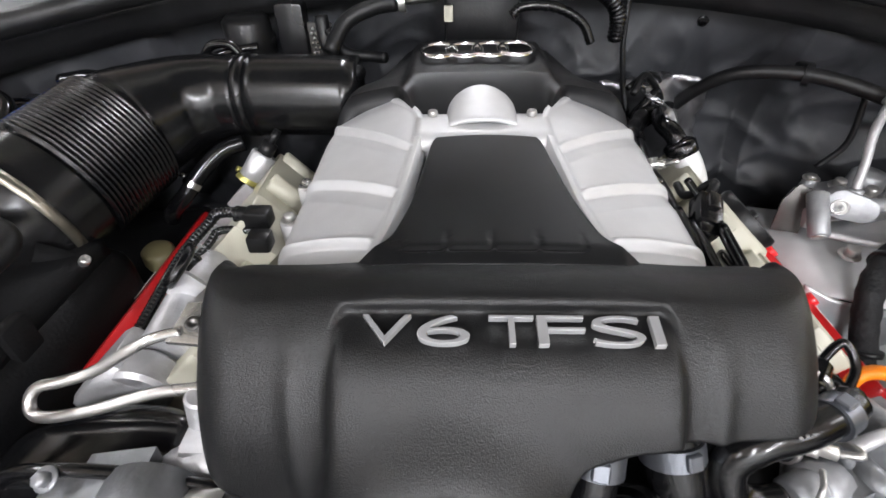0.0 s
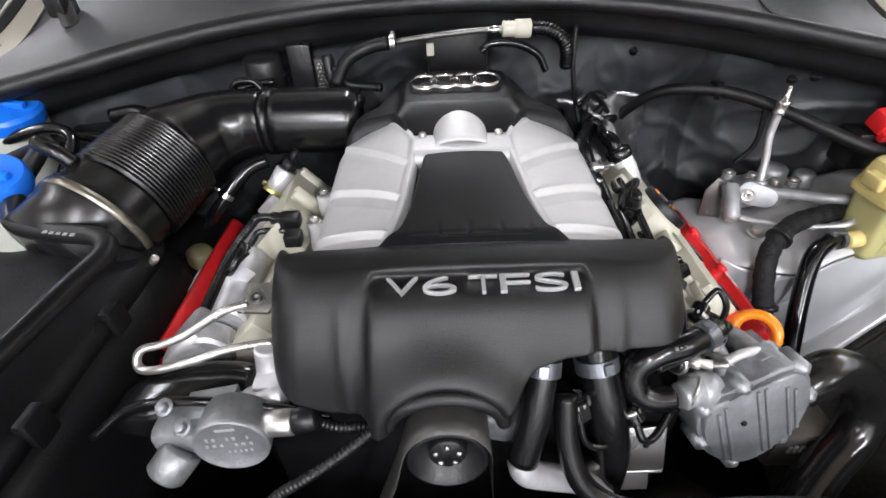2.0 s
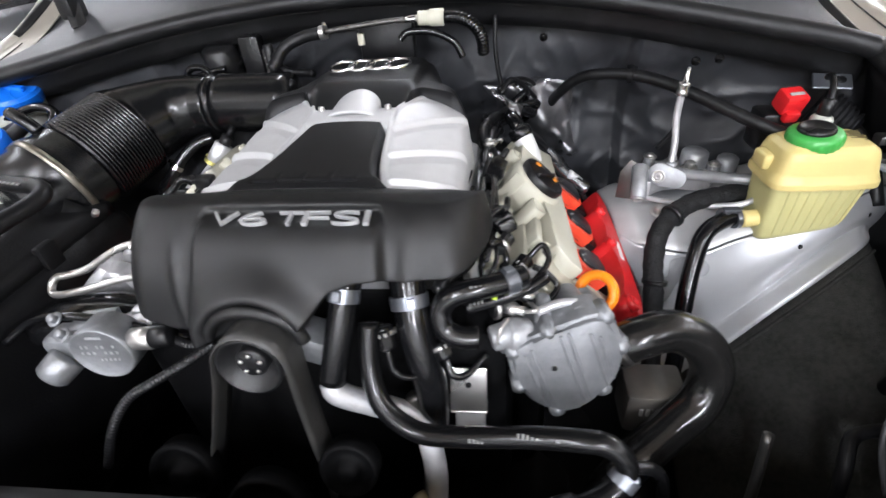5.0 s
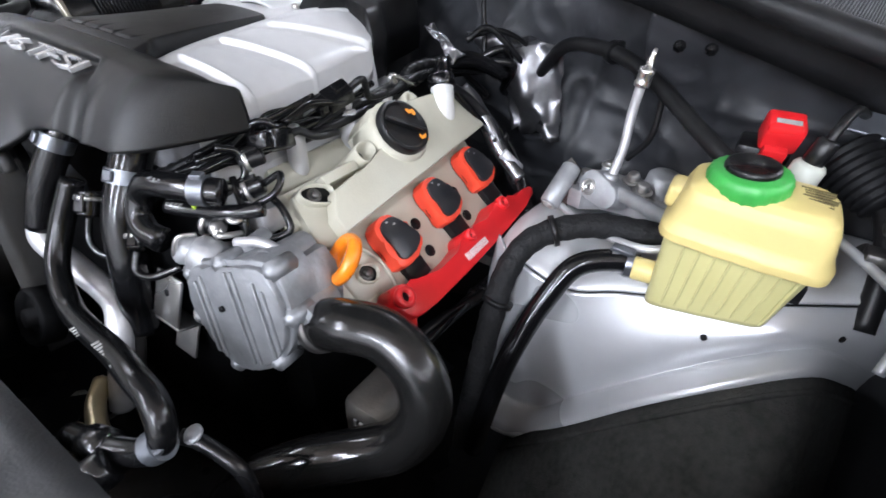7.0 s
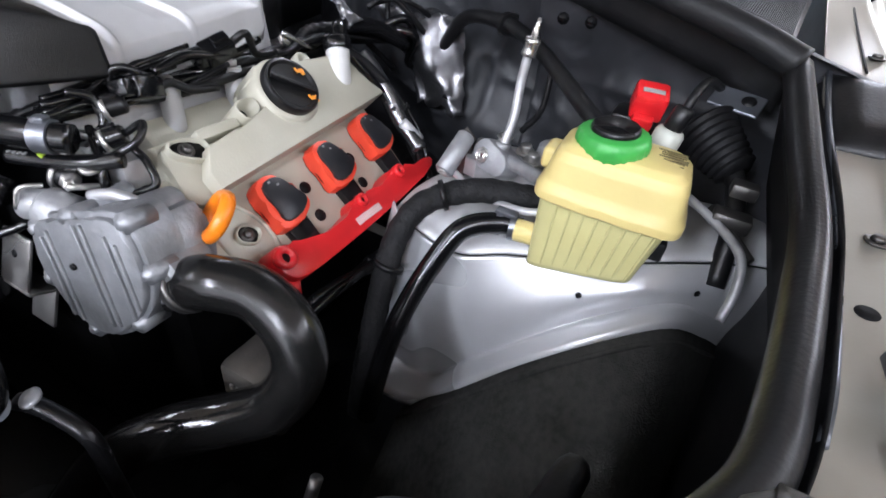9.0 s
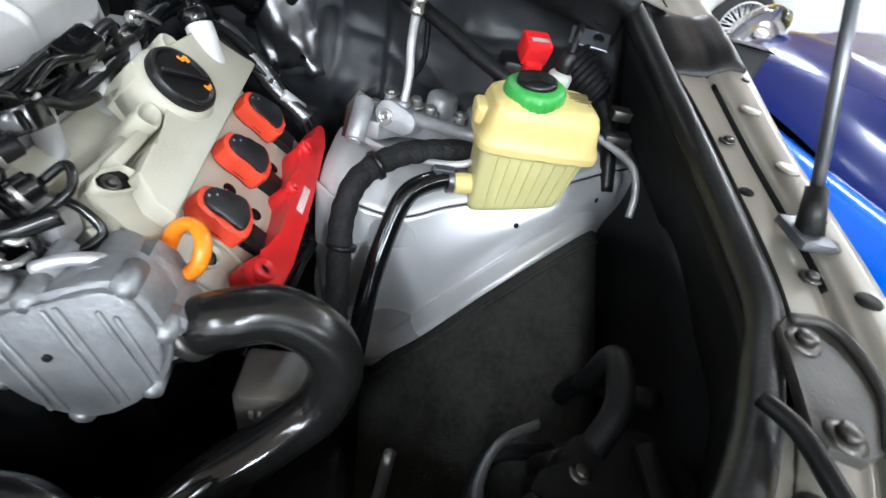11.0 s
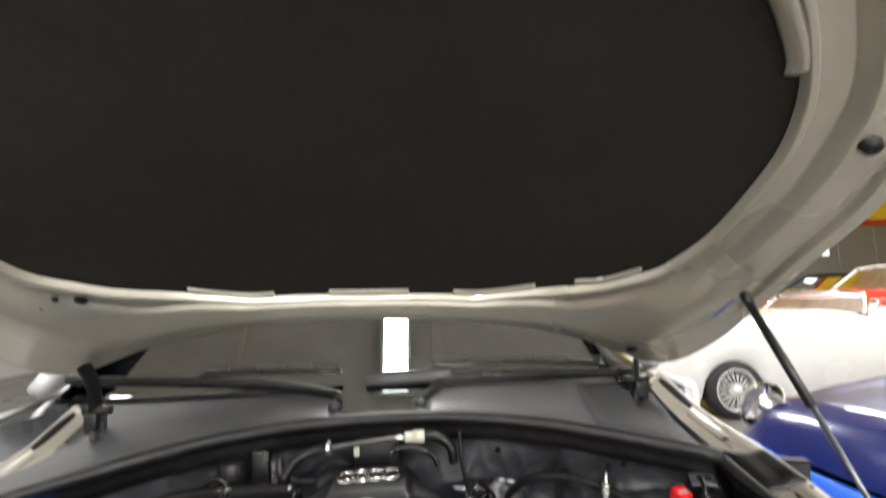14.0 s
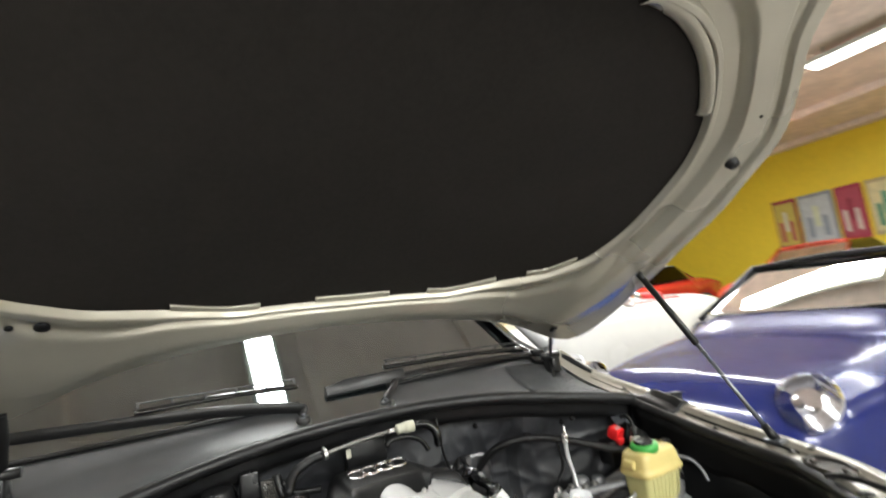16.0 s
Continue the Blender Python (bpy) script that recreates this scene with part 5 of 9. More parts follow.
def oil_cap():
    m = bank_frame(1) @ Matrix.Translation((0.143, 0.003, 0.012))
    ob = thing("oil_filler_cap", m.translation, "round black oil filler cap with orange symbols", "oil cap")
    bm = bmesh.new()
    lathe(bm, [(0.041, -0.03), (0.040, 0.010), (0.037, 0.013), (0.033, 0.014)], m, 36)
    part("neck", bm, M_BEIGE, ob, "beige filler neck")
    bm = bmesh.new()
    lathe(bm, [(0.034, 0.010), (0.035, 0.020), (0.033, 0.024), (0.030, 0.0245), (0.027, 0.022), (0.0, 0.0215)], m, 36)
    box(bm, (0, 0, 0.025), (0.056, 0.005, 0.007), m @ pose(0, 0, 0, 0, 0, 38), 0.002)
    part("cap", bm, M_BLACK, ob)
    bm = bmesh.new()
    for x, y in ((0.022, -0.012), (0.016, 0.022)):
        bm = bmesh.new()
        box(bm, (x, y, 0.0236), (0.011, 0.004, 0.0008), m, 0)
        box(bm, (x + 0.002, y + 0.004, 0.0236), (0.005, 0.004, 0.0008), m, 0)
        box(bm, (x - 0.005, y - 0.003, 0.0236), (0.003, 0.004, 0.0008), m, 0)
        part("symbol", bm, M_ORMARK, ob)


oil_cap()


def dipstick():
    ob = thing("dipstick_handle", (0.322, 0.278, 0.745), "orange plastic loop handle of the oil dipstick", "dipstick")
    m = facing((0.329, 0.275, 0.789), (-0.55, -0.60, 0.58))
    bm = bmesh.new()
    n, k2 = 32, 10
    rows = [[bm.verts.new(m @ V((0.0215 + 0.0062 * math.cos(b)) * math.cos(a), (0.0215 + 0.0062 * math.cos(b)) * math.sin(a), 0.0075 * math.sin(b))) for b in (2 * math.pi * j / k2 for j in range(k2))] for a in (2 * math.pi * i / n for i in range(n))]
    for i in range(n):
        for j in range(k2):
            bm.faces.new((rows[i][j], rows[(i + 1) % n][j], rows[(i + 1) % n][(j + 1) % k2], rows[i][(j + 1) % k2]))
    part("loop", bm, M_ORANGE, ob)
    bm = bmesh.new()
    cyl(bm, m @ V(0, -0.023, 0), m @ V(0.004, -0.052, -0.008), 0.010, 0.007, n=14)
    part("stem", bm, M_ORANGE, ob)


dipstick()


# ---- right side: reservoir ----
def reservoir():
    ob = thing("fluid_reservoir", (0.641, 0.476, 0.748), "aged yellow plastic fluid reservoir with moulded ribs", "reservoir")
    m = axes((0.641, 0.476, 0.745), (1, 0.035, 0), (-0.035, 1, 0))

    def ring(u, cx, w, d, e):
        a = 2 * math.pi * u
        ca, sa = math.cos(a), math.sin(a)
        k = (abs(ca) ** e + abs(sa) ** e) ** (-1 / e)
        return cx + ca * k * w, sa * k * d

    def floor_at(x):
        return 0.004 + 0.022 * (x + 0.055) / 0.105

    def body(u, v):
        """Tapering rounded box whose floor climbs to one side: u round it, v up."""
        t = max(0.0, (v - 0.12) / 0.88)
        lip = 1.0 if v > 0.12 else 0.9 + 0.1 * math.sin(v / 0.12 * math.pi / 2)
        x, y = ring(u, -0.004 + 0.005 * t, (0.053 + 0.009 * t) * lip, (0.033 + 0.006 * t) * lip, 7)
        z0 = floor_at(x)
        return m @ V(x, y, z0 + (0.097 - z0) * t)
    bm = sheet(bmesh.new(), body, 120, 16)
    cap = [bm.verts.new(body(k / 40, 0.0)) for k in range(40)]
    bm.faces.new(cap)
    part("lower_body", bm, M_OLIVE, ob, "ribbed pale lower body")
    # upright ribs on the front wall
    for k in range(8):
        x0 = -0.040 + 0.0118 * k
        bm = bmesh.new()
        rows = []
        for j in range(7):
            t = 0.06 + 0.90 * j / 6
            z0 = floor_at(x0)
            x = x0 * (1 + 0.13 * t) + 0.005 * t
            y = -(0.033 + 0.006 * t)
            z = z0 + (0.097 - z0) * t
            h = 0.0022 * min(1.0, j / 1.0, (6 - j) / 1.0 + 0.35)
            rows.append([bm.verts.new(m @ V(x - 0.0016, y + 0.001, z)), bm.verts.new(m @ V(x - 0.0005, y - h, z)), bm.verts.new(m @ V(x + 0.0005, y - h, z)), bm.verts.new(m @ V(x + 0.0016, y + 0.001, z))])
        for a, b in zip(rows, rows[1:]):
            for i in range(3):
                bm.faces.new((a[i], a[i + 1], b[i + 1], b[i]))
        part("rib", bm, M_OLIVE, ob)

    prof = [(0.0, 0.058, 0.038, 0.090), (0.06, 0.067, 0.045, 0.0905), (0.12, 0.070, 0.048, 0.093), (0.26, 0.070, 0.048, 0.101), (0.34, 0.0675, 0.0455, 0.106), (0.42, 0.0655, 0.0435, 0.111), (0.62, 0.0615, 0.0405, 0.131), (0.74, 0.058, 0.0375, 0.140), (0.84, 0.050, 0.031, 0.1455), (0.93, 0.028, 0.018, 0.1475), (1.0, 0.001, 0.001, 0.148)]

    def upper(u, v):
        w, d, z = lerp_table(prof, v)
        x, y = ring(u, 0.002, w, d, 5.5)
        if 0.05 < v < 0.4:
            z -= 0.0016 * math.sin(u * 2 * math.pi * 6) ** 2 * (1 - abs(v - 0.2) / 0.2)
        return m @ V(x, y, z)
    bm = sheet(bmesh.new(), upper, 110, 44)
    box(bm, (-0.062, 0.004, 0.118), (0.020, 0.034, 0.022), m, 0.005, 3)
    part("upper_body", bm, M_YELLOW, ob)
    cm = m @ Matrix.Translation((-0.013, -0.004, 0.139)) @ pose(0, 0, 0, 3, -4, 0)
    bm = bmesh.new()
    prof2 = [(0.030, 0.0), (0.0325, 0.002), (0.0330, 0.013), (0.0312, 0.019), (0.0285, 0.0205), (0.020, 0.0212)]
    n = 72
    rows = [[bm.verts.new(cm @ V((r + (0.0009 if (j % 3 == 0 and 0 < i < 4) else 0)) * math.cos(2 * math.pi * j / n), (r + (0.0009 if (j % 3 == 0 and 0 < i < 4) else 0)) * math.sin(2 * math.pi * j / n), h)) for j in range(n)] for i, (r, h) in enumerate(prof2)]
    for a, b in zip(rows, rows[1:]):
        for j in range(n):
            bm.faces.new((a[j], a[(j + 1) % n], b[(j + 1) % n], b[j]))
    part("cap", bm, M_GREEN, ob, "green screw cap ring")
    bm = bmesh.new()
    lathe(bm, [(0.0220, 0.016), (0.0222, 0.023), (0.0212, 0.0262), (0.0190, 0.0268), (0.0178, 0.0256), (0.0, 0.0252)], cm, 32)
    part("cap_centre", bm, M_BLACK, ob, "black cap centre")
    bm = bmesh.new()
    for k in range(7):
        box(bm, (0.0400 + 0.0012 * (k % 2), 0.017 - 0.0052 * k, 0.1462 - 0.00045 * max(0, k - 3) ** 2), (0.026 - 0.003 * (k % 3), 0.0024, 0.0030), m, 0)
    part("label_print", bm, M_INK, ob)
    bm = bmesh.new()
    cyl(bm, m @ V(-0.045, -0.012, 0.032), m @ V(-0.078, -0.014, 0.030), 0.0125, n=20, bev=0.001)
    part("spigot", bm, M_YELLOW, ob)
    bm = bmesh.new()
    box(bm, (0.058, 0.012, 0.052), (0.022, 0.026, 0.022), m, 0.003)
    part("foot", bm, M_BLACK, ob, "black rubber foot")


reservoir()


def hose(name, pts, r, material, label, category="hose", n=14, res=8, rad=None, flat=1.0):
    ob = thing(name, pts[0], label, category)
    part("hose_body", tube(bmesh.new(), pts, r, n, res, rad, True, flat), material, ob)
    return ob


ob = hose("reservoir_hose", [(0.566, 0.468, 0.772), (0.545, 0.462, 0.774), (0.510, 0.44, 0.762), (0.492, 0.41, 0.72), (0.480, 0.375, 0.665), (0.475, 0.35, 0.61), (0.47, 0.33, 0.52)], 0.0125, M_RUBBER, "black rubber hose from the reservoir down the wing")
bm = bmesh.new()
for d in (0.0, 0.016):
    clamp_ring(bm, (0.558 - d, 0.4657, 0.773), (1, 0.2, 0), 0.0135, 0.007, False)
box(bm, (0.549, 0.464, 0.788), (0.024, 0.012, 0.005), None, 0.001, 1)
part("clamp", bm, M_CLAMP, ob, "spring steel clamp")
ob = hose("return_hose", [(0.60, 0.52, 0.79), (0.56, 0.508, 0.79), (0.50, 0.49, 0.785), (0.455, 0.455, 0.768), (0.440, 0.425, 0.735), (0.441, 0.395, 0.68), (0.446, 0.36, 0.58), (0.45, 0.34, 0.5)], 0.0145, M_FOAM, "thick matt black foam covered hose beside the reservoir", n=18, res=26, rad=lambda t: 1 + 0.035 * math.sin(t * 310) + 0.05 * noise.noise(V(t * 60, 1, 5)), flat=0.9)
for p, d in (((0.47, 0.468, 0.777), (1, 0.7, 0.4)), ((0.442, 0.405, 0.70), (0.1, 0.5, 1))):
    bm = bmesh.new()
    clamp_ring(bm, p, d, 0.0165, 0.006, False)
    part("cable_tie", bm, M_BLACK, ob)


# ---- right side: pipes, cables, fittings ----
def ac_lines():
    ob = thing("refrigerant_fitting", (0.46, 0.56, 0.765), "cast aluminium refrigerant line fittings on the strut tower", "pipe fitting")
    bm = bmesh.new()
    cyl(bm, (0.436, 0.534, 0.768), (0.443, 0.578, 0.806), 0.0125, n=24, bev=0.002)
    part("valve_body", bm, M_ALU_DULL, ob)
    bm = bmesh.new()
    lathe(bm, [(0.0085, -0.001), (0.0085, 0.001), (0.006, 0.0015), (0.005, -0.001), (0.0, -0.001)], facing((0.4359, 0.5333, 0.7674), (-0.1, -0.75, -0.6)), 18)
    part("valve_seat", bm, M_STEEL, ob)
    m = facing((0.484, 0.566, 0.790), (-0.40, -0.86, 0.30))
    bm = bmesh.new()
    cap = [(0.014 + 0.0165 * math.cos(math.radians(d)), 0.0165 * math.sin(math.radians(d))) for d in range(-90, 91, 15)]
    cap += [(-0.010 + 0.0190 * math.cos(math.radians(d)), 0.004 + 0.0190 * math.sin(math.radians(d))) for d in range(90, 271, 15)]
    prism(bm, cap, -0.030, 0.004, m, 0.0025)
    part("flange", bm, M_ALU_DULL, ob)
    bm = bmesh.new()
    lathe(bm, [(0.0105, 0.004), (0.0105, 0.0055), (0.0085, 0.006), (0.0080, 0.0045), (0.0055, 0.0045), (0.005, 0.0065), (0.0028, 0.0065), (0.0026, 0.003), (0, 0.003)], m @ Matrix.Translation((-0.012, 0.0, 0)), 22)
    part("bolt", bm, M_STEEL, ob)
    bm = bmesh.new()
    tube(bm, [(0.500, 0.575, 0.792), (0.530, 0.552, 0.800), (0.568, 0.522, 0.808), (0.61, 0.512, 0.813)], 0.0088, 16, 6)
    part("thick_pipe", bm, M_ALU_DULL, ob)
    bm = bmesh.new()
    tube(bm, [(0.446, 0.548, 0.765), (0.48, 0.520, 0.770), (0.53, 0.490, 0.780), (0.57, 0.478, 0.790), (0.60, 0.49, 0.80)], 0.0045, 12, 6)
    part("thin_pipe", bm, M_ALU, ob)
    bm = bmesh.new()
    prism(bm, [(-0.020, -0.035), (0.014, -0.035), (0.016, 0.025), (-0.004, 0.034), (-0.018, 0.01)], -0.003, 0.0, facing((0.434, 0.590, 0.775), (-0.3, -0.9, 0.2)), 0.001)
    part("bracket", bm, M_DARKSTEEL, ob, "dark steel bracket behind the valve")
    ob = thing("charge_pipe", (0.495, 0.60, 0.80), "slim aluminium charge pipe with a bright nipple", "pipe")
    bm = bmesh.new()
    tube(bm, [(0.492, 0.580, 0.800), (0.495, 0.592, 0.84), (0.492, 0.600, 0.88), (0.493, 0.601, 0.922)], 0.0056, 14, 6)
    part("pipe", bm, M_ALU, ob)
    bm = bmesh.new()
    lathe(bm, [(0.0085, 0), (0.0090, 0.004), (0.0080, 0.006), (0.0080, 0.013), (0.0090, 0.015), (0.0090, 0.020), (0.0045, 0.021), (0.0035, 0.034), (0.0020, 0.042), (0, 0.042)], facing((0.493, 0.601, 0.914), (0.10, 0.04, 1)), 18)
    part("nipple", bm, M_STEEL, ob)
    bm = bmesh.new()
    lathe(bm, [(0.0085, 0), (0.0095, 0.002), (0.0095, 0.006), (0.006, 0.008)], facing((0.492, 0.580, 0.803), (0.0, 0.2, 1)), 18)
    part("collar", bm, M_ALU_DULL, ob)
    # bosses and bolts on the tower top
    ob = thing("tower_casting", (0.50, 0.60, 0.775), "rough aluminium strut tower casting with bolts", "strut mount")
    bm = bmesh.new()
    cyl(bm, (0.545, 0.635, 0.74), (0.548, 0.635, 0.806), 0.026, 0.022, n=24, bev=0.004)
    part("casting", bm, M_ALU_DULL, ob)
    bm = bmesh.new()
    cyl(bm, (0.60, 0.63, 0.74), (0.602, 0.63, 0.796), 0.020, 0.017, n=20, bev=0.004)
    part("casting", bm, M_ALU_DULL, ob)
    for x, y, z in ((0.463, 0.509, 0.758), (0.530, 0.600, 0.790), (0.510, 0.632, 0.785)):
        bm = bmesh.new()
        bolt(bm, (x, y, z), (0, -0.15, 1), 0.008, 0.012)
        part("nut", bm, M_STEEL, ob)


ac_lines()


def red_terminal():
    ob = thing("terminal_cover", (0.635, 0.58, 0.86), "red plastic jump start terminal cover on a black post", "terminal")
    bm = bmesh.new()
    box(bm, (0.632, 0.592, 0.86), (0.05, 0.05, 0.06), None, 0.006)
    part("post", bm, M_BLACK, ob)
    m = pose(0.640, 0.575, 0.908, 20, 0, 12)
    bm = bmesh.new()
    box(bm, (0, 0, 0), (0.034, 0.030, 0.030), m, 0.004)
    box(bm, (-0.002, -0.018, -0.014), (0.022, 0.012, 0.016), m, 0.003)
    part("cover", bm, M_RED, ob)
    bm = bmesh.new()
    box(bm, (0.0, -0.004, 0.0158), (0.022, 0.006, 0.0008), m, 0)
    part("mark", bm, M_MARK, ob)
    ob = thing("pressure_sensor", (0.675, 0.535, 0.87), "pale grey pressure sensor with a black plug", "sensor")
    bm = bmesh.new()
    lathe(bm, [(0.013, 0), (0.0145, 0.004), (0.0145, 0.02), (0.012, 0.024)], facing((0.668, 0.538, 0.874), (0.15, 0.1, 1)), 20)
    part("body", bm, M_MILK, ob)
    bm = bmesh.new()
    cyl(bm, (0.671, 0.540, 0.896), (0.676, 0.545, 0.920), 0.0095, n=16, bev=0.002)
    tube(bm, [(0.676, 0.545, 0.918), (0.680, 0.556, 0.934), (0.688, 0.58, 0.94), (0.70, 0.61, 0.93)], 0.0045, 10, 6)
    part("plug", bm, M_BLACK, ob)
    ob = thing("cable_boot", (0.735, 0.60, 0.86), "ribbed black rubber cable boot", "grommet")
    # Bellows use the near-black material to hold this corner's shade.
    bm = bmesh.new()
    rows = []
    for k in range(8):
        r = 0.033 - 0.0018 * k
        rows += [(r, 0.008 * k), (r + 0.002, 0.008 * k + 0.002), (r + 0.002, 0.008 * k + 0.004), (r - 0.003, 0.008 * k + 0.006)]
    lathe(bm, rows + [(0.014, 0.066), (0.0, 0.066)], facing((0.700, 0.615, 0.884), (0.70, -0.50, -0.35)), 28)
    part("bellows", bm, M_DEEP, ob)
    bm = bmesh.new()
    tube(bm, [(0.742, 0.585, 0.862), (0.752, 0.565, 0.850), (0.762, 0.535, 0.82), (0.768, 0.50, 0.77)], 0.010, 12, 6)
    part("cable", bm, M_BLACK, ob)
    bm = bmesh.new()
    lathe(bm, [(0.0075, 0), (0.0075, 0.002), (0, 0.002)], facing((0.733, 0.631, 0.9175), (-0.1, -0.5, 0.85)), 16)
    part("hole", bm, M_DEEP, ob)
    bm = bmesh.new()
    box(bm, (0, 0, 0), (0.052, 0.030, 0.004), pose(0.722, 0.632, 0.916, 30, 0, -14), 0.001, 1)
    part("plate", bm, M_CLAMP, ob, "bare metal corner plate")
    ob = thing("brake_pipe", (0.70, 0.49, 0.83), "bare metal pipe bending down beside the fender", "pipe")
    bm = bmesh.new()
    tube(bm, [(0.70, 0.53, 0.845), (0.735, 0.50, 0.84), (0.765, 0.465, 0.832), (0.772, 0.44, 0.81), (0.770, 0.425, 0.785)], 0.0045, 10, 6)
    part("pipe", bm, M_ALU_DULL, ob)
    ob = thing("fuse_holder", (0.74, 0.42, 0.78), "dull steel hose fitting in the dark wing corner", "fitting")
    bm = bmesh.new()
    box(bm, (0.752, 0.520, 0.868), (0.024, 0.020, 0.014), pose(0, 0, 0), 0.003)
    box(bm, (0.752, 0.505, 0.842), (0.034, 0.022, 0.016), pose(0, 0, 0), 0.003)
    cyl(bm, (0.735, 0.52, 0.842), (0.775, 0.47, 0.825), 0.006, n=12)
    part("fitting", bm, M_DARKSTEEL, ob)


red_terminal()

ob = hose("firewall_hose", [(0.295, 0.765, 0.82), (0.315, 0.75, 0.868), (0.36, 0.715, 0.915), (0.434, 0.676, 0.926), (0.50, 0.63, 0.915), (0.589, 0.554, 0.885), (0.63, 0.53, 0.872)], 0.0095, M_SEAL, "matt black heater hose along the firewall")
bm = bmesh.new()
clamp_ring(bm, (0.434, 0.676, 0.926), (0.8, -0.5, 0), 0.0125, 0.008, False)
box(bm, (0.434, 0.690, 0.926), (0.014, 0.02, 0.022), None, 0.003)
part("clip", bm, M_BLACK, ob)
hose("thin_line", [(0.51, 0.66, 0.90), (0.512, 0.655, 0.84), (0.49, 0.66, 0.80)], 0.004, M_BLACK, "thin black line on the firewall", "cable")


def wall_clips():
    for p in ((0.515, 0.635, 0.955), (0.548, 0.632, 0.958), (0.285, 0.69, 0.99)):
        ob = thing("firewall_stud", p, "small black plastic nut on a firewall stud", "clip", "firewall studs")
        bm = bmesh.new()
        lathe(bm, [(0.007, 0), (0.007, 0.003), (0.004, 0.005), (0.0032, 0.013), (0, 0.014)], facing(p, (0, -1, 0.2)), 8)
        part("stud", bm, M_GLOSS, ob)


wall_clips()


def foil(p, s, seed, label):
    ob = thing("heat_shield", p, label, "heat shield", "heat shields")

    def f(u, v):
        q = V((v - 0.5) * -0.04, (u - 0.5) * s[0], (v - 0.5) * s[1])
        q += noise.noise_vector(V(u * 2.5 + seed, v * 2.5, seed)) * 0.010 + noise.noise_vector(V(u * 7, v * 7 + seed, 3)) * 0.003
        return Vector(p) + q
    part("foil", sheet(bmesh.new(), f, 22, 22, 0.002, (-1, 0, 0)), M_FOIL, ob, sharp=0.25)


def wall_foil():
    """A crumpled foil sheet hanging in folds on the firewall."""
    ob = thing("heat_shield", (0.294, 0.775, 0.76), "large crumpled shiny foil sheet on the firewall", "heat shield", "heat shields")

    def f(u, v):
        q = V((u - 0.5) * (0.15 - 0.05 * (1 - v)) - (v - 0.5) * 0.06, 0.012 * math.sin(u * 6 + v * 4), (v - 0.5) * 0.14)
        q += noise.noise_vector(V(u * 3, v * 3, 4)) * 0.014 + noise.noise_vector(V(u * 9, v * 9, 9)) * 0.011
        return V(0.290, 0.745, 0.832) + q
    part("foil", sheet(bmesh.new(), f, 12, 12, 0.002, (0, 1, 0)), M_FOIL, ob, sharp=0.05)


def foil_sleeve():
    """A crumpled foil sleeve over the pipe behind the head cover."""
    pts = [(0.252, 0.606, 0.856), (0.274, 0.610, 0.838), (0.298, 0.612, 0.812), (0.318, 0.610, 0.786), (0.340, 0.606, 0.768), (0.364, 0.604, 0.750)]
    ob = thing("heat_sleeve", pts[0], "crumpled silver foil sleeve behind the head cover", "heat shield")
    part("sleeve", tube(bmesh.new(), pts, 0.012, 9, 5, lambda t: 1 + 0.30 * noise.noise(V(t * 24, 2, 7)) + 0.12 * math.sin(t * 90)), M_FOIL, ob, sharp=0.08)


foil_sleeve()
wall_foil()
foil((0.225, 0.60, 0.915), (0.025, 0.035), 8.0, "scrap of silver foil wrap on the loom")


def elbow():
    ob = thing("breather_elbow", (0.265, 0.548, 0.82), "pale grey breather elbow on the head cover", "pipe elbow")
    bm = bmesh.new()
    tube(bm, [(0.266, 0.543, 0.824), (0.264, 0.545, 0.838), (0.256, 0.553, 0.858), (0.248, 0.562, 0.872)], 0.0155, 18, 6)
    part("elbow", bm, mat("pale grey plastic", (0.62, 0.62, 0.60), 0.35, 0.0, 0.1, 40, 0.1, 300), ob)
    bm = bmesh.new()
    lathe(bm, [(0.0165, -0.004), (0.0185, 0.0), (0.0185, 0.012), (0.013, 0.016)], facing((0.248, 0.563, 0.871), (-0.4, 0.25, 0.75)), 20)
    tube(bm, [(0.246, 0.568, 0.876), (0.238, 0.578, 0.888), (0.232, 0.60, 0.892), (0.245, 0.65, 0.885), (0.27, 0.70, 0.86)], 0.0115, 14, 6)
    part("hose", bm, M_GLOSS, ob, "glossy black breather hose")


elbow()


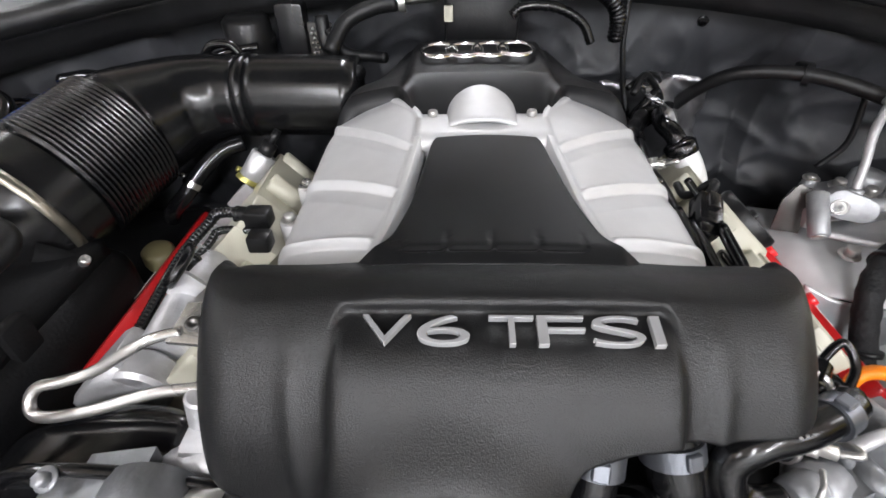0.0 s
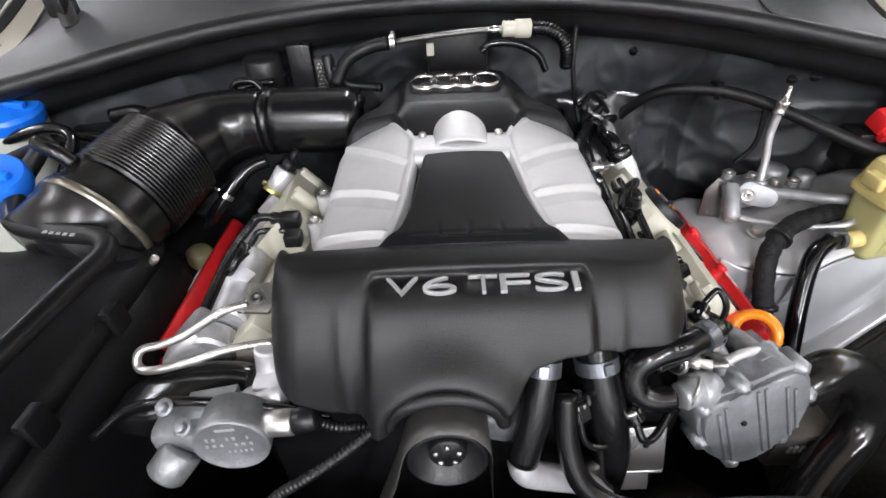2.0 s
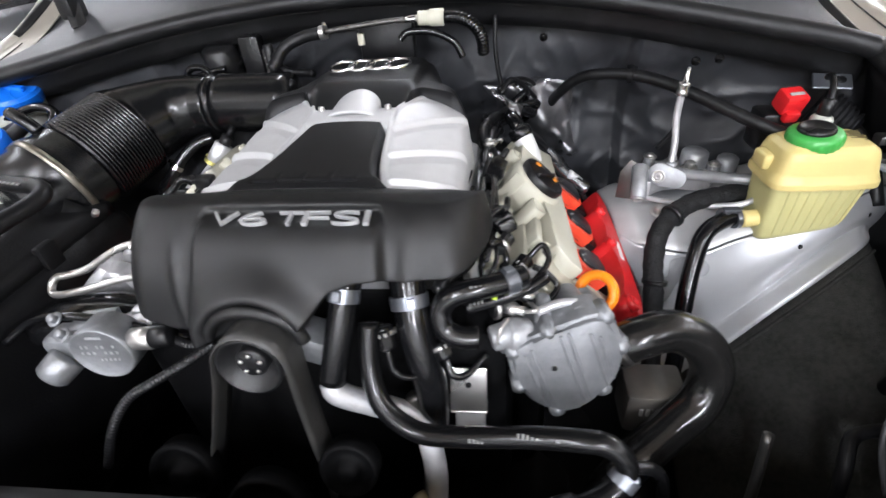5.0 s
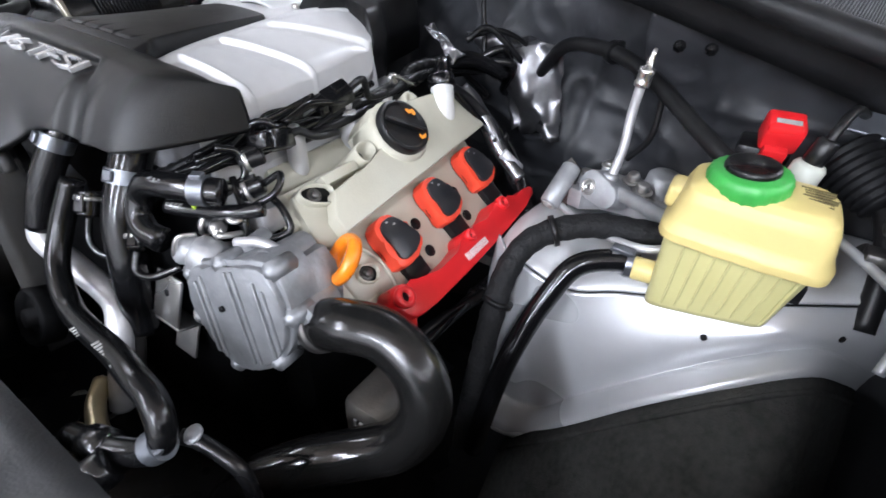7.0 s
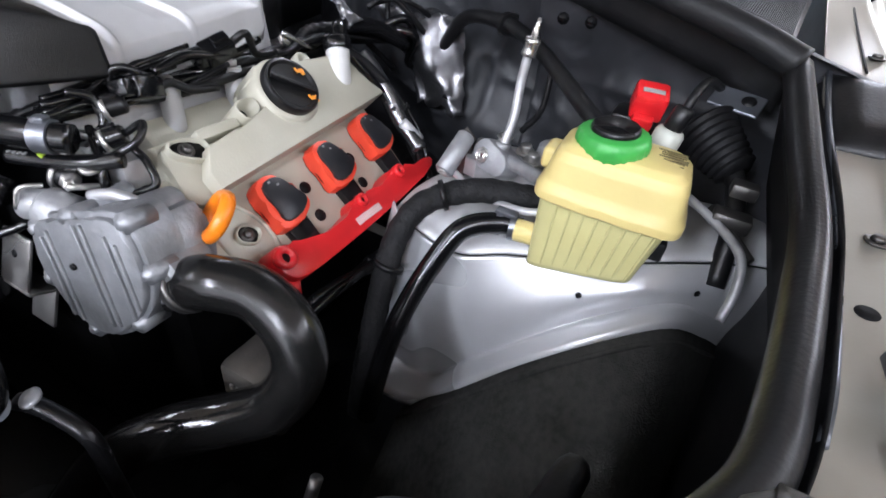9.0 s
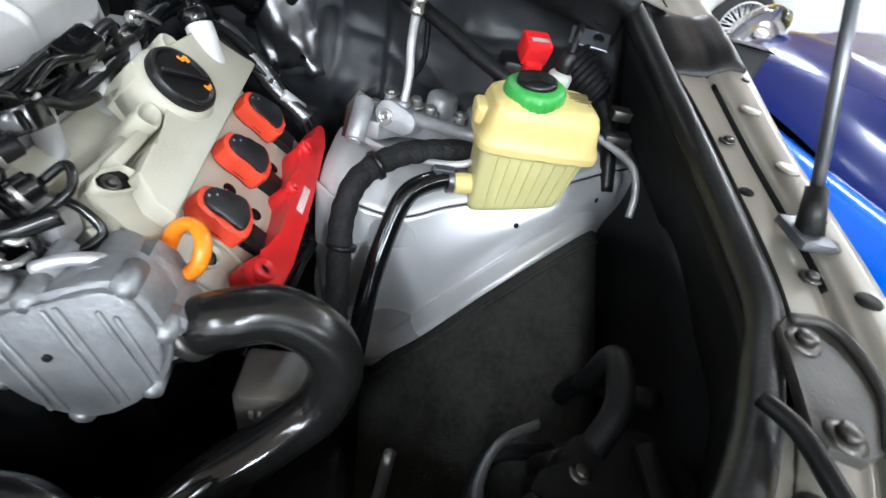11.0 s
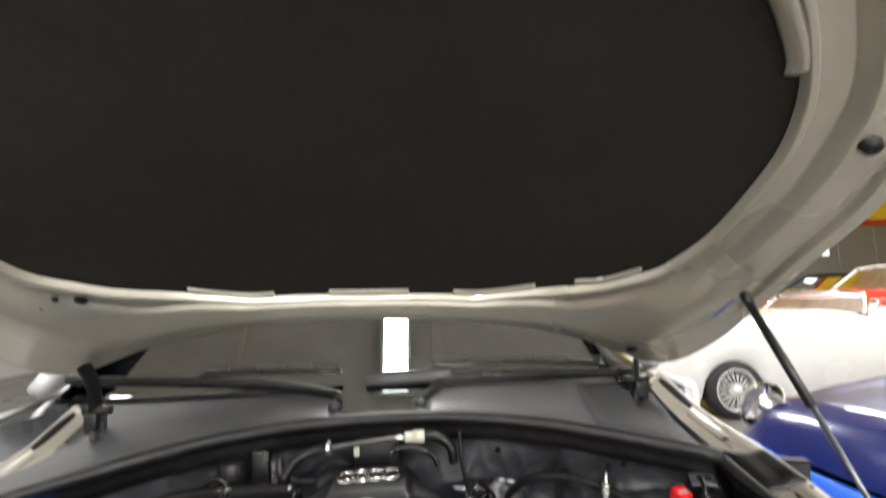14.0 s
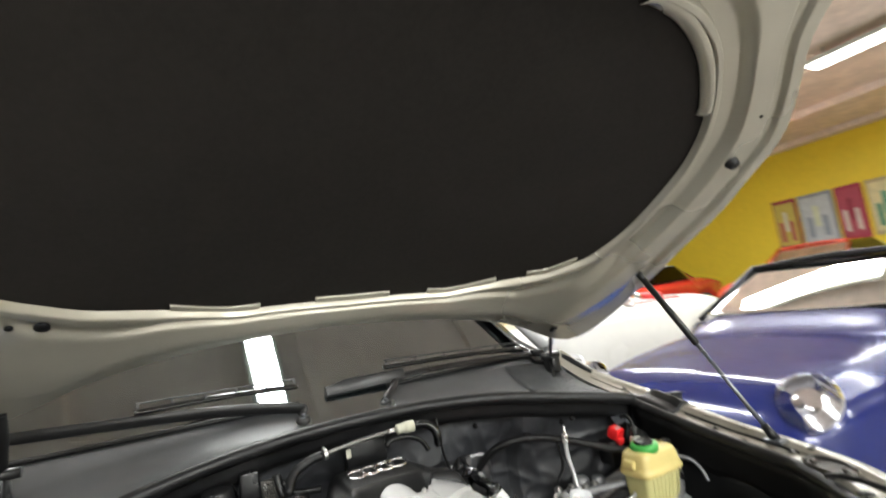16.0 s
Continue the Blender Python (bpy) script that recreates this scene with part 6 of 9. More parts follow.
def harness():
    """The tangle of looms between the housing and the head cover."""
    rnd = random.Random(7)
    base = [(0.150, 0.215, 0.842), (0.184, 0.272, 0.862), (0.193, 0.347, 0.863), (0.196, 0.437, 0.865), (0.196, 0.517, 0.863), (0.194, 0.577, 0.871), (0.219, 0.655, 0.870), (0.268, 0.732, 0.859)]
    for k in range(9):
        pts = []
        for i, p in enumerate(base):
            w = 0.011 if 0 < i < 7 else 0.006
            pts.append(V(*p) + V(rnd.uniform(-w, w), rnd.uniform(-w, w), rnd.uniform(-w * 1.1, w * 0.7)))
        r = (0.0085, 0.0065, 0.0045, 0.007, 0.004, 0.0035, 0.0055, 0.003, 0.003)[k]
        corr = (lambda t: 1 + 0.10 * math.sin(t * 1600)) if k in (0, 3) else None
        ob = thing("wiring_loom", pts[0], "black taped wiring loom beside the supercharger housing", "cable", "wiring looms")
        part("loom", tube(bmesh.new(), pts, r, 10, 24 if corr else 6, corr), M_GLOSS if k % 2 else M_BLACK, ob)
    # connectors with their short leads
    for x, y, z, a in ((0.218, 0.305, 0.872, 20), (0.208, 0.405, 0.888, -10)):
        ob = thing("plug_connector", (x, y, z - 0.015), "small black electrical plug on the loom", "connector", "plug connectors")
        m = pose(x, y, z, rnd.uniform(-25, 25), rnd.uniform(-30, 30), a)
        bm = bmesh.new()
        box(bm, (0, 0, 0), (0.024, 0.034, 0.02), m, 0.003)
        box(bm, (0, 0.006, 0.012), (0.012, 0.018, 0.006), m, 0.002)
        box(bm, (0, -0.022, 0), (0.018, 0.014, 0.015), m, 0.002)
        part("shell", bm, M_GLOSS, ob)
        bm = bmesh.new()
        tube(bm, [m @ V(0, 0.015, 0), m @ V(0.004, 0.035, 0.006), V(x + 0.004, y + 0.05, z - 0.012), V(x + 0.006, y + 0.08, z - 0.016)], 0.0045, 8, 5)
        part("lead", bm, M_BLACK, ob)
    # loops standing up from the loom
    for pts in ([(0.203, 0.285, 0.868), (0.204, 0.288, 0.888), (0.212, 0.297, 0.892), (0.218, 0.304, 0.886), (0.219, 0.308, 0.866)],
                [(0.204, 0.246, 0.880), (0.214, 0.262, 0.872), (0.222, 0.258, 0.850), (0.214, 0.238, 0.842)],
                [(0.215, 0.25, 0.85), (0.245, 0.235, 0.83), (0.25, 0.225, 0.80), (0.235, 0.215, 0.785)],
                [(0.252, 0.262, 0.838), (0.268, 0.262, 0.828), (0.280, 0.256, 0.812), (0.262, 0.236, 0.806), (0.236, 0.234, 0.816)]):
        ob = thing("cable_loop", pts[0], "thin glossy black cable loop over the fuel pump", "cable", "cable loops")
        part("cable", tube(bmesh.new(), pts, 0.0038, 10, 8), M_GLOSS, ob)
    # thin leads woven through the loom
    for k in range(12):
        y = rnd.uniform(0.20, 0.38)
        x = 0.186 + 0.07 * (y - 0.2) + rnd.uniform(-0.02, 0.020)
        z = 0.854 + 0.10 * (y - 0.2) + rnd.uniform(-0.012, 0.016)
        pts = [V(x, y, z)]
        for j in range(4):
            pts.append(pts[-1] + V(rnd.uniform(-0.006, 0.010), rnd.uniform(0.025, 0.05), rnd.uniform(-0.005, 0.009)))
        ob = thing("thin_lead", pts[0], "thin glossy black lead woven through the loom", "cable", "thin leads")
        part("lead", tube(bmesh.new(), pts, rnd.uniform(0.0022, 0.0042), 8, 6), M_GLOSS, ob)
    # bare metal unions among the cables
    for x, y, z, a in ((0.205, 0.245, 0.838, 30), (0.228, 0.215, 0.815, 60), (0.198, 0.52, 0.878, 35), (0.222, 0.225, 0.835, 75)):
        ob = thing("pipe_union", (x, y, z - 0.01), "small bare metal pipe union among the cables", "fitting", "pipe unions")
        m = pose(x, y, z, rnd.uniform(50, 110), 0, a)
        bm = bmesh.new()
        lathe(bm, [(0.005, -0.014), (0.005, -0.006), (0.0085, -0.005), (0.0085, 0.004), (0.0055, 0.005), (0.0055, 0.015), (0.003, 0.016)], m, 6)
        part("union", bm, M_STEEL, ob)
        bm = bmesh.new()
        tube(bm, [m @ V(0, 0, 0.014), m @ V(0.004, 0.002, 0.028), V(x + 0.015, y + 0.03, z - 0.012)], 0.0028, 8, 5)
        part("pipe", bm, M_STEEL, ob)
    # rear cluster
    for k in range(5):
        a = V(0.185 + rnd.uniform(0, 0.05), 0.65 + rnd.uniform(0, 0.05), 0.895 + rnd.uniform(-0.03, 0.02))
        pts = [a, a + V(rnd.uniform(-0.03, 0.05), 0.03, rnd.uniform(-0.02, 0.03)), a + V(rnd.uniform(-0.02, 0.08), 0.07, rnd.uniform(-0.06, 0.0)), a + V(rnd.uniform(0.0, 0.1), 0.11, rnd.uniform(-0.1, -0.03))]
        ob = thing("rear_cable", pts[0], "black cable bundled at the rear of the engine", "cable", "rear cables")
        part("cable", tube(bmesh.new(), pts, rnd.uniform(0.004, 0.009), 10, 6), M_BLACK if k % 3 else M_GLOSS, ob)


harness()


# ---- front right: pump, brackets, hoses ----
def fuel_pump():
    ob = thing("vacuum_pump", (0.285, 0.21, 0.69), "grey cast aluminium pump with a ribbed oval cover", "pump")
    m = axes((0.287, 0.186, 0.756), (0.925, 0.187, 0.30), (-0.46, 0.08, 0.88))
    pts = [(-0.058, 0.018), (-0.054, 0.050), (-0.034, 0.062), (0.0, 0.056), (0.030, 0.062), (0.055, 0.058), (0.064, 0.040), (0.066, 0.010), (0.060, -0.014), (0.046, -0.032), (0.020, -0.052), (-0.010, -0.060), (-0.036, -0.046), (-0.054, -0.018)]
    bm = bmesh.new()
    prism(bm, rounded(pts, 1), -0.035, 0.004, m, 0.003)
    part("rim", bm, M_GREYCAST, ob)
    bm = bmesh.new()
    prism(bm, rounded([(x * 0.92, y * 0.92) for x, y in pts], 1), 0.002, 0.010, m, 0.003)
    part("cover_plate", bm, M_GREYCAST, ob)
    for x, h in ((-0.036, 0.075), (-0.028, 0.085), (0.006, 0.095), (0.014, 0.095), (0.036, 0.075), (0.044, 0.06)):
        bm = bmesh.new()
        box(bm, (x, 0.0 + 0.004, 0.0105), (0.004, h, 0.004), m, 0.0015)
        part("rib", bm, M_GREYCAST, ob)
    bm = bmesh.new()
    prism(bm, [(x * 0.95 + 0.004, y * 0.86 - 0.004) for x, y in pts], -0.066, -0.03, m, 0.005)
    cyl(bm, m @ V(0.050, -0.006, -0.055), m @ V(0.052, -0.006, -0.004), 0.024, n=24, bev=0.004)
    cyl(bm, m @ V(0.030, 0.044, -0.07), m @ V(0.034, 0.046, -0.010), 0.016, n=20, bev=0.003)
    box(bm, (-0.045, 0.045, -0.03), (0.036, 0.03, 0.03), m, 0.006)
    cyl(bm, m @ V(0.01, 0.02, -0.06), m @ V(0.045, 0.032, -0.02), 0.017, n=20, bev=0.003)
    part("body", bm, M_GREYCAST, ob)
    for x, y in ((-0.046, 0.046), (-0.004, 0.055), (0.056, 0.05), (0.062, 0.006), (0.03, -0.042), (-0.026, -0.05), (-0.055, 0.0)):
        bm = bmesh.new()
        lathe(bm, [(0.009, -0.02), (0.009, 0.006), (0.005, 0.007), (0.004, 0.010), (0, 0.010)], m @ Matrix.Translation((x, y, 0.0)), 14)
        part("screw_boss", bm, M_GREYCAST, ob)
    bm = bmesh.new()
    lathe(bm, [(0.003, 0.0105), (0.003, 0.0125), (0, 0.0125)], m @ Matrix.Translation((-0.012, 0.014, 0)), 10)
    part("hole", bm, M_DEEP, ob)
    # neck towards the cylinder head
    ob = thing("pump_flange", (0.30, 0.25, 0.77), "raw aluminium pump flange bolted to the cylinder head", "flange")
    bm = bmesh.new()
    cyl(bm, (0.285, 0.215, 0.754), (0.288, 0.262, 0.756), 0.032, 0.030, n=26, bev=0.004)
    part("flange", bm, M_GREYCAST, ob)
    for a in range(5):
        t = a * 1.25 + 0.3
        bm = bmesh.new()
        cyl(bm, (0.285 + 0.038 * math.cos(t), 0.222, 0.752 + 0.034 * math.sin(t)), (0.287 + 0.038 * math.cos(t), 0.255, 0.754 + 0.034 * math.sin(t)), 0.008, n=12, bev=0.002)
        part("bolt_boss", bm, M_GREYCAST, ob)
    for k, (p, q, r) in enumerate((((0.300, 0.205, 0.795), (0.318, 0.240, 0.803), 0.010), ((0.322, 0.205, 0.775), (0.330, 0.245, 0.775), 0.009), ((0.262, 0.205, 0.800), (0.262, 0.245, 0.808), 0.011), ((0.330, 0.215, 0.745), (0.336, 0.245, 0.742), 0.012))):
        bm = bmesh.new()
        cyl(bm, p, q, r, r * 0.85, n=16, bev=0.002)
        part("casting_lug", bm, M_GREYCAST, ob)
    bm = bmesh.new()
    tube(bm, [(0.255, 0.214, 0.812), (0.28, 0.222, 0.818), (0.305, 0.228, 0.812), (0.325, 0.232, 0.79)], 0.005, 10, 6)
    part("casting_rib", bm, M_ALU, ob)
    bm = bmesh.new()
    box(bm, (0.245, 0.258, 0.815), (0.026, 0.028, 0.03), pose(0, 0, 0, 0, 0, 0), 0.004)
    part("valve", bm, M_ALU, ob)


fuel_pump()


def tab_bracket():
    ob = thing("engine_bracket", (0.178, 0.18, 0.70), "zinc plated steel bracket with a round hole", "bracket")
    m = facing((0.179, 0.171, 0.733), (0.0, -0.93, 0.36))
    bm = bmesh.new()
    box(bm, (0, 0, 0), (0.042, 0.054, 0.004), m, 0.0018)
    part("plate", bm, M_STEEL, ob)
    for name, c, size, q in (("upper_flange", (0, 0.034, -0.010), (0.030, 0.030, 0.004), pose(0, 0, 0, -45, 0, 0)), ("fold", (0.0, -0.030, -0.014), (0.042, 0.004, 0.028), pose(0, 0, 0)), ("foot", (0.0, -0.052, -0.026), (0.036, 0.045, 0.004), pose(0, 0, 0))):
        part(name, box(bmesh.new(), c, size, m @ q, 0.0016), M_STEEL, ob)
    bm = bmesh.new()
    cyl(bm, m @ V(0, 0.006, -0.0022), m @ V(0, 0.006, 0.0024), 0.0038, n=14)
    part("hole", bm, M_DEEP, ob)
    bm = bmesh.new()
    bolt(bm, m @ V(0, 0.046, -0.018), m.to_3x3() @ V(0, 0.7, 0.7), 0.008, 0.008)
    part("bolt", bm, M_STEEL, ob)


tab_bracket()

ob = hose("charge_hose", [(0.322, 0.225, 0.735), (0.345, 0.222, 0.752), (0.375, 0.226, 0.766), (0.412, 0.238, 0.764), (0.448, 0.238, 0.742), (0.463, 0.228, 0.708), (0.450, 0.210, 0.672), (0.415, 0.188, 0.650), (0.37, 0.155, 0.632), (0.33, 0.12, 0.60), (0.31, 0.08, 0.55)], 0.0245, M_CHARGE, "thick satin black S shaped charge air hose", n=24)
bm = bmesh.new()
clamp_ring(bm, (0.350, 0.222, 0.756), (0.8, 0.1, 0.55), 0.025, 0.010, False)
part("clamp", bm, M_DARKSTEEL, ob)


def lower_block():
    ob = thing("mount_block", (0.385, 0.225, 0.60), "grey cast aluminium block seen inside the hose bend", "engine mount")
    bm = bmesh.new()
    box(bm, (0.408, 0.245, 0.635), (0.075, 0.06, 0.07), pose(0, 0, 0, 0, 0, 0), 0.008)
    part("block", bm, M_BRACKET, ob)
    bm = bmesh.new()
    for k in range(5):
        box(bm, (0.389 + 0.008 * k, 0.2135, 0.645), (0.004, 0.002, 0.012), None, 0)
    part("print", bm, M_MARK, ob)


lower_block()


def clamped(ob, p, d, r):
    bm = bmesh.new()
    m = facing(p, d)
    lathe(bm, [(r, -0.007), (r + 0.0015, -0.007), (r + 0.0015, 0.007), (r, 0.007)], m, 24)
    box(bm, (0, r + 0.002, 0), (0.010, 0.005, 0.011), m, 0.001, 1)
    part("clamp", bm, M_CLAMP, ob, "spring steel hose clamp")


ob = hose("coolant_hose", [(0.068, 0.195, 0.895), (0.060, 0.172, 0.868), (0.052, 0.150, 0.83), (0.042, 0.134, 0.785)], 0.0145, M_RUBBER, "black rubber coolant hose under the engine cover", n=18)
clamped(ob, (0.060, 0.172, 0.870), (0.1, 0.55, 0.8), 0.0147)
ob = hose("coolant_hose", [(0.114, 0.218, 0.868), (0.119, 0.200, 0.842), (0.128, 0.176, 0.800), (0.138, 0.162, 0.745), (0.135, 0.155, 0.68)], 0.0195, M_RUBBER, "black rubber coolant hose with a steel clamp", n=18)
clamped(ob, (0.119, 0.1985, 0.840), (-0.15, 0.5, 0.85), 0.0195)
hose("coolant_pipe", [(0.040, 0.134, 0.785), (0.046, 0.130, 0.770), (0.075, 0.136, 0.748), (0.104, 0.142, 0.728), (0.122, 0.142, 0.712), (0.136, 0.130, 0.69), (0.142, 0.115, 0.65), (0.14, 0.10, 0.60)], 0.0130, M_ALU, "bent bare aluminium coolant pipe", "pipe")
hose("coolant_pipe", [(0.118, 0.155, 0.74), (0.13, 0.15, 0.71), (0.135, 0.14, 0.66), (0.13, 0.12, 0.60)], 0.0090, M_DARKSTEEL, "bent steel pipe behind the radiator hose", "pipe")
ob = hose("radiator_hose", [(0.082, 0.165, 0.84), (0.083, 0.140, 0.80), (0.096, 0.118, 0.768), (0.130, 0.104, 0.748), (0.175, 0.097, 0.752), (0.244, 0.092, 0.764), (0.290, 0.086, 0.771), (0.312, 0.084, 0.769), (0.327, 0.079, 0.757), (0.330, 0.072, 0.741), (0.316, 0.062, 0.728), (0.285, 0.05, 0.72), (0.24, 0.04, 0.71)], 0.0110, M_HOSE, "black radiator hose with printed marks along the front", n=18)
bm = bmesh.new()
for k in range(8):
    box(bm, (0.232 + 0.0042 * k, 0.0862, 0.7732), (0.0022, 0.006, 0.0006), pose(0, 0, 0, 0, 0, 0), 0)
part("print", bm, M_MARK, ob)
bm = bmesh.new()
for k in range(3):
    box(bm, (0.268 + 0.005 * k, 0.0830, 0.7752), (0.004, 0.006, 0.0006), None, 0)
part("print", bm, M_MARK, ob)
bm = bmesh.new()
for k in range(4):
    box(bm, (0.186 + 0.004 * k, 0.0862, 0.7620), (0.002, 0.004, 0.0006), None, 0)
part("print", bm, M_MARK, ob)
bm = bmesh.new()
clamp_ring(bm, (0.328, 0.070, 0.738), (-0.6, -0.5, -0.55), 0.0118, 0.012, False)
box(bm, (0.337, 0.067, 0.744), (0.007, 0.008, 0.006), None, 0.0015, 1)
part("clamp", bm, M_CLAMP, ob, "grey steel clamp at the hose end")
bm = bmesh.new()
cyl(bm, (0.288, 0.051, 0.721), (0.262, 0.045, 0.715), 0.0145, n=18, bev=0.003)
part("collar", bm, M_GLOSS, ob)
ob = hose("bypass_hose", [(0.240, 0.222, 0.856), (0.224, 0.212, 0.857), (0.196, 0.200, 0.857), (0.168, 0.194, 0.852), (0.154, 0.190, 0.836), (0.156, 0.182, 0.817), (0.172, 0.178, 0.808), (0.192, 0.180, 0.806)], 0.0125, M_GLOSS, "glossy black U shaped bypass hose with a clamp", n=18)
clamped(ob, (0.224, 0.2115, 0.857), (0.85, 0.5, 0), 0.0128)
bm = bmesh.new()
for k in range(5):
    box(bm, (0.186 + 0.0048 * k, 0.1905 + 0.0018 * k, 0.8665), (0.0024, 0.005, 0.0006), None, 0)
part("print", bm, M_MARK, ob)
ob = hose("sensor_lead", [(0.178, 0.200, 0.829), (0.204, 0.211, 0.829), (0.24, 0.225, 0.833), (0.265, 0.243, 0.838)], 0.0075, M_GLOSS, "glossy black sensor lead with printed marks", "cable")
bm = bmesh.new()
box(bm, (0.209, 0.2095, 0.8355), (0.005, 0.004, 0.003), None, 0)
part("paint_mark", bm, M_LIME, ob, "yellow-green paint dot")
bm = bmesh.new()
for k in range(4):
    box(bm, (0.184 + 0.004 * k, 0.199 + 0.0016 * k, 0.8352), (0.002, 0.005, 0.001), None, 0)
part("print", bm, M_MARK, ob)


def hose_fitting():
    ob = thing("hose_fitting", (0.215, 0.195, 0.80), "bright aluminium hose union on the pump", "fitting")
    bm = bmesh.new()
    cyl(bm, (0.205, 0.187, 0.797), (0.230, 0.196, 0.80), 0.014, n=18, bev=0.002)
    cyl(bm, (0.22, 0.192, 0.798), (0.245, 0.202, 0.79), 0.019, n=18, bev=0.003)
    part("union", bm, M_ALU_DULL, ob)
    bm = bmesh.new()
    tube(bm, [(0.212, 0.176, 0.80), (0.216, 0.182, 0.818), (0.224, 0.196, 0.818)], 0.002, 8, 5)
    part("wire_clip", bm, M_STEEL, ob)


hose_fitting()


def side_loom():
    """Black looms that wrap the rear of the head and run on below the red duct."""
    m = bank_frame(1)
    rnd = random.Random(21)
    base = [(0.262, -0.035, 0.030), (0.300, 0.02, 0.020), (0.316, 0.08, 0.012), (0.318, 0.14, 0.0), (0.305, 0.195, -0.015), (0.24, 0.222, -0.03), (0.15, 0.228, -0.035), (0.06, 0.225, -0.045), (0.0, 0.23, -0.08)]
    for k in range(5):
        pts = [m @ (V(*p) + V(rnd.uniform(-0.011, 0.011), rnd.uniform(-0.008, 0.008), rnd.uniform(-0.008, 0.006))) for p in base]
        ob = thing("head_loom", pts[0], "black taped loom round the cylinder head", "cable", "head looms")
        r = (0.0075, 0.006, 0.0045, 0.0035, 0.003)[k]
        part("loom", tube(bmesh.new(), pts, r, 10, 8), M_GLOSS if k % 2 else M_BLACK, ob)
        for t in (2, 4, 6):
            bm = bmesh.new()
            clamp_ring(bm, pts[t], pts[t + 1] - pts[t - 1], r * 1.05, 0.007, False)
            part("tape", bm, M_SEAL, ob)
    ob = thing("loom_clip", m @ V(0.31, 0.10, 0.0), "bare aluminium clip holding the loom", "clip")
    bm = bmesh.new()
    cyl(bm, m @ V(0.300, 0.095, 0.016), m @ V(0.318, 0.130, 0.012), 0.008, n=16, bev=0.002)
    part("sleeve", bm, M_ALU, ob)
    ob = thing("tower_bracket", (0.47, 0.60, 0.765), "grey cast bracket plate with bolts on the strut tower", "bracket")
    bm = bmesh.new()
    prism(bm, rounded([(0.452, 0.565), (0.500, 0.600), (0.560, 0.585), (0.585, 0.62), (0.54, 0.665), (0.47, 0.655), (0.43, 0.615)], 1), 0.752, 0.778, pose(0, 0, 0), 0.004)
    part("plate", bm, M_ALU, ob)
    for x, y, h in ((0.455, 0.605, 0.012), (0.575, 0.615, 0.010), (0.475, 0.640, 0.016)):
        bm = bmesh.new()
        cyl(bm, (x, y, 0.776), (x, y, 0.778 + h), 0.011, 0.009, n=16, bev=0.002)
        part("boss", bm, M_ALU_DULL, ob)
        bm = bmesh.new()
        bolt(bm, (x, y, 0.777 + h), (0, 0, 1), 0.007, 0.006)
        part("bolt", bm, M_STEEL, ob)


side_loom()


def small_connectors():
    """Plugs, clips and unions crowded between the engine cover and the pump."""
    for p, q, r, mt in (((0.232, 0.245, 0.842), (0.246, 0.262, 0.850), 0.010, M_GLOSS), ((0.212, 0.262, 0.860), (0.226, 0.282, 0.866), 0.009, M_BLACK),
                        ((0.150, 0.178, 0.800), (0.158, 0.168, 0.786), 0.010, M_GLOSS), ((0.092, 0.172, 0.828), (0.098, 0.160, 0.806), 0.012, M_GLOSS),
                        ((0.205, 0.215, 0.815), (0.222, 0.222, 0.812), 0.011, M_BLACK)):
        ob = thing("plug_connector", p, "small black plug with a bright locking ring", "connector", "plug connectors")
        d = V(q[0] - p[0], q[1] - p[1], q[2] - p[2])
        bm = bmesh.new()
        cyl(bm, p, q, r, r * 0.9, n=16, bev=0.002)
        box(bm, (0, r, d.length * 0.5), (r * 0.9, 0.004, d.length * 0.7), facing(p, d), 0.001, 1)
        part("shell", bm, mt, ob)
        bm = bmesh.new()
        clamp_ring(bm, (V(*p) + d * 0.3), d, r * 1.03, 0.004, False)
        part("ring", bm, M_STEEL, ob, "bright steel locking ring")
    for pts, r in (([(0.246, 0.262, 0.850), (0.262, 0.27, 0.862), (0.268, 0.256, 0.85), (0.25, 0.235, 0.835), (0.235, 0.222, 0.822)], 0.0035),
                   ([(0.158, 0.168, 0.786), (0.165, 0.158, 0.77), (0.18, 0.165, 0.765), (0.20, 0.185, 0.775)], 0.004),
                   ([(0.098, 0.160, 0.806), (0.104, 0.150, 0.785), (0.12, 0.150, 0.775), (0.14, 0.16, 0.775), (0.15, 0.172, 0.79)], 0.0035)):
        hose("plug_lead", pts, r, M_GLOSS, "thin glossy black lead between the hoses", "cable", n=10)


small_connectors()


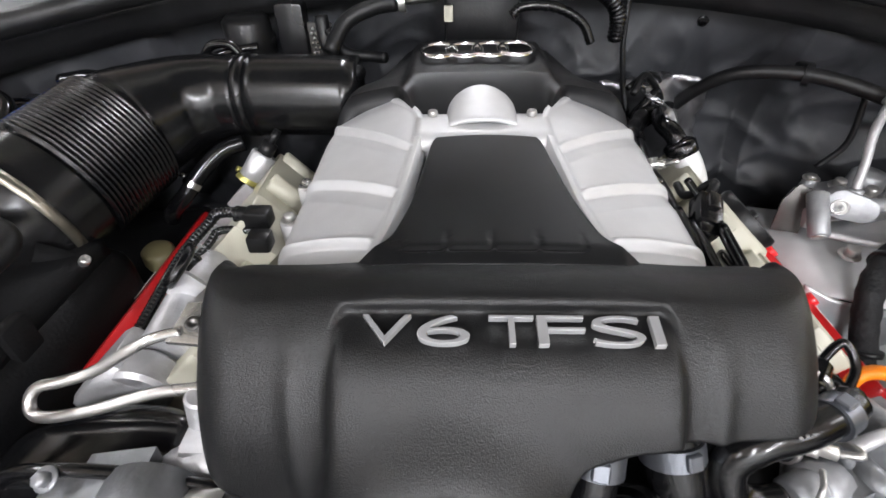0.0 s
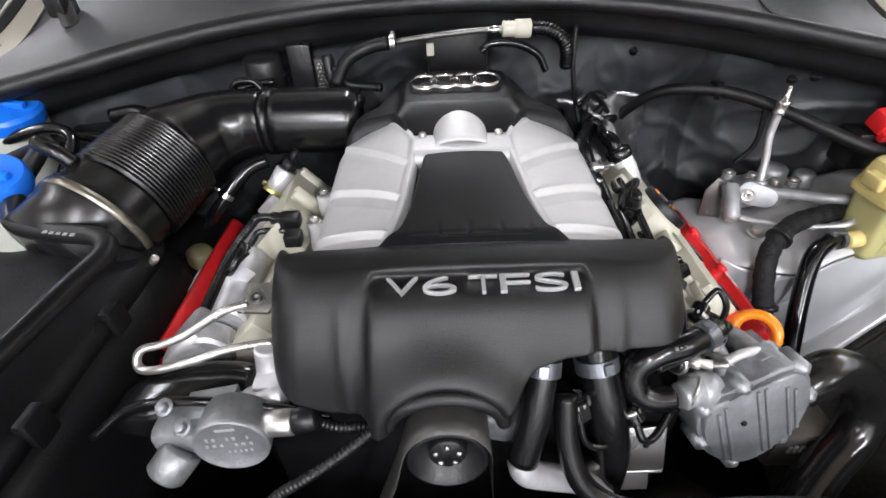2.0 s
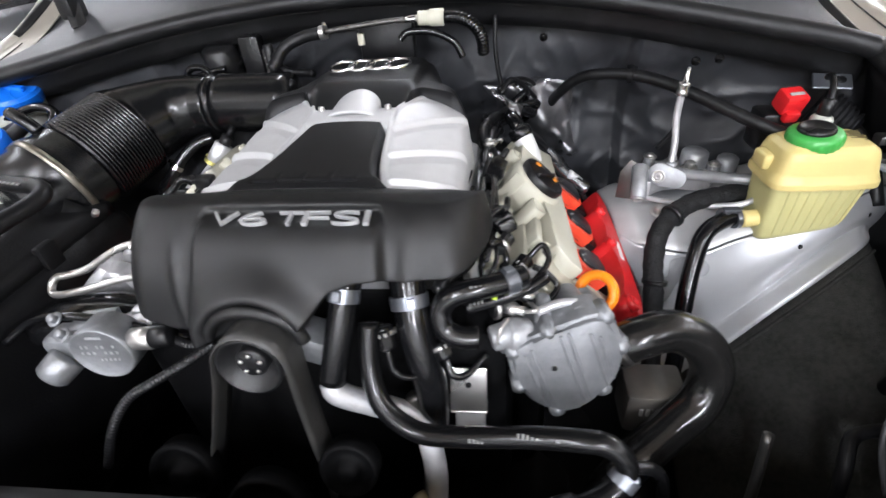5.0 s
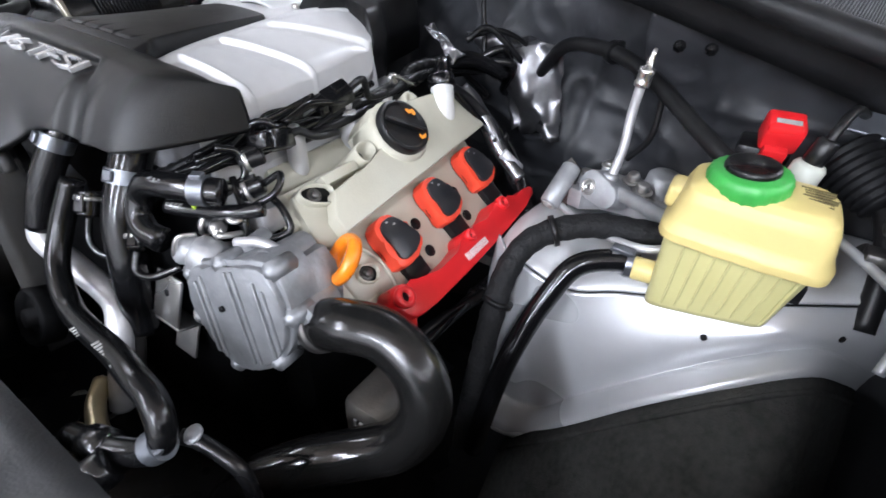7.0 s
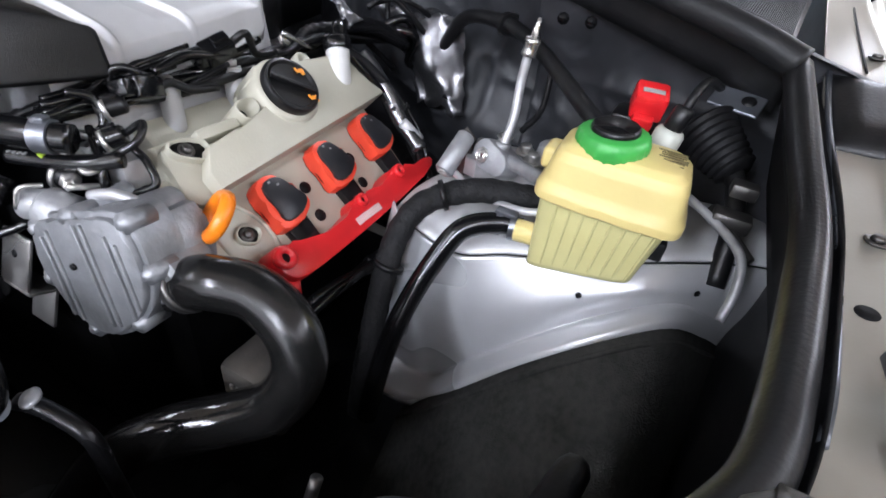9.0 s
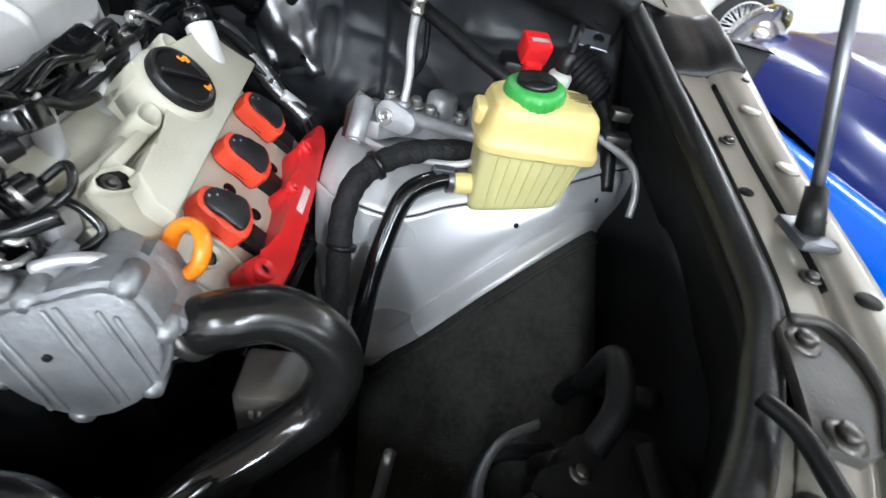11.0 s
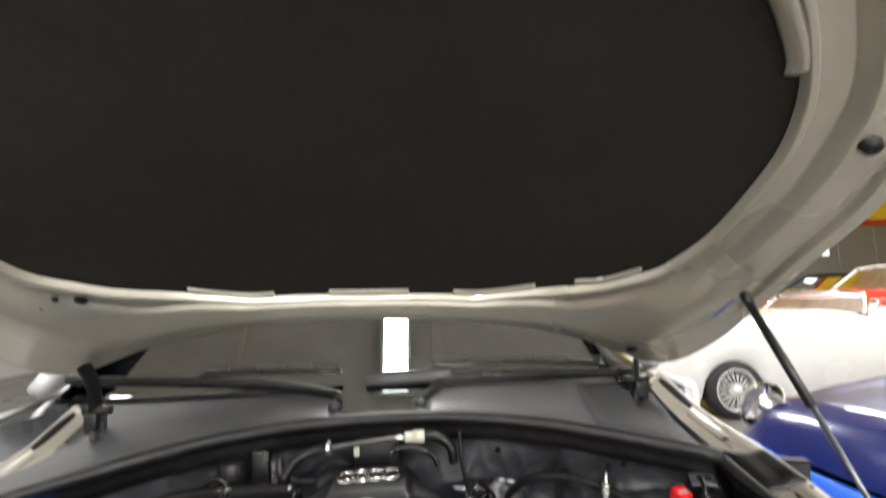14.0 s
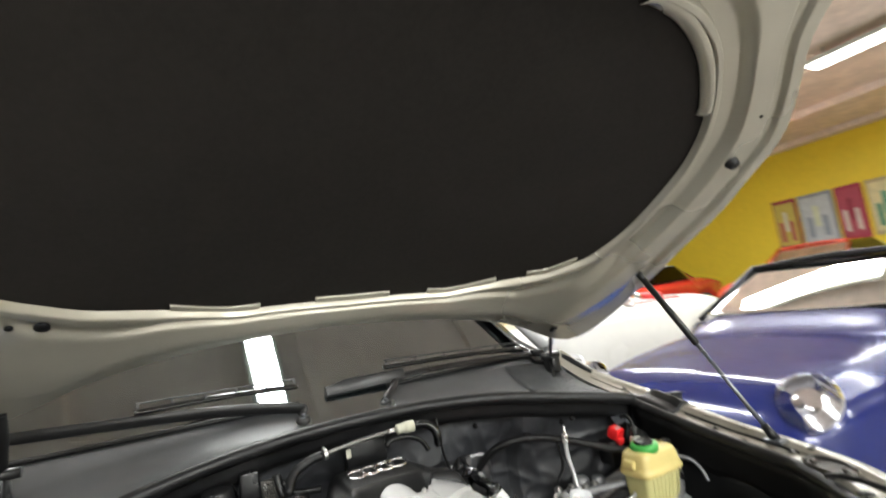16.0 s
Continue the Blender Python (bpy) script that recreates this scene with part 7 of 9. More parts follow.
# headlamp backs and clutter in the dark front corner
def front_corner(s):
    ob = thing("headlamp_housing", (0.70 * s, 0.14, 0.6), "black plastic back of the headlamp in the bay corner", "headlamp")
    bm = bmesh.new()
    m = pose(0.705 * s, 0.10, 0.655, 8, -14 * s, 18 * s)
    pts = [(-0.075, -0.09), (0.06, -0.09), (0.082, -0.05), (0.078, 0.05), (0.045, 0.085), (-0.015, 0.090), (-0.035, 0.055), (-0.075, 0.045)]
    prism(bm, rounded([(x * s, y) for x, y in (pts if s > 0 else pts[::-1])], 1), -0.09, 0.085, m, 0.012)
    part("housing", bm, M_DEEP, ob)
    for x, y, w, h, d in ((-0.028, -0.01, 0.012, 0.15, 24), (0.034, 0.02, 0.018, 0.09, -12), (-0.05, 0.01, 0.03, 0.05, 8)):
        bm = bmesh.new()
        box(bm, (0, 0, 0), (w, h, 0.014), m @ pose(x * s, y, 0.088, 0, 0, d * s), 0.004)
        part("moulded_rib", bm, M_BLACK, ob)
    bm = bmesh.new()
    tube(bm, [m @ V(-0.085 * s, 0.05, 0.02), m @ V(-0.088 * s, 0.075, 0.08), m @ V(-0.065 * s, 0.095, 0.105), m @ V(-0.03 * s, 0.10, 0.10)], 0.006, 10, 6, None, True, 0.5)
    part("strap", bm, M_COWL, ob)
    bm = bmesh.new()
    tube(bm, [m @ V(0.05 * s, 0.14, 0.02), m @ V(0.055 * s, 0.13, 0.10), m @ V(0.03 * s, 0.09, 0.115), m @ V(0.0, 0.07, 0.10)], 0.011, 10, 6)
    part("loom", bm, M_DEEP, ob)
    bm = bmesh.new()
    bolt(bm, m @ V(-0.01 * s, 0.06, 0.083), (0, 0, 1), 0.006, 0.006)
    part("screw", bm, M_DARKSTEEL, ob)
    bm = bmesh.new()
    lathe(bm, [(0.05, 0), (0.05, 0.012), (0.042, 0.016), (0.0, 0.016)], facing((0.70 * s, 0.182, 0.66), (-0.2 * s, 0.9, 0.3)), 28)
    part("service_cap", bm, M_BLACK, ob)
    bm = bmesh.new()
    tube(bm, [(0.60 * s, 0.14, 0.56), (0.60 * s, 0.16, 0.63), (0.62 * s, 0.19, 0.65), (0.68 * s, 0.20, 0.65)], 0.008, 10, 6)
    tube(bm, [(0.72 * s, 0.30, 0.56), (0.71 * s, 0.26, 0.68), (0.74 * s, 0.20, 0.75)], 0.010, 10, 6)
    part("cable", bm, M_DEEP, ob)
    if s > 0:
        bm = bmesh.new()
        box(bm, (0.756, 0.178, 0.765), (0.022, 0.008, 0.006), pose(0, 0, 0, 0, 10, -35), 0.002)
        part("plug", bm, M_LIME, ob, "small yellow-green plug")
    bm = bmesh.new()
    tube(bm, [(0.50 * s, 0.12, 0.50), (0.515 * s, 0.16, 0.60), (0.52 * s, 0.18, 0.66)], 0.006, 8, 5)
    part("stay", bm, M_DARKSTEEL, ob)


front_corner(1)
front_corner(-1)


def fender_front():
    """Bracket, rubber strip and pale panel at the front end of the fender."""
    for s in (1, -1):
        ob = thing("fender_bracket", (0.80 * s, 0.13, 0.86), "black rubber edged bracket on the fender front", "bracket")
        bm = bmesh.new()
        pts = [(0.748, 0.186), (0.798, 0.176), (0.788, 0.125), (0.752, 0.076), (0.715, 0.090), (0.730, 0.120)]
        prism(bm, rounded([(x * s, y) for x, y in (pts[::-1] if s > 0 else pts)], 1), 0.882, 0.890, pose(0, 0, 0), 0.002)
        part("plate", bm, M_BRACKET, ob)
        bm = bmesh.new()
        tube(bm, [(0.755 * s, 0.176, 0.891), (0.778 * s, 0.172, 0.893), (0.786 * s, 0.150, 0.892), (0.780 * s, 0.118, 0.891), (0.758 * s, 0.085, 0.890)], 0.004, 8, 6)
        part("raised_edge", bm, M_BRACKET, ob)
        bm = bmesh.new()
        tube(bm, [(0.700 * s, 0.112, 0.890), (0.708 * s, 0.092, 0.893), (0.710 * s, 0.070, 0.892), (0.713 * s, 0.046, 0.889), (0.716 * s, 0.02, 0.882), (0.70 * s, -0.03, 0.872)], 0.0055, 10, 6)
        part("rubber_strip", bm, M_SEAL, ob)
        bm = bmesh.new()
        box(bm, (0.775 * s, 0.118, 0.892), (0.010, 0.030, 0.004), pose(0, 0, 0, 0, 0, -30 * s), 0.001, 1)
        part("clip", bm, M_STEEL, ob)
        for x, y in ((0.753, 0.157), (0.737, 0.093)):
            bm = bmesh.new()
            lathe(bm, [(0.011, 0), (0.011, 0.0015), (0.006, 0.002)], facing((x * s, y, 0.8895), (0, 0, 1)), 18)
            bolt(bm, (x * s, y, 0.8905), (0, 0, 1), 0.0065, 0.007)
            part("bolt", bm, M_DARKSTEEL, ob)
        ob = thing("headlamp_surround", (0.72 * s, 0.03, 0.80), "champagne painted headlamp surround beside the fender seal", "headlamp surround")
        bm = sheet(bmesh.new(), lambda u, v: V((0.728 - 0.19 * u + 0.085 * v) * s, 0.14 - 0.24 * u - 0.02 * v, 0.868 - 0.030 * u * u - 0.004 * math.sin(v * 3)), 14, 8, 0.02)
        part("panel", bm, M_LEDGE, ob)
        bm = bmesh.new()
        lathe(bm, [(0.012, 0), (0.014, 0.002), (0.010, 0.003), (0.0, -0.002)], facing((0.718 * s, 0.060, 0.8655), (0, 0, 1)), 18)
        part("grommet", bm, M_SEAL, ob)


fender_front()


# ---- left side: intake, bottles, boxes ----
def intake():
    ob = thing("intake_pipe", (-0.30, 0.60, 0.86), "black plastic air intake pipe with bellows and clamp", "intake pipe")
    bm = bmesh.new()
    tube(bm, [(-0.150, 0.640, 0.915), (-0.22, 0.640, 0.917), (-0.287, 0.640, 0.918)], 0.0505, 28, 4)
    tube(bm, [(-0.284, 0.640, 0.918), (-0.296, 0.640, 0.918)], 0.0525, 28, 1)
    part("throttle_duct", bm, M_DUCT, ob, "satin black straight duct")
    bm = bmesh.new()
    tube(bm, [(-0.296, 0.640, 0.918), (-0.335, 0.640, 0.916), (-0.378, 0.625, 0.911), (-0.415, 0.590, 0.903), (-0.432, 0.565, 0.897)], 0.050, 28, 8, lambda t: 1 + 0.42 * min(1, t / 0.15) ** 1.3)
    part("bend", bm, M_DUCT, ob)
    bm = bmesh.new()
    a, b = V(-0.430, 0.568, 0.898), V(-0.466, 0.484, 0.876)
    d = (b - a)
    n = 17
    m = facing(a, d, (0, 0, 1))
    prof = []
    for k in range(n):
        h = d.length * k / n
        st = d.length / n
        prof += [(0.0700, h), (0.0775, h + st * 0.28), (0.0775, h + st * 0.52), (0.0700, h + st * 0.8)]
    prof.append((0.0700, d.length))
    lathe(bm, prof, m, 40)
    part("bellows", bm, M_DUCT, ob, "ribbed black rubber bellows")
    bm = bmesh.new()
    m = facing(b, d, (0, 0, 1))
    lathe(bm, [(0.070, -0.002), (0.073, 0.004), (0.074, 0.028), (0.077, 0.034), (0.078, 0.060), (0.074, 0.064), (0.073, 0.11)], m, 48)
    tube(bm, [m @ V(-0.02, 0.068, 0.01), m @ V(-0.035, 0.088, 0.012), m @ V(-0.06, 0.098, 0.012)], 0.010, 10, 5)
    part("collar", bm, M_DUCT, ob)
    bm = bmesh.new()
    lathe(bm, [(0.0770, 0.042), (0.0788, 0.042), (0.0788, 0.053), (0.0770, 0.053)], m, 56)
    part("clamp", bm, M_BAND, ob, "worn steel band clamp")
    bm = bmesh.new()
    cyl(bm, (-0.396, 0.394, 0.840), (-0.408, 0.398, 0.828), 0.0052, n=12, bev=0.001)
    cyl(bm, (-0.405, 0.398, 0.830), (-0.418, 0.402, 0.82), 0.004, n=8)
    part("clamp_screw", bm, M_STEEL, ob)
    # handle like rib above the bend
    bm = bmesh.new()
    tube(bm, [(-0.40, 0.71, 0.935), (-0.34, 0.70, 0.955), (-0.29, 0.695, 0.965)], 0.006, 8, 5, None, True, 0.6)
    tube(bm, [(-0.355, 0.665, 0.955), (-0.335, 0.66, 0.975), (-0.31, 0.66, 0.975), (-0.295, 0.655, 0.958)], 0.006, 8, 5)
    part("bracket", bm, M_GLOSS, ob)


intake()


def air_box():
    # The hood's shade over this corner is part of the box colour.
    ob = thing("air_filter_box", (-0.55, 0.28, 0.45), "large black plastic air filter box in the bay corner", "air box")
    bm = bmesh.new()
    box(bm, (-0.57, 0.26, 0.64), (0.36, 0.40, 0.36), None, 0.03, 3)
    part("lower_box", bm, M_DEEP, ob)
    bm = bmesh.new()

    def lid(u, v):
        x = -0.745 + 0.34 * u
        y = 0.06 + 0.375 * v
        e = min(u, 1 - u, v, 1 - v)
        return V(x, y, 0.835 + 0.02 * min(1, e * 8) + 0.008 * math.sin(u * 9) * min(1, e * 4))
    sheet(bm, lid, 30, 30, 0.03)
    part("lid", bm, M_DEEP, ob)
    bm = bmesh.new()
    cyl(bm, (-0.475, 0.436, 0.845), (-0.485, 0.42, 0.83), 0.072, n=32)
    part("outlet", bm, M_DEEP, ob)
    for x, y in ((-0.405, 0.16), (-0.405, 0.30), (-0.56, 0.068)):
        bm = bmesh.new()
        box(bm, (x, y, 0.82), (0.014, 0.03, 0.05), None, 0.004)
        part("clip", bm, M_DEEP, ob)
    ob = hose("washer_hose", [(-0.66, 0.56, 0.905), (-0.61, 0.555, 0.922), (-0.592, 0.53, 0.925), (-0.580, 0.47, 0.915), (-0.560, 0.415, 0.905), (-0.532, 0.385, 0.902), (-0.47, 0.362, 0.905), (-0.415, 0.350, 0.905), (-0.398, 0.325, 0.90), (-0.41, 0.27, 0.895), (-0.425, 0.18, 0.89), (-0.44, 0.08, 0.88)], 0.0115, M_SEAL, "black ribbed hose running over the air box", n=14)
    bm = bmesh.new()
    for k in range(5):
        box(bm, (-0.475 + 0.009 * k, 0.3535 - 0.002 * k, 0.913), (0.005, 0.005, 0.001), None, 0)
    part("print", bm, M_MARK, ob)
    hose("vent_hose", [(-0.69, 0.60, 0.92), (-0.62, 0.605, 0.935), (-0.578, 0.59, 0.925), (-0.565, 0.53, 0.90), (-0.56, 0.46, 0.87)], 0.009, M_GLOSS, "thin glossy black vent hose beside the bottle")
    hose("heater_hose", [(-0.55, 0.66, 0.93), (-0.50, 0.655, 0.935), (-0.47, 0.63, 0.915), (-0.465, 0.58, 0.88)], 0.012, M_RUBBER, "black rubber hose behind the intake bellows")


air_box()


def bottle(p, r, cap_r, label, dip):
    ob = thing("washer_bottle", (p[0], p[1], p[2] - 0.16), label, "fluid bottle", "fluid bottles")
    bm = bmesh.new()
    m = Matrix.Translation((p[0], p[1], p[2] - 0.16))
    lathe(bm, [(r, 0), (r * 1.02, 0.06), (r, 0.11), (cap_r * 0.95, 0.135), (cap_r * 0.9, 0.15)], m, 28)
    part("body", bm, M_MILK, ob, "milky white bottle neck")
    bm = bmesh.new()
    mm = Matrix.Translation(p) @ pose(0, 0, 0, dip, 10, 0)
    lathe(bm, [(cap_r, -0.016), (cap_r * 1.04, -0.012), (cap_r * 1.04, 0.004), (cap_r * 0.96, 0.010), (cap_r * 0.6, 0.012), (0, 0.013)], mm, 32)
    box(bm, (0, 0, 0.014), (cap_r * 1.5, 0.012, 0.012), mm, 0.004)
    part("cap", bm, M_BLUE, ob, "bright blue flip cap")


bottle((-0.603, 0.452, 0.928), 0.036, 0.044, "milky washer fluid bottle with a bright blue cap", 14)
bottle((-0.705, 0.64, 0.953), 0.05, 0.056, "second milky fluid bottle with a wide blue cap", 10)


def left_rear():
    ob = thing("relay_box", (-0.62, 0.62, 0.80), "black plastic relay box near the blue caps", "relay box")
    bm = bmesh.new()
    box(bm, (-0.60, 0.69, 0.85), (0.12, 0.08, 0.10), pose(0, 0, 0, 0, 0, 0), 0.015)
    part("box", bm, M_BLACK, ob)
    bm = bmesh.new()
    tube(bm, [(-0.66, 0.66, 0.90), (-0.62, 0.645, 0.905), (-0.58, 0.65, 0.90), (-0.55, 0.67, 0.88)], 0.010, 10, 6)
    part("lid_edge", bm, M_GLOSS, ob)
    ob = thing("vent_canister", (-0.30, 0.77, 0.90), "dark grey ribbed canister on the firewall", "canister")
    bm = bmesh.new()
    cyl(bm, (-0.315, 0.745, 0.90), (-0.315, 0.735, 0.995), 0.032, n=24, bev=0.006)
    cyl(bm, (-0.315, 0.745, 0.955), (-0.315, 0.744, 0.965), 0.034, n=24)
    part("canister", bm, M_BLACK, ob)
    ob = thing("firewall_post", (-0.25, 0.76, 0.85), "black plastic channel standing on the firewall", "bracket")
    bm = bmesh.new()
    box(bm, (-0.252, 0.745, 0.945), (0.04, 0.03, 0.13), None, 0.006)
    part("channel", bm, M_BLACK, ob)
    ob = thing("perforated_plate", (-0.215, 0.74, 0.92), "perforated bare metal heat plate", "heat shield")
    bm = bmesh.new()
    box(bm, (-0.213, 0.735, 0.955), (0.034, 0.004, 0.06), None, 0.001, 1)
    part("plate", bm, M_DARKSTEEL, ob)
    bm = bmesh.new()
    for i in range(5):
        for j in range(8):
            cyl(bm, (-0.225 + 0.006 * i + 0.003 * (j % 2), 0.7335, 0.932 + 0.0065 * j), (-0.225 + 0.006 * i + 0.003 * (j % 2), 0.731, 0.932 + 0.0065 * j), 0.0022, n=6)
    tagged(part("perforations", bm, M_STEEL, ob), kind="stuff")
    bm = bmesh.new()
    box(bm, (-0.208, 0.728, 0.922), (0.04, 0.012, 0.008), None, 0.003)
    part("edge", bm, M_STEEL, ob)


left_rear()


def fuel_line():
    ob = thing("rear_fuel_line", (0, 0.70, 0.98), "fuel line with clamp and beige coupling behind the cover", "fuel line")
    bm = bmesh.new()
    tube(bm, [(-0.185, 0.66, 0.965), (-0.165, 0.685, 0.995), (-0.13, 0.697, 1.01), (-0.10, 0.697, 1.015)], 0.010, 12, 6)
    part("hose", bm, M_SEAL, ob)
    bm = bmesh.new()
    clamp_ring(bm, (-0.093, 0.697, 1.0155), (1, 0, 0.05), 0.010, 0.008)
    part("clamp", bm, M_STEEL, ob, "bright steel clamp")
    bm = bmesh.new()
    tube(bm, [(-0.09, 0.697, 1.016), (-0.04, 0.696, 1.022), (0.03, 0.694, 1.028), (0.075, 0.692, 1.03)], 0.0045, 10, 5)
    part("steel_pipe", bm, M_DARKSTEEL, ob)
    bm = bmesh.new()
    cyl(bm, (0.055, 0.693, 1.029), (0.078, 0.692, 1.030), 0.006, n=12)
    part("ferrule", bm, M_CHROME, ob)
    bm = bmesh.new()
    m = facing((0.078, 0.692, 1.030), (1, -0.02, 0.0))
    lathe(bm, [(0.011, 0), (0.012, 0.003), (0.0105, 0.006), (0.012, 0.009), (0.0105, 0.012), (0.012, 0.015), (0.0105, 0.018), (0.0135, 0.020), (0.0135, 0.042), (0.010, 0.044)], m, 20)
    part("coupling", bm, M_BEIGE, ob, "beige plastic coupling")
    bm = bmesh.new()
    tube(bm, [(0.12, 0.691, 1.03), (0.145, 0.692, 1.028), (0.168, 0.695, 1.016), (0.182, 0.70, 0.995), (0.185, 0.705, 0.965)], 0.010, 12, 16, lambda t: 1 + 0.14 * math.sin(t * 1100))
    part("corrugated_hose", bm, M_GLOSS, ob)
    ob = thing("rear_loom", (0.05, 0.69, 0.99), "braided black loom behind the engine cover", "cable")
    bm = bmesh.new()
    tube(bm, [(0.045, 0.685, 1.0), (0.06, 0.688, 1.010), (0.10, 0.69, 1.008), (0.135, 0.692, 0.99), (0.15, 0.69, 0.965)], 0.006, 10, 14, lambda t: 1 + 0.10 * math.sin(t * 1500))
    part("loom", bm, M_GLOSS, ob)
    for pts, r in (([(-0.20, 0.70, 1.0), (-0.195, 0.69, 0.97), (-0.18, 0.67, 0.945), (-0.145, 0.64, 0.945)], 0.009), ([(-0.19, 0.69, 0.985), (-0.17, 0.68, 0.96), (-0.13, 0.675, 0.955), (-0.115, 0.67, 0.955)], 0.007), ([(0.205, 0.745, 1.02), (0.205, 0.735, 0.96), (0.215, 0.73, 0.90), (0.225, 0.72, 0.86)], 0.004)):
        ob = thing("vacuum_hose", pts[0], "thin black vacuum hose behind the engine", "hose", "vacuum hoses")
        part("hose", tube(bmesh.new(), pts, r, 10, 6), M_SEAL, ob)
    ob = thing("scuttle_module", (0.0, 0.76, 0.93), "dark blue-black module on the firewall", "module")
    bm = bmesh.new()
    box(bm, (0.01, 0.745, 0.985), (0.10, 0.03, 0.07), None, 0.006)
    part("module", bm, M_BLACK, ob)
    bm = bmesh.new()
    box(bm, (-0.035, 0.728, 0.995), (0.012, 0.006, 0.02), None, 0.001)
    part("tag", bm, M_BEIGE, ob)


fuel_line()


def left_bank():
    ob = thing("coolant_sensor", (-0.275, 0.555, 0.83), "bright metal sensor with a black plug on the head", "sensor")
    a, d = V(-0.282, 0.548, 0.842), V(0.55, 0.35, 0.75).normalized()
    bm = bmesh.new()
    cyl(bm, a, a + d * 0.040, 0.0150, n=20, bev=0.001)
    part("body", bm, M_ALU, ob)
    bm = bmesh.new()
    cyl(bm, a + d * 0.038, a + d * 0.056, 0.0095, n=14)
    cyl(bm, a + d * 0.054, a + d * 0.074, 0.0045, n=10)
    part("plug", bm, M_BLACK, ob)
    bm = bmesh.new()
    clamp_ring(bm, a + d * 0.003, d, 0.0155, 0.006)
    part("clip", bm, mat("yellow zinc", (0.65, 0.6, 0.2), 0.3, 0.8), ob, "yellow zinc clip")
    ob = hose("heater_return", [(-0.405, 0.555, 0.782), (-0.392, 0.548, 0.800), (-0.370, 0.552, 0.822), (-0.350, 0.566, 0.845), (-0.325, 0.585, 0.865), (-0.30, 0.60, 0.87)], 0.0105, M_GLOSS, "glossy black heater hose with a clamp")
    bm = bmesh.new()
    clamp_ring(bm, (-0.361, 0.559, 0.833), (0.5, 0.4, 0.6), 0.011, 0.008)
    part("clamp", bm, M_CHROME, ob)
    ob = thing("fuel_damper", (-0.43, 0.50, 0.76), "dull beige round damper below the bellows", "damper")
    bm = bmesh.new()
    cyl(bm, (-0.415, 0.515, 0.72), (-0.41, 0.51, 0.765), 0.020, n=22, bev=0.004)
    part("damper", bm, mat("dull ochre plastic", (0.16, 0.14, 0.07), 0.5), ob)
    # corrugated looms over the left duct
    for k, pts in enumerate(([(-0.222, 0.425, 0.872), (-0.262, 0.430, 0.872), (-0.276, 0.425, 0.862), (-0.298, 0.395, 0.842), (-0.315, 0.345, 0.815), (-0.326, 0.29, 0.792), (-0.332, 0.24, 0.772)],
                             [(-0.225, 0.415, 0.86), (-0.262, 0.418, 0.858), (-0.272, 0.408, 0.850), (-0.290, 0.375, 0.832), (-0.304, 0.33, 0.806), (-0.314, 0.28, 0.785)])):
        ob = thing("corrugated_loom", pts[0], "corrugated black loom over the head cover", "cable", "corrugated looms")
        part("loom", tube(bmesh.new(), pts, 0.0056 - 0.0014 * k, 12, 40, lambda t: 1 + 0.09 * math.sin(t * 1500)), M_GLOSS, ob)
    ob = thing("plug_connector", (-0.225, 0.42, 0.85), "black double plug beside the housing", "connector", "plug connectors")
    bm = bmesh.new()
    box(bm, (-0.222, 0.425, 0.870), (0.026, 0.020, 0.019), pose(0, 0, 0), 0.003)
    cyl(bm, (-0.235, 0.427, 0.871), (-0.246, 0.428, 0.872), 0.0085, n=14)
    box(bm, (-0.214, 0.398, 0.860), (0.022, 0.020, 0.018), None, 0.003)
    part("shell", bm, M_BLACK, ob)
    # injector bosses and ring on the left cover
    m = bank_frame(-1)
    ob = thing("cable_ring", m @ V(0.06, 0.02, 0.03), "glossy black cable curled round a stud", "cable")
    bm = bmesh.new()
    tube(bm, [m @ V(0.055 + 0.02 * math.cos(t), 0.0 + 0.016 * math.sin(t), 0.03 + 0.002 * t) for t in [k * 0.45 for k in range(13)]], 0.005, 10, 3)
    part("cable", bm, M_GLOSS, ob)
    # cast details: fins and cylinders
    ob = thing("cam_housing", m @ V(0.0, 0.05, 0.0), "cast aluminium camshaft housing with fins", "casting")
    bm = bmesh.new()
    cyl(bm, m @ V(0.0, 0.04, 0.004), m @ V(0.11, 0.03, 0.012), 0.022, n=22, bev=0.004)
    cyl(bm, m @ V(-0.03, 0.07, 0.0), m @ V(0.0, 0.068, 0.002), 0.030, n=24, bev=0.004)
    box(bm, (0.015, 0.085, 0.012), (0.06, 0.06, 0.05), m @ pose(0, 0, 0, 0, 0, 15), 0.008)
    part("casting", bm, M_ALU, ob)
    for x, y, k in ((0.075, 0.035, 1.0), (0.10, 0.030, 1.2), (0.135, 0.030, 1.3), (0.165, 0.026, 1.2), (0.215, 0.024, 1.3), (0.045, 0.012, 1.1)):
        bm = bmesh.new()
        prism(bm, [(0, -0.016 * k), (0.018 * k, 0), (0, 0.016 * k)], 0.0, 0.022, m @ Matrix.Translation((x, y, 0.010)), 0.001)
        part("fin", bm, M_ALU, ob)


left_bank()


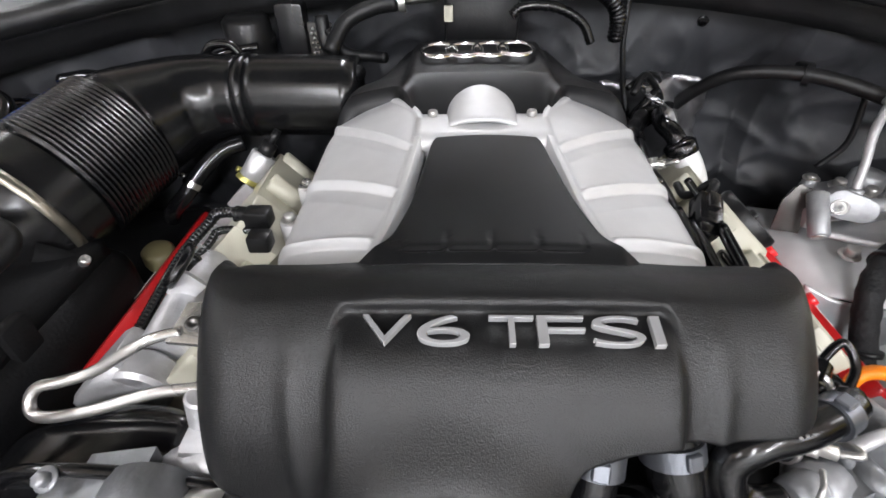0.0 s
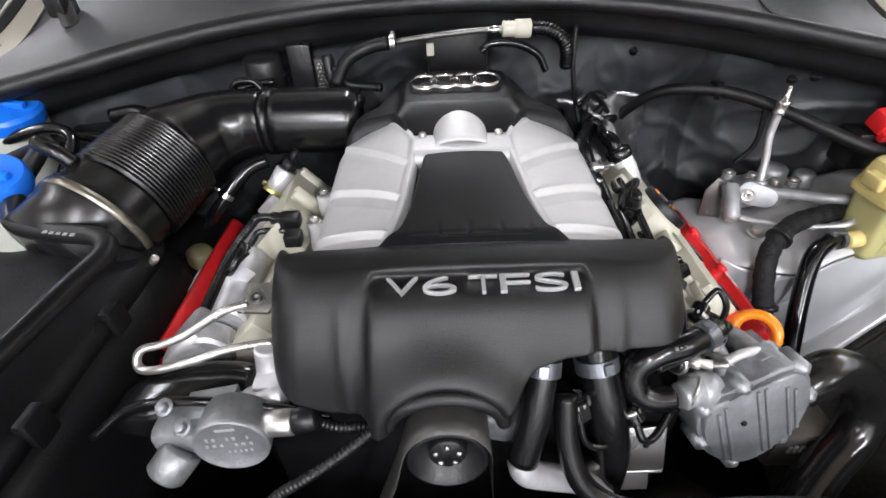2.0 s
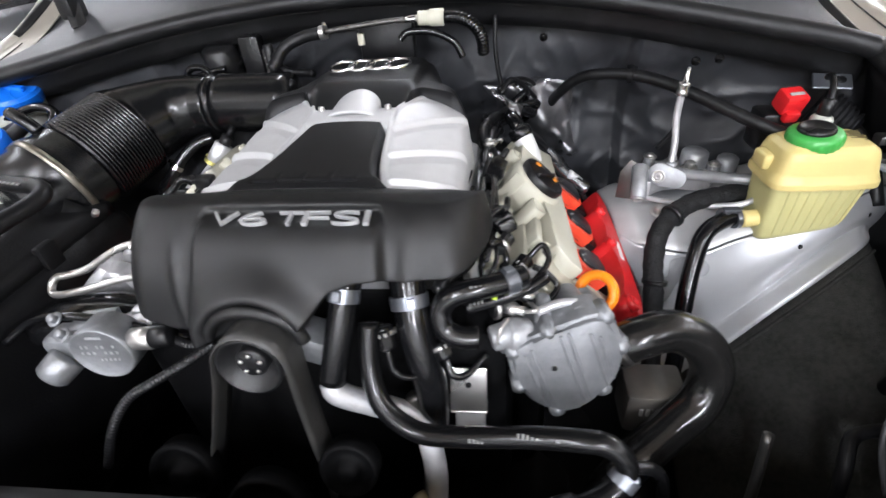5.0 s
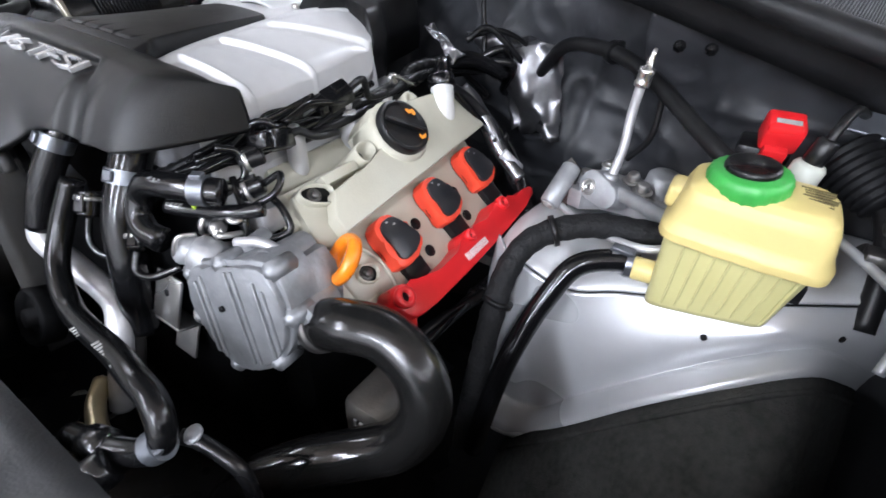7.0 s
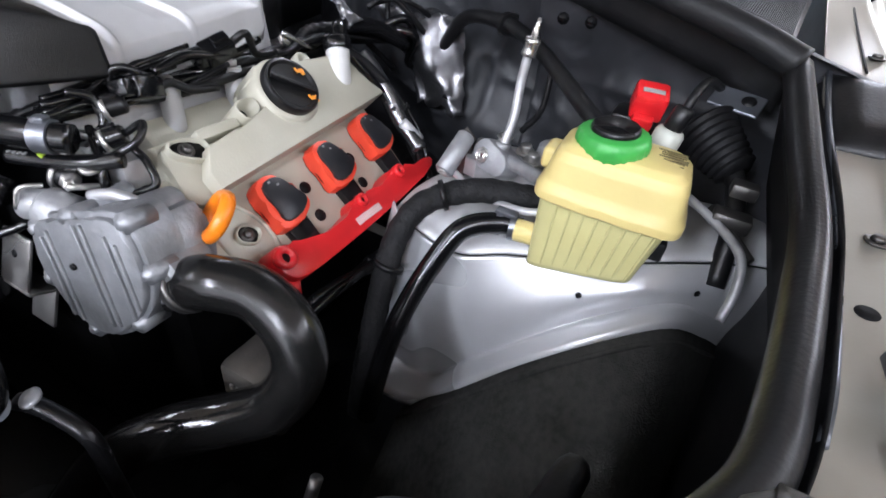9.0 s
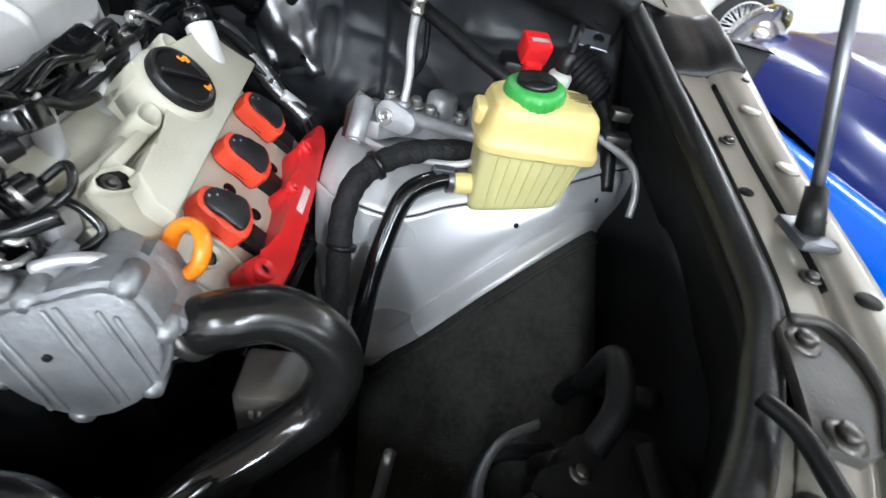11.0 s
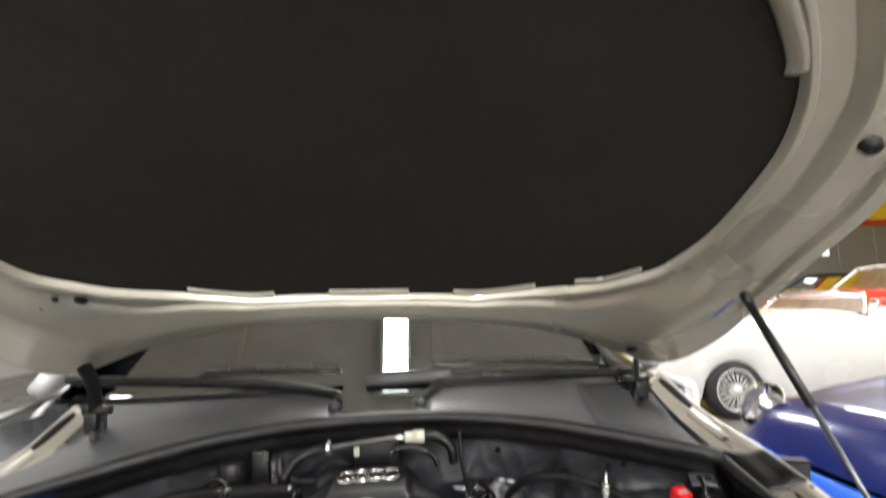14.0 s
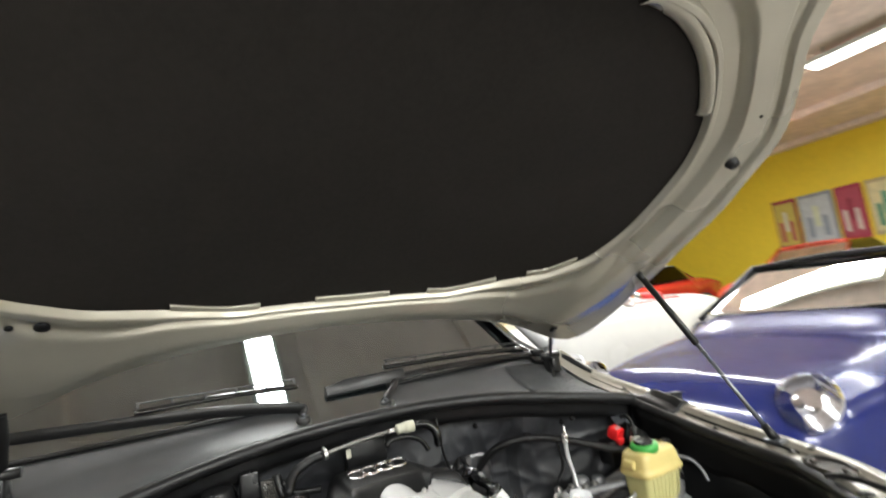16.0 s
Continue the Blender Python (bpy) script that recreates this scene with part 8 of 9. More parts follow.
def steel_pipes():
    ob = thing("secondary_air_pipe", (-0.23, 0.26, 0.85), "bent bare steel pipe bolted to the engine", "pipe")
    bm = bmesh.new()
    tube(bm, [(-0.232, 0.272, 0.866), (-0.255, 0.268, 0.862), (-0.278, 0.262, 0.852), (-0.305, 0.255, 0.838), (-0.330, 0.250, 0.832), (-0.346, 0.247, 0.830), (-0.353, 0.241, 0.823), (-0.349, 0.233, 0.815), (-0.33, 0.229, 0.817), (-0.29, 0.232, 0.825), (-0.25, 0.240, 0.833), (-0.205, 0.244, 0.837)], 0.0046, 14, 8)
    part("pipe", bm, M_STEEL, ob)
    bm = bmesh.new()
    m = facing((-0.224, 0.278, 0.866), (0.05, -0.35, 0.93))
    prism(bm, [(-0.02, -0.012), (0.012, -0.018), (0.024, 0.0), (0.018, 0.018), (-0.008, 0.02)], -0.003, 0.003, m, 0.001)
    part("flange", bm, M_STEEL, ob)
    bm = bmesh.new()
    lathe(bm, [(0.006, 0.002), (0.006, 0.006), (0.003, 0.006), (0.002, 0.003), (0, 0.003)], m, 14)
    part("hole", bm, M_DARKSTEEL, ob)
    ob = thing("oil_pipe_block", (-0.20, 0.225, 0.80), "cast aluminium pipe block beside the cover", "casting")
    bm = bmesh.new()
    cyl(bm, (-0.218, 0.228, 0.775), (-0.210, 0.236, 0.838), 0.013, n=16, bev=0.002)
    box(bm, (-0.205, 0.222, 0.79), (0.04, 0.04, 0.05), pose(0, 0, 0, 0, 0, 0), 0.006)
    cyl(bm, (-0.235, 0.205, 0.79), (-0.19, 0.205, 0.80), 0.016, n=16, bev=0.002)
    part("block", bm, M_ALU, ob)


steel_pipes()


def vacuum_tank():
    ob = thing("vacuum_tank", (-0.30, 0.21, 0.76), "glossy black plastic vacuum tank", "tank")

    def f(u, v):
        a = 2 * math.pi * u
        k = (abs(math.cos(a)) ** 4 + abs(math.sin(a)) ** 4) ** -0.25
        e = math.sin(min(1, max(0, v)) * math.pi) ** 0.35
        c = V(-0.375 + 0.155 * v, 0.205 + 0.02 * v, 0.782 + 0.01 * v)
        return c + V(0, math.cos(a) * k * 0.034 * e, math.sin(a) * k * 0.026 * e)
    part("shell", sheet(bmesh.new(), f, 28, 20), M_GLOSS, ob)
    bm = bmesh.new()
    tube(bm, [(-0.375, 0.17, 0.79), (-0.34, 0.185, 0.812), (-0.29, 0.185, 0.822), (-0.23, 0.185, 0.815), (-0.17, 0.18, 0.805), (-0.14, 0.18, 0.795)], 0.005, 10, 6)
    part("cable", bm, M_GLOSS, ob)


vacuum_tank()


def egr_valve():
    ob = thing("actuator_valve", (-0.24, 0.16, 0.72), "cast aluminium actuator valve with a round stamped cap", "valve")
    n = V(0.06, -0.95, 0.05).normalized()
    c = V(-0.232, 0.158, 0.795)
    bm = bmesh.new()
    m = facing(c, n)
    lathe(bm, [(0.036, -0.028), (0.036, 0.002), (0.0355, 0.006), (0.034, 0.0072), (0.033, 0.006), (0.0, 0.006)], m, 40)
    part("motor_cap", bm, M_GREYCAST, ob)
    bm = bmesh.new()
    for k in range(7):
        if k not in (2, 5):
            box(bm, (-0.020 + 0.0062 * k, 0.011, 0.0062), (0.0022 + 0.0006 * (k % 3), 0.0042, 0.0005), m, 0)
        if k != 3:
            box(bm, (-0.022 + 0.0068 * k, 0.002, 0.0062), (0.0026 + 0.0007 * (k % 2), 0.0036, 0.0005), m, 0)
        if k > 1:
            box(bm, (-0.014 + 0.0052 * k, -0.008, 0.0062), (0.0020, 0.0034, 0.0005), m, 0)
    box(bm, (0.0, 0.024, 0.0064), (0.018, 0.003, 0.0006), m, 0)
    part("stamped_marks", bm, M_ALU, ob)
    bm = bmesh.new()
    cyl(bm, c + V(0.030, 0.012, 0.008), c + V(0.060, 0.010, 0.012), 0.0130, n=20, bev=0.002)
    part("stub", bm, M_STEEL, ob)
    bm = bmesh.new()
    cyl(bm, c + V(0.058, 0.010, 0.012), c + V(0.082, 0.012, 0.016), 0.0125, n=16, bev=0.002)
    part("plug", bm, M_BLACK, ob)
    bm = bmesh.new()
    box(bm, c + V(-0.045, 0.022, -0.004), (0.07, 0.05, 0.036), pose(0, 0, 0, 0, 0, 0), 0.010)
    part("body", bm, M_GREYCAST, ob)
    bm = bmesh.new()
    cyl(bm, c + V(-0.050, 0.0, -0.010), c + V(-0.068, -0.020, -0.026), 0.020, 0.019, n=22, bev=0.003)
    part("inlet", bm, M_GREYCAST, ob)
    bm = bmesh.new()
    box(bm, c + V(-0.03, 0.012, -0.030), (0.05, 0.04, 0.035), pose(0, 0, 0, 0, 20, 0), 0.006)
    part("foot", bm, M_GREYCAST, ob)
    bm = bmesh.new()
    prism(bm, [(-0.048, 0.022), (0.0, 0.028), (0.0, -0.026), (-0.026, -0.03), (-0.05, -0.008)], -0.045, -0.01, m, 0.004)
    part("flange", bm, M_GREYCAST, ob)
    for p in (c + V(-0.064, 0.02, 0.028), c + V(-0.04, 0.0, 0.024)):
        bm = bmesh.new()
        bolt(bm, p, (-0.1, -0.5, 0.85), 0.0055, 0.008)
        part("bolt", bm, M_GREYCAST, ob)


egr_valve()


def pulley():
    m = facing((-0.027, 0.120, 0.828), (0, -0.97, 0.1))
    ob = thing("supercharger_pulley", (-0.028, 0.11, 0.79), "black drive pulley with a bolted hub under the engine cover", "pulley")
    bm = bmesh.new()
    lathe(bm, [(0.034, -0.040), (0.034, 0.010), (0.031, 0.011), (0.029, -0.012), (0.017, -0.014), (0.0, -0.014)], m, 36)
    part("rim", bm, M_BLACK, ob)
    bm = bmesh.new()
    lathe(bm, [(0.0165, -0.015), (0.0165, 0.002), (0.0150, 0.004), (0.0, 0.004)], m, 28)
    part("hub", bm, M_BLACK, ob)
    for k in range(5):
        t = math.radians(90 + 72 * k)
        bm = bmesh.new()
        bolt(bm, m @ V(0.0105 * math.cos(t), 0.0105 * math.sin(t), 0.0035), m.to_3x3() @ V(0, 0, 1), 0.0024, 0.003, False)
        part("bolt", bm, M_STEEL, ob)
    ob = thing("drive_belt", (-0.03, 0.13, 0.62), "dark grey rubber drive belt looped over the pulley", "belt")
    loop = [V(-0.106, -0.205, 0), V(-0.082, -0.14, 0), V(-0.060, -0.075, 0), V(-0.045, -0.028, 0)]
    loop += [V(0.0375 * math.cos(math.radians(a)), 0.0375 * math.sin(math.radians(a)), 0) for a in range(165, -1, -15)]
    loop += [V(0.039, -0.05, 0), V(0.044, -0.12, 0), V(0.050, -0.205, 0)]

    def belt(u, v):
        k = u * (len(loop) - 1)
        i = min(int(k), len(loop) - 2)
        p = loop[i].lerp(loop[i + 1], k - i)
        return m @ V(p.x, p.y, -0.030 + 0.042 * v)
    part("belt", sheet(bmesh.new(), belt, 72, 3, 0.003, (0, 0.1, -1)), M_BELT, ob)
    for p, r in (((-0.035, 0.055, 0.66), 0.045), ((0.055, 0.085, 0.70), 0.032), ((-0.14, 0.08, 0.68), 0.04)):
        ob = thing("idler_pulley", (p[0], p[1], p[2] - r), "belt pulley deep in the bay, shade in its dark colour", "pulley", "belt pulleys")
        bm = bmesh.new()
        lathe(bm, [(r, -0.02), (r, 0.0), (r * 0.9, 0.004), (r * 0.8, -0.004), (r * 0.35, -0.004), (r * 0.3, 0.006), (0, 0.006)], facing(p, (0, -0.9, 0.35)), 32)
        part("wheel", bm, M_BAYSHADE, ob)
    # Cover, block and idlers carry the deep shadow in their colour.
    ob = thing("timing_cover", (0, 0.2, 0.4), "black timing cover across the engine front, darkened as bay shade", "engine block")
    bm = bmesh.new()
    box(bm, (0.0, 0.24, 0.62), (0.46, 0.10, 0.36), None, 0.03)
    part("cover", bm, M_BAYSHADE, ob)
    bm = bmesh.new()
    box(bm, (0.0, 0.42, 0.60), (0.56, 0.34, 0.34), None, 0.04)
    part("block", bm, M_BAYSHADE, ob)
    # corrugated loom low at the front
    for k, pts in enumerate(([(-0.09, 0.155, 0.815), (-0.12, 0.14, 0.80), (-0.155, 0.125, 0.785), (-0.19, 0.115, 0.765), (-0.215, 0.10, 0.73), (-0.235, 0.085, 0.68)], [(-0.10, 0.165, 0.80), (-0.13, 0.165, 0.80), (-0.16, 0.175, 0.80)])):
        ob = thing("corrugated_loom", pts[0], "corrugated black loom below the engine cover", "cable", "corrugated looms")
        part("loom", tube(bmesh.new(), pts, 0.0052, 12, 40, lambda t: 1 + 0.10 * math.sin(t * 1400)), M_BLACK, ob)
    ob = thing("loom_tag", (-0.155, 0.12, 0.78), "silver tape tag round the loom", "tag")
    bm = bmesh.new()
    box(bm, (-0.158, 0.1235, 0.7835), (0.016, 0.02, 0.020), pose(0, 0, 0, 0, 25, 20), 0.003)
    part("tag", bm, M_STEEL, ob)
    ob = thing("front_pipe", (0.1, 0.05, 0.66), "brass coloured pipe end near the radiator", "pipe")
    bm = bmesh.new()
    tube(bm, [(0.12, 0.10, 0.63), (0.14, 0.08, 0.625), (0.18, 0.065, 0.63), (0.21, 0.06, 0.63)], 0.010, 12, 6)
    part("pipe", bm, mat("brassy steel", (0.45, 0.38, 0.24), 0.35, 0.8), ob)


pulley()


def low_front():
    """Small things low in the dark front of the bay."""
    ob = thing("drain_pipe", (0.35, 0.095, 0.62), "thin black drain pipe with a bright end cap", "pipe")
    bm = bmesh.new()
    tube(bm, [(0.322, 0.088, 0.722), (0.340, 0.096, 0.716), (0.372, 0.102, 0.70), (0.384, 0.10, 0.66), (0.386, 0.10, 0.60)], 0.0065, 12, 6)
    part("pipe", bm, M_BLACK, ob)
    bm = bmesh.new()
    lathe(bm, [(0.0075, 0), (0.0085, 0.002), (0.007, 0.004), (0, 0.004)], facing((0.333, 0.094, 0.7255), (-0.1, -0.4, 0.9)), 18)
    part("end_cap", bm, M_ALU_DULL, ob, "bright end cap")
    ob = thing("hose_coupling", (0.30, 0.05, 0.70), "black quick coupling with pale clips on the hose end", "coupling")
    bm = bmesh.new()
    cyl(bm, (0.303, 0.046, 0.724), (0.296, 0.026, 0.716), 0.0155, n=22, bev=0.003)
    part("coupling", bm, M_GLOSS, ob)
    for q in ((0.3135, 0.061, 0.733), (0.300, 0.036, 0.7325), (0.294, 0.026, 0.729)):
        bm = bmesh.new()
        box(bm, (0, 0, 0), (0.010, 0.006, 0.004), pose(*q, 10, 0, 30), 0.001, 1)
        part("clip", bm, M_MILK, ob, "pale clip")
    for k, (x, y) in enumerate(SCRAPS):
        ob = thing("paper_scrap", (x, y, 0.3205), "small pale scrap lying on the undertray", "scrap", "scraps")
        bm = bmesh.new()
        prism(bm, [(0, 0), (0.022 + 0.008 * (k % 2), 0.004), (0.018, 0.013), (0.004, 0.010)], 0.0, 0.0012, pose(x, y, 0.3205, 0, 0, 40 * k))
        part("scrap", bm, M_MILK, ob)


SCRAPS = [(-0.229, 0.158), (-0.222, 0.111), (-0.119, 0.123)]
low_front()


# ---- other cars in the hall ----
M_BLUECAR = mat("dark blue metallic car paint", (0.006, 0.014, 0.12), 0.2, 0.1, 0.06, 8, coat=0.3, rvary=0.04)
M_BLUETRIM = mat("bright blue bumper paint", (0.0, 0.12, 0.75), 0.25, 0.1, 0.05, 8, coat=0.8)
M_WHITECAR = mat("white car paint", (0.82, 0.82, 0.8), 0.25, 0, 0.03, 8, coat=0.8)
M_REDCAR = mat("red car paint", (0.62, 0.04, 0.025), 0.25, 0.05, 0.06, 8, coat=0.8)
M_REDTRIM = mat("red leather trim", (0.4, 0.02, 0.02), 0.5, 0, 0.15, 20, 0.2, 100)
M_TYRE = mat("black tyre rubber", (0.02, 0.02, 0.02), 0.7, 0, 0.2, 30, 0.2, 200)
M_CARGLASS = glassy("dark car glass", (0.12, 0.13, 0.13), 0.0, 1.5)
M_RIM = mat("bright rim metal", (0.75, 0.75, 0.75), 0.3, 0.3, 0.05, 20)
M_AMBER = mat("amber lamp plastic", (0.9, 0.32, 0.02), 0.3)


def wheel(ob, p, r, wire=True):
    """A wheel whose axle runs along y, with spokes; tyre and rim are its pieces."""
    m = facing(p, (0, -1, 0))
    bm = bmesh.new()
    lathe(bm, [(r * 0.74, -0.08), (r * 0.95, -0.085), (r, -0.05), (r, 0.05), (r * 0.95, 0.085), (r * 0.74, 0.08)], m, 40, caps=False)
    tyre = part("tyre", bm, M_TYRE, ob)
    bm = bmesh.new()
    lathe(bm, [(r * 0.67, -0.07), (r * 0.75, -0.075), (r * 0.75, 0.078), (r * 0.70, 0.084), (r * 0.67, 0.06), (r * 0.66, -0.05)], m, 40, caps=False)
    k = 36 if wire else 10
    for j in range(k):
        a = 2 * math.pi * j / k
        b = a + (0.25 if j % 2 else -0.25)
        cyl(bm, m @ V(r * 0.14 * math.cos(b), r * 0.14 * math.sin(b), 0.075), m @ V(r * 0.69 * math.cos(a), r * 0.69 * math.sin(a), 0.03), 0.006 if wire else 0.022, n=5)
    lathe(bm, [(r * 0.17, 0.0), (r * 0.17, 0.08), (r * 0.10, 0.10), (0, 0.105)], m, 20)
    part("rim", bm, M_RIM, tyre, "bright wire spoke rim" if wire else "bright alloy rim")


def car(name, at, dims, paint, label, glass=True, roof=True, soft_roof=None, cat="car", wire=True, prof=None, wheel_r=0.0, cab=(0.36, 0.50, 0.70, 0.86)):
    """A car that faces -x, its nose at `at`; dims: length, width, hood height, belt height, roof height."""
    L, W, hz, bz, rz = dims
    ob = thing(name, at, label, cat, "cars in the hall")
    x0, y0 = at[0], at[1]
    # top line along the car: (part of the length, height, half width)
    top = prof or [(0.0, 0.50, 0.72), (0.02, hz - 0.10, 0.80), (0.06, hz - 0.03, 0.88), (0.16, hz, 0.95), (0.27, hz + 0.05, 0.98), (0.36, bz - 0.02, 1.0), (0.5, bz, 1.0), (0.72, bz, 1.0), (0.88, bz - 0.02, 0.95), (0.97, bz - 0.08, 0.86), (1.0, 0.55, 0.78)]
    r = wheel_r or min(0.36, rz * 0.25)
    axles = (0.20, 0.80)

    def f(u, v):
        h, w = lerp_table(top, u)
        hw = W / 2 * w
        x = x0 + L * u
        low = 0.20
        # arches
        for a in axles:
            d = abs(u - a) * L
            if d < r * 1.08:
                low = max(low, math.sqrt(max(0, (r * 1.08) ** 2 - d * d)) + r * 0.88)
        a = abs(v * 2 - 1)
        s = 1 if v > 0.5 else -1
        if a > 0.5:
            t = (a - 0.5) / 0.5
            z = (h - 0.10) + (min(low, h - 0.13) - (h - 0.10)) * t
            y = hw * (1 + 0.03 * math.sin(t * 2.6) - 0.05 * t * t)
        else:
            t = a / 0.5
            z = h + 0.05 * (1 - t * t) - 0.10 * t ** 6
            fender = math.exp(-((t - 0.82) / 0.16) ** 2) * math.exp(-((u - 0.18) / 0.12) ** 2)
            z += 0.035 * fender
            y = hw * t
        return V(x, y0 + y * s, z)
    part("body", sheet(bmesh.new(), f, 72, 48), paint, ob, sharp=0.7)
    bm = bmesh.new()
    box(bm, (x0 + L / 2, y0, 0.30), (L * 0.9, W * 0.86, 0.22), None, 0.02)
    part("underbody", bm, M_BLACK, ob)
    for a in axles:
        for s in (-1, 1):
            wheel(ob, (x0 + L * a, y0 + s * (W / 2 - 0.10), r), r, wire)
    # glass and roof
    wx, tx, rx, ex = (x0 + L * k for k in cab)
    wb, wt = W * 0.44, W * 0.36
    if roof:
        bm = bmesh.new()
        box(bm, ((tx + rx) / 2, y0, bz + 0.02), (rx - tx + 0.3, W * 0.7, 0.26), None, 0.06)
        part("cabin", bm, M_BLACK, ob, "dark cabin interior")
    if glass:
        bm = sheet(bmesh.new(), lambda u, v: V(wx + (tx - wx) * v - 0.10 * math.sin(u * math.pi) * (1 - 0.4 * v), y0 + (u - 0.5) * 2 * (wb + (wt - wb) * v), bz + (rz - 0.04 - bz) * v), 16, 8, 0.01, (1, 0, 0))
        part("windscreen", bm, M_CARGLASS, ob)
        for s in (-1, 1):
            bm = bmesh.new()
            tube(bm, [(wx, y0 + s * wb, bz - 0.02), (tx, y0 + s * wt, rz - 0.03)], 0.025, 8, 2)
            part("pillar", bm, soft_roof or (paint if roof else M_CHROME), ob)
        bm = bmesh.new()
        tube(bm, [(tx, y0 - wt, rz - 0.03), (tx - 0.05, y0, rz), (tx, y0 + wt, rz - 0.03)], 0.022, 8, 6)
        part("header_rail", bm, soft_roof or (paint if roof else M_CHROME), ob)
    if roof:
        bm = sheet(bmesh.new(), lambda u, v: V(tx + (rx - tx) * v, y0 + (u - 0.5) * 2 * wt, rz - 0.02 + 0.03 * math.sin(u * math.pi) - 0.03 * v), 14, 10, 0.03)
        part("roof", bm, soft_roof or paint, ob)
        bm = sheet(bmesh.new(), lambda u, v: V(rx + (ex - rx) * v, y0 + (u - 0.5) * 2 * (wt + (wb - wt) * v), rz - 0.06 + (bz - rz + 0.06) * v), 12, 8, 0.01, (-1, 0, 0))
        part("rear_window", bm, M_CARGLASS, ob)
        for s in (-1, 1):
            bm = sheet(bmesh.new(), lambda u, v: V((wx + 0.10 + (ex - wx - 0.25) * u) * (1 - v) + (tx + (rx - tx) * u) * v, y0 + s * (wb + (wt - wb) * v), bz + (rz - 0.05 - bz) * v), 10, 6, 0.01, (0, -s, 0))
            part("side_window", bm, M_CARGLASS, ob)
    return ob


def headlamp(ob, p, r):
    """A round lamp sunk in its bucket behind a clear domed cover."""
    m = facing(p, V(-0.75, 0, 0.55))
    bm = bmesh.new()
    lathe(bm, [(r * 1.06, -0.02), (r * 1.0, -0.012), (r * 0.8, -0.05), (r * 0.5, -0.06), (0.0, -0.06)], m, 28)
    lamp = part("headlamp", bm, M_RIM, ob, "round headlamp bucket")
    bm = bmesh.new()
    lathe(bm, [(r * 0.58, -0.06), (r * 0.58, -0.02), (r * 0.52, -0.014), (r * 0.3, 0.0), (0.0, 0.006)], m, 24)
    part("bulb_unit", bm, M_CHROME, lamp)
    bm = bmesh.new()
    lathe(bm, [(r * 1.05, -0.012), (r * 0.92, 0.022), (r * 0.55, 0.045), (0, 0.054)], m, 28)
    part("lens", bm, M_CLEAR, lamp)


# dark blue sports coupe beside the open hood
blue = car("blue_sports_car", (1.78, 1.50, 0), (4.2, 1.76, 0.74, 0.92, 1.27), M_BLUECAR, "dark blue sports coupe with a bright blue nose", True, True, M_SEAL)
bm = sheet(bmesh.new(), lambda u, v: V(1.775 - 0.05 * math.sin(u * math.pi) + 0.16 * abs(u - 0.5) ** 2 - 0.03 * math.sin(v * 3), 0.80 + 1.40 * u, 0.22 + 0.32 * v), 20, 8, 0.03, (1, 0, 0))
part("bumper", bm, M_BLUETRIM, blue, "bright blue front bumper")
for s in (-1, 1):
    headlamp(blue, (1.95, 1.50 + s * 0.66, 0.685), 0.13)
    bm = bmesh.new()
    box(bm, (1.80, 1.50 + s * 0.62, 0.50), (0.05, 0.20, 0.05), None, 0.015)
    part("indicator", bm, M_AMBER, blue, "amber indicator lamp")
bm = bmesh.new()
tube(bm, [(3.12, 0.72, 0.98), (3.08, 0.62, 1.0), (3.10, 0.58, 1.02)], 0.02, 8, 4)
box(bm, (3.10, 0.58, 1.04), (0.10, 0.16, 0.11), None, 0.03)
part("mirror", bm, M_BLUECAR, blue)

# white roadster with red seats
white = car("white_roadster", (2.35, 5.15, 0), (4.5, 1.75, 0.88, 0.95, 1.17), M_WHITECAR, "white roadster with wire wheels and red seats", True, False, wheel_r=0.285, cab=(0.535, 0.57, 0.70, 0.86))
for k, (x, y) in enumerate(((5.55, 4.8), (5.55, 5.5))):
    bm = bmesh.new()
    box(bm, (x, y, 0.86), (0.16, 0.5, 0.44), pose(0, 0, 0, 0, 0, 0), 0.06, 3)
    part("seat", bm, M_REDTRIM, white, "red leather seat back")
bm = bmesh.new()
box(bm, (5.3, 5.15, 0.955), (1.1, 1.3, 0.03), None, 0.01)
part("cockpit", bm, M_REDTRIM, white, "red trimmed cockpit")
bm = bmesh.new()
cyl(bm, (4.75, 4.32, 0.93), (4.75, 4.26, 1.04), 0.008, n=8)
lathe(bm, [(0.05, 0), (0.06, 0.01), (0.04, 0.05), (0, 0.055)], facing((4.73, 4.25, 1.06), (1, 0, 0)), 18)
part("mirror", bm, M_CHROME, white, "round chrome mirror")

# red cars behind
red = car("red_classic_car", (7.2, 8.7, 0), (4.7, 1.8, 1.02, 1.1, 1.54), M_REDCAR, "red classic car with a white top", True, True, M_WHITECAR, "car", False, cab=(0.38, 0.49, 0.66, 0.76))
for s in (-1, 1):
    headlamp(red, (7.32, 8.7 + s * 0.62, 0.80), 0.09)
bm = bmesh.new()
tube(bm, [(7.35, 7.85, 0.55), (7.17, 8.1, 0.56), (7.15, 9.3, 0.56), (7.35, 9.55, 0.55)], 0.05, 10, 6)
part("bumper", bm, M_CHROME, red, "chrome front bumper")
car("pale_convertible", (8.3, 11.2, 0), (4.2, 1.7, 0.95, 1.05, 1.44), mat("pale grey car paint", (0.55, 0.56, 0.58), 0.25, 0.2, 0.05, 8, coat=0.8), "pale grey car with a black soft top", True, True, M_SEAL, "car", False)
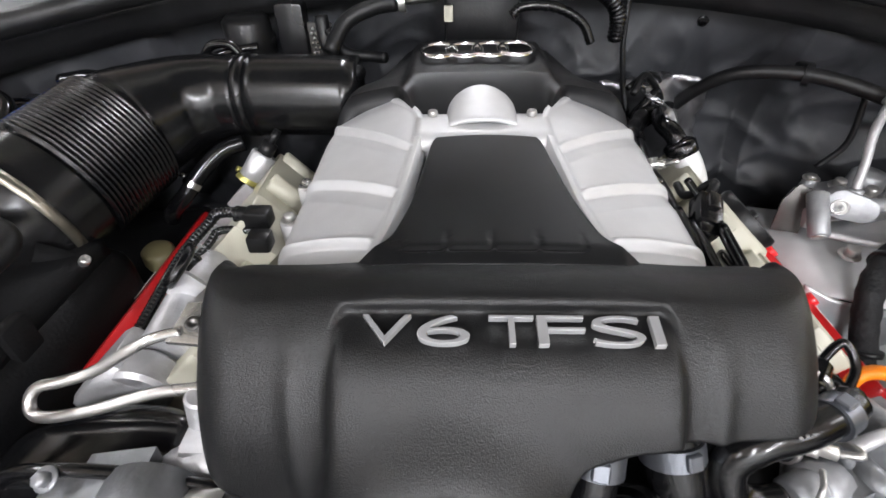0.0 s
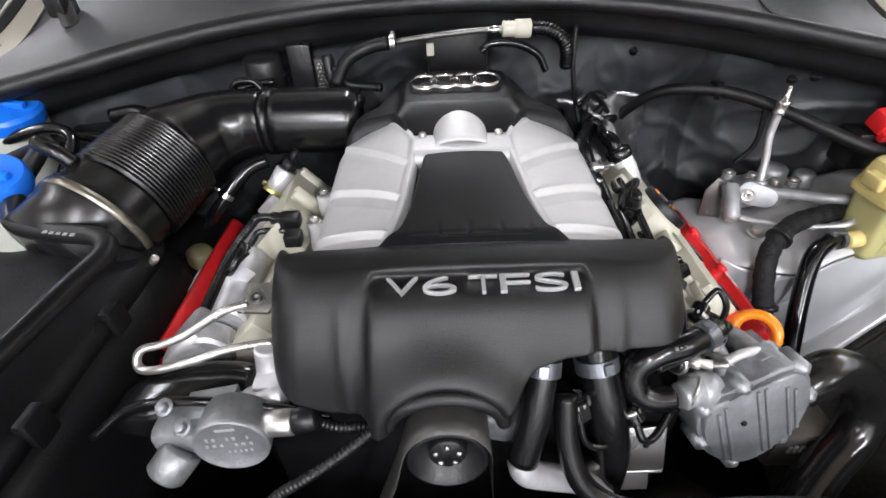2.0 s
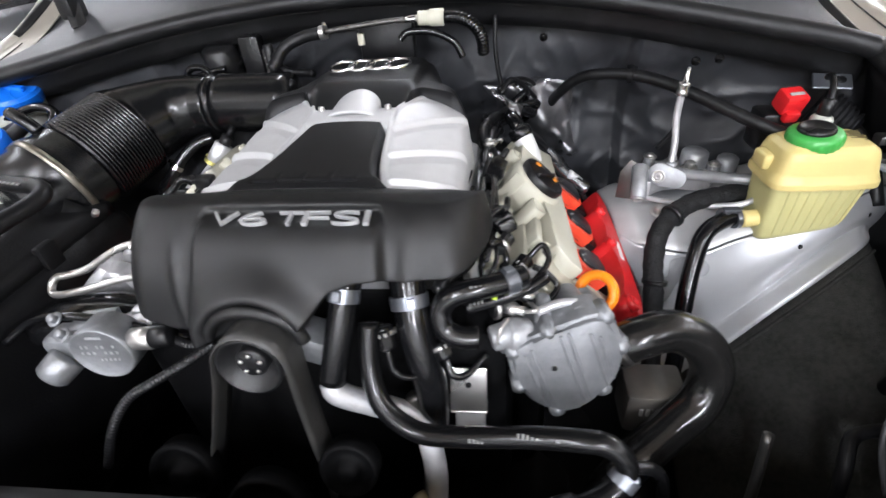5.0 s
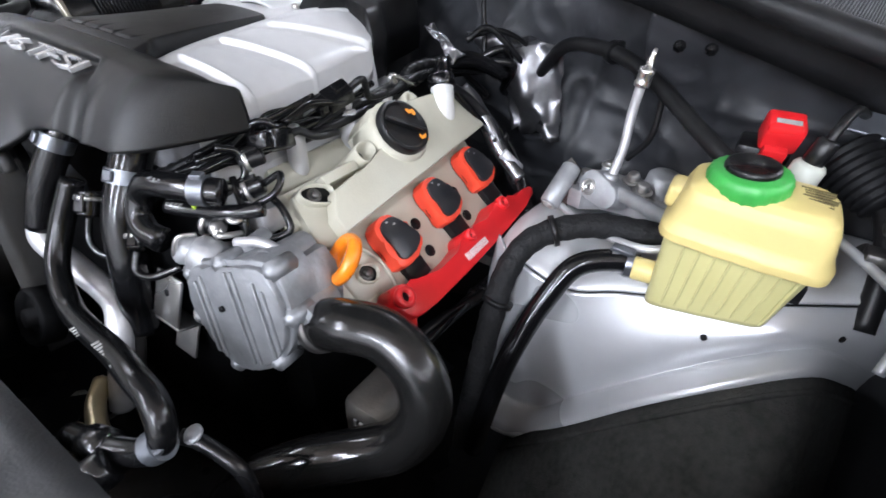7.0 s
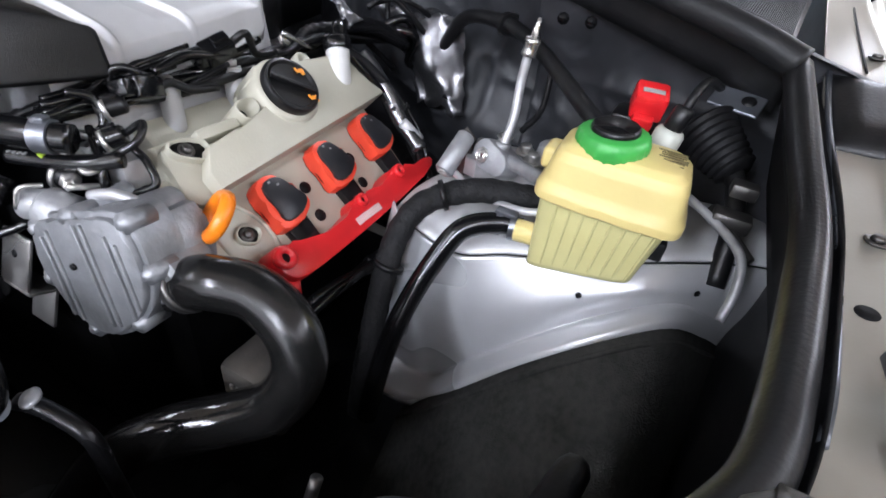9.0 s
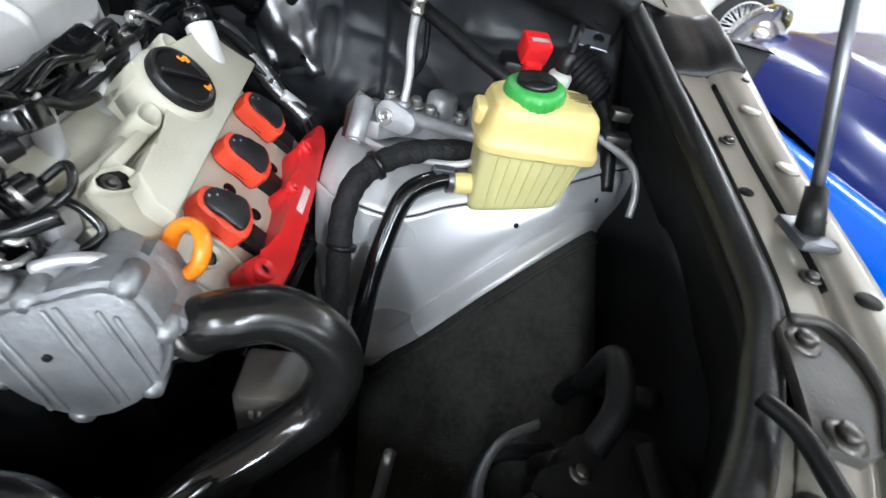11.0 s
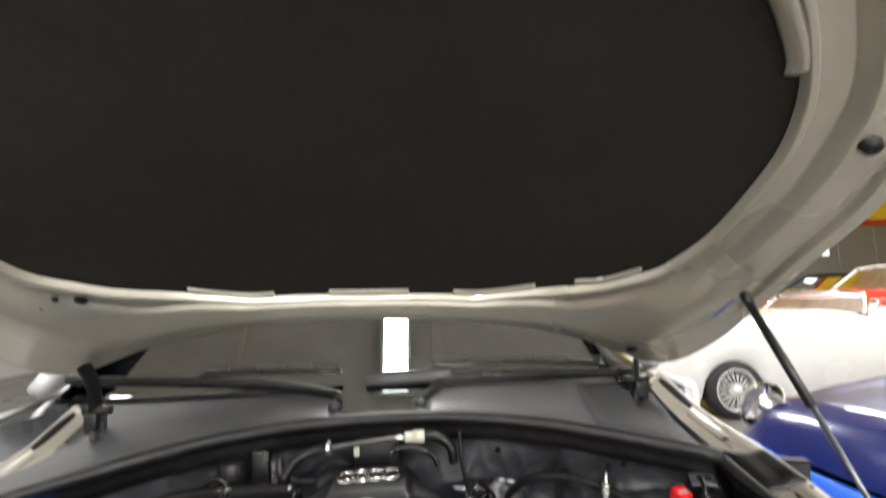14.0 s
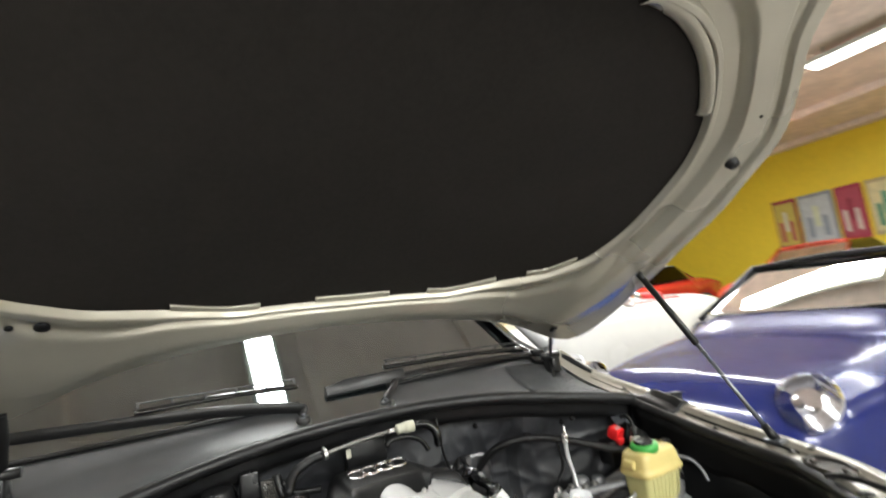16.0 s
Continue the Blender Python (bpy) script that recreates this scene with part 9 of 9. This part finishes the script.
car("red_sedan", (8.6, 5.2, 0), (4.6, 1.8, 0.95, 1.05, 1.5), mat("faded red car paint", (0.5, 0.06, 0.03), 0.25, 0.05, 0.05, 8, coat=0.8), "faded red sedan parked in the hall", True, True, None, "car", False)


# ---- wall fittings ----
def roller_door():
    ob = thing("roller_door", (9.0, 12.97, 0), "grey panelled door with a red header", "door", kind="structure")
    m_grey = mat("grey door panel", (0.25, 0.26, 0.28), 0.5, 0.2, 0.06, 6)
    for k in range(4):
        bm = bmesh.new()
        box(bm, (10.675 + 1.15 * k, 12.93, 1.40), (1.14, 0.06, 2.8), None, 0.012, 1)
        part("panel", bm, m_grey, ob)
    bm = bmesh.new()
    box(bm, (12.4, 12.92, 2.90), (4.8, 0.10, 0.16), None, 0.01, 1)
    part("header", bm, M_REDCAR, ob, "red header strip")
    for k in range(4):
        bm = bmesh.new()
        box(bm, (10.9 + 0.36 * k, 12.90, 2.25), (0.26, 0.03, 0.5), None, 0.01, 1)
        part("window", bm, glow("daylit pane", (0.9, 0.95, 1.0), 1.6), ob, "small daylit pane")


roller_door()


def poster(y, z, w, h, colors, label):
    """A framed picture on the east wall: a frame, a sheet and plain bars."""
    ob = thing("wall_poster", (14.97, y, z), label, "poster", "wall posters")
    bm = bmesh.new()
    box(bm, (14.96, y, z + h / 2), (0.05, w, h), None, 0.008, 1)
    part("frame", bm, mat("poster frame", colors[0], 0.5), ob)
    bm = bmesh.new()
    box(bm, (14.925, y, z + h / 2), (0.03, w * 0.86, h * 0.86), None, 0)
    part("sheet", bm, mat("poster sheet", colors[1], 0.6), ob)
    for k in range(3):
        bm = bmesh.new()
        box(bm, (14.905, y + w * (k - 1) * 0.22, z + h * (0.35 + 0.2 * (k % 2))), (0.02, w * 0.16, h * 0.4), None, 0)
        part("bar", bm, mat("poster bar", colors[2 + k % 2], 0.6), ob)


poster(7.75, 1.5, 0.62, 1.42, [(0.35, 0.05, 0.08), (0.6, 0.5, 0.12), (0.45, 0.1, 0.1), (0.7, 0.7, 0.6)], "framed maroon and yellow poster on the wall")
poster(6.95, 1.5, 0.86, 1.42, [(0.3, 0.33, 0.38), (0.55, 0.6, 0.62), (0.3, 0.35, 0.42), (0.65, 0.7, 0.5)], "framed pale grey poster on the wall")
poster(6.15, 1.5, 0.60, 1.42, [(0.4, 0.04, 0.08), (0.45, 0.08, 0.12), (0.7, 0.65, 0.6), (0.3, 0.03, 0.06)], "framed dark red poster on the wall")
poster(5.40, 1.5, 0.70, 1.42, [(0.55, 0.45, 0.25), (0.75, 0.68, 0.4), (0.1, 0.3, 0.2), (0.12, 0.35, 0.25)], "framed cream and green poster on the wall")
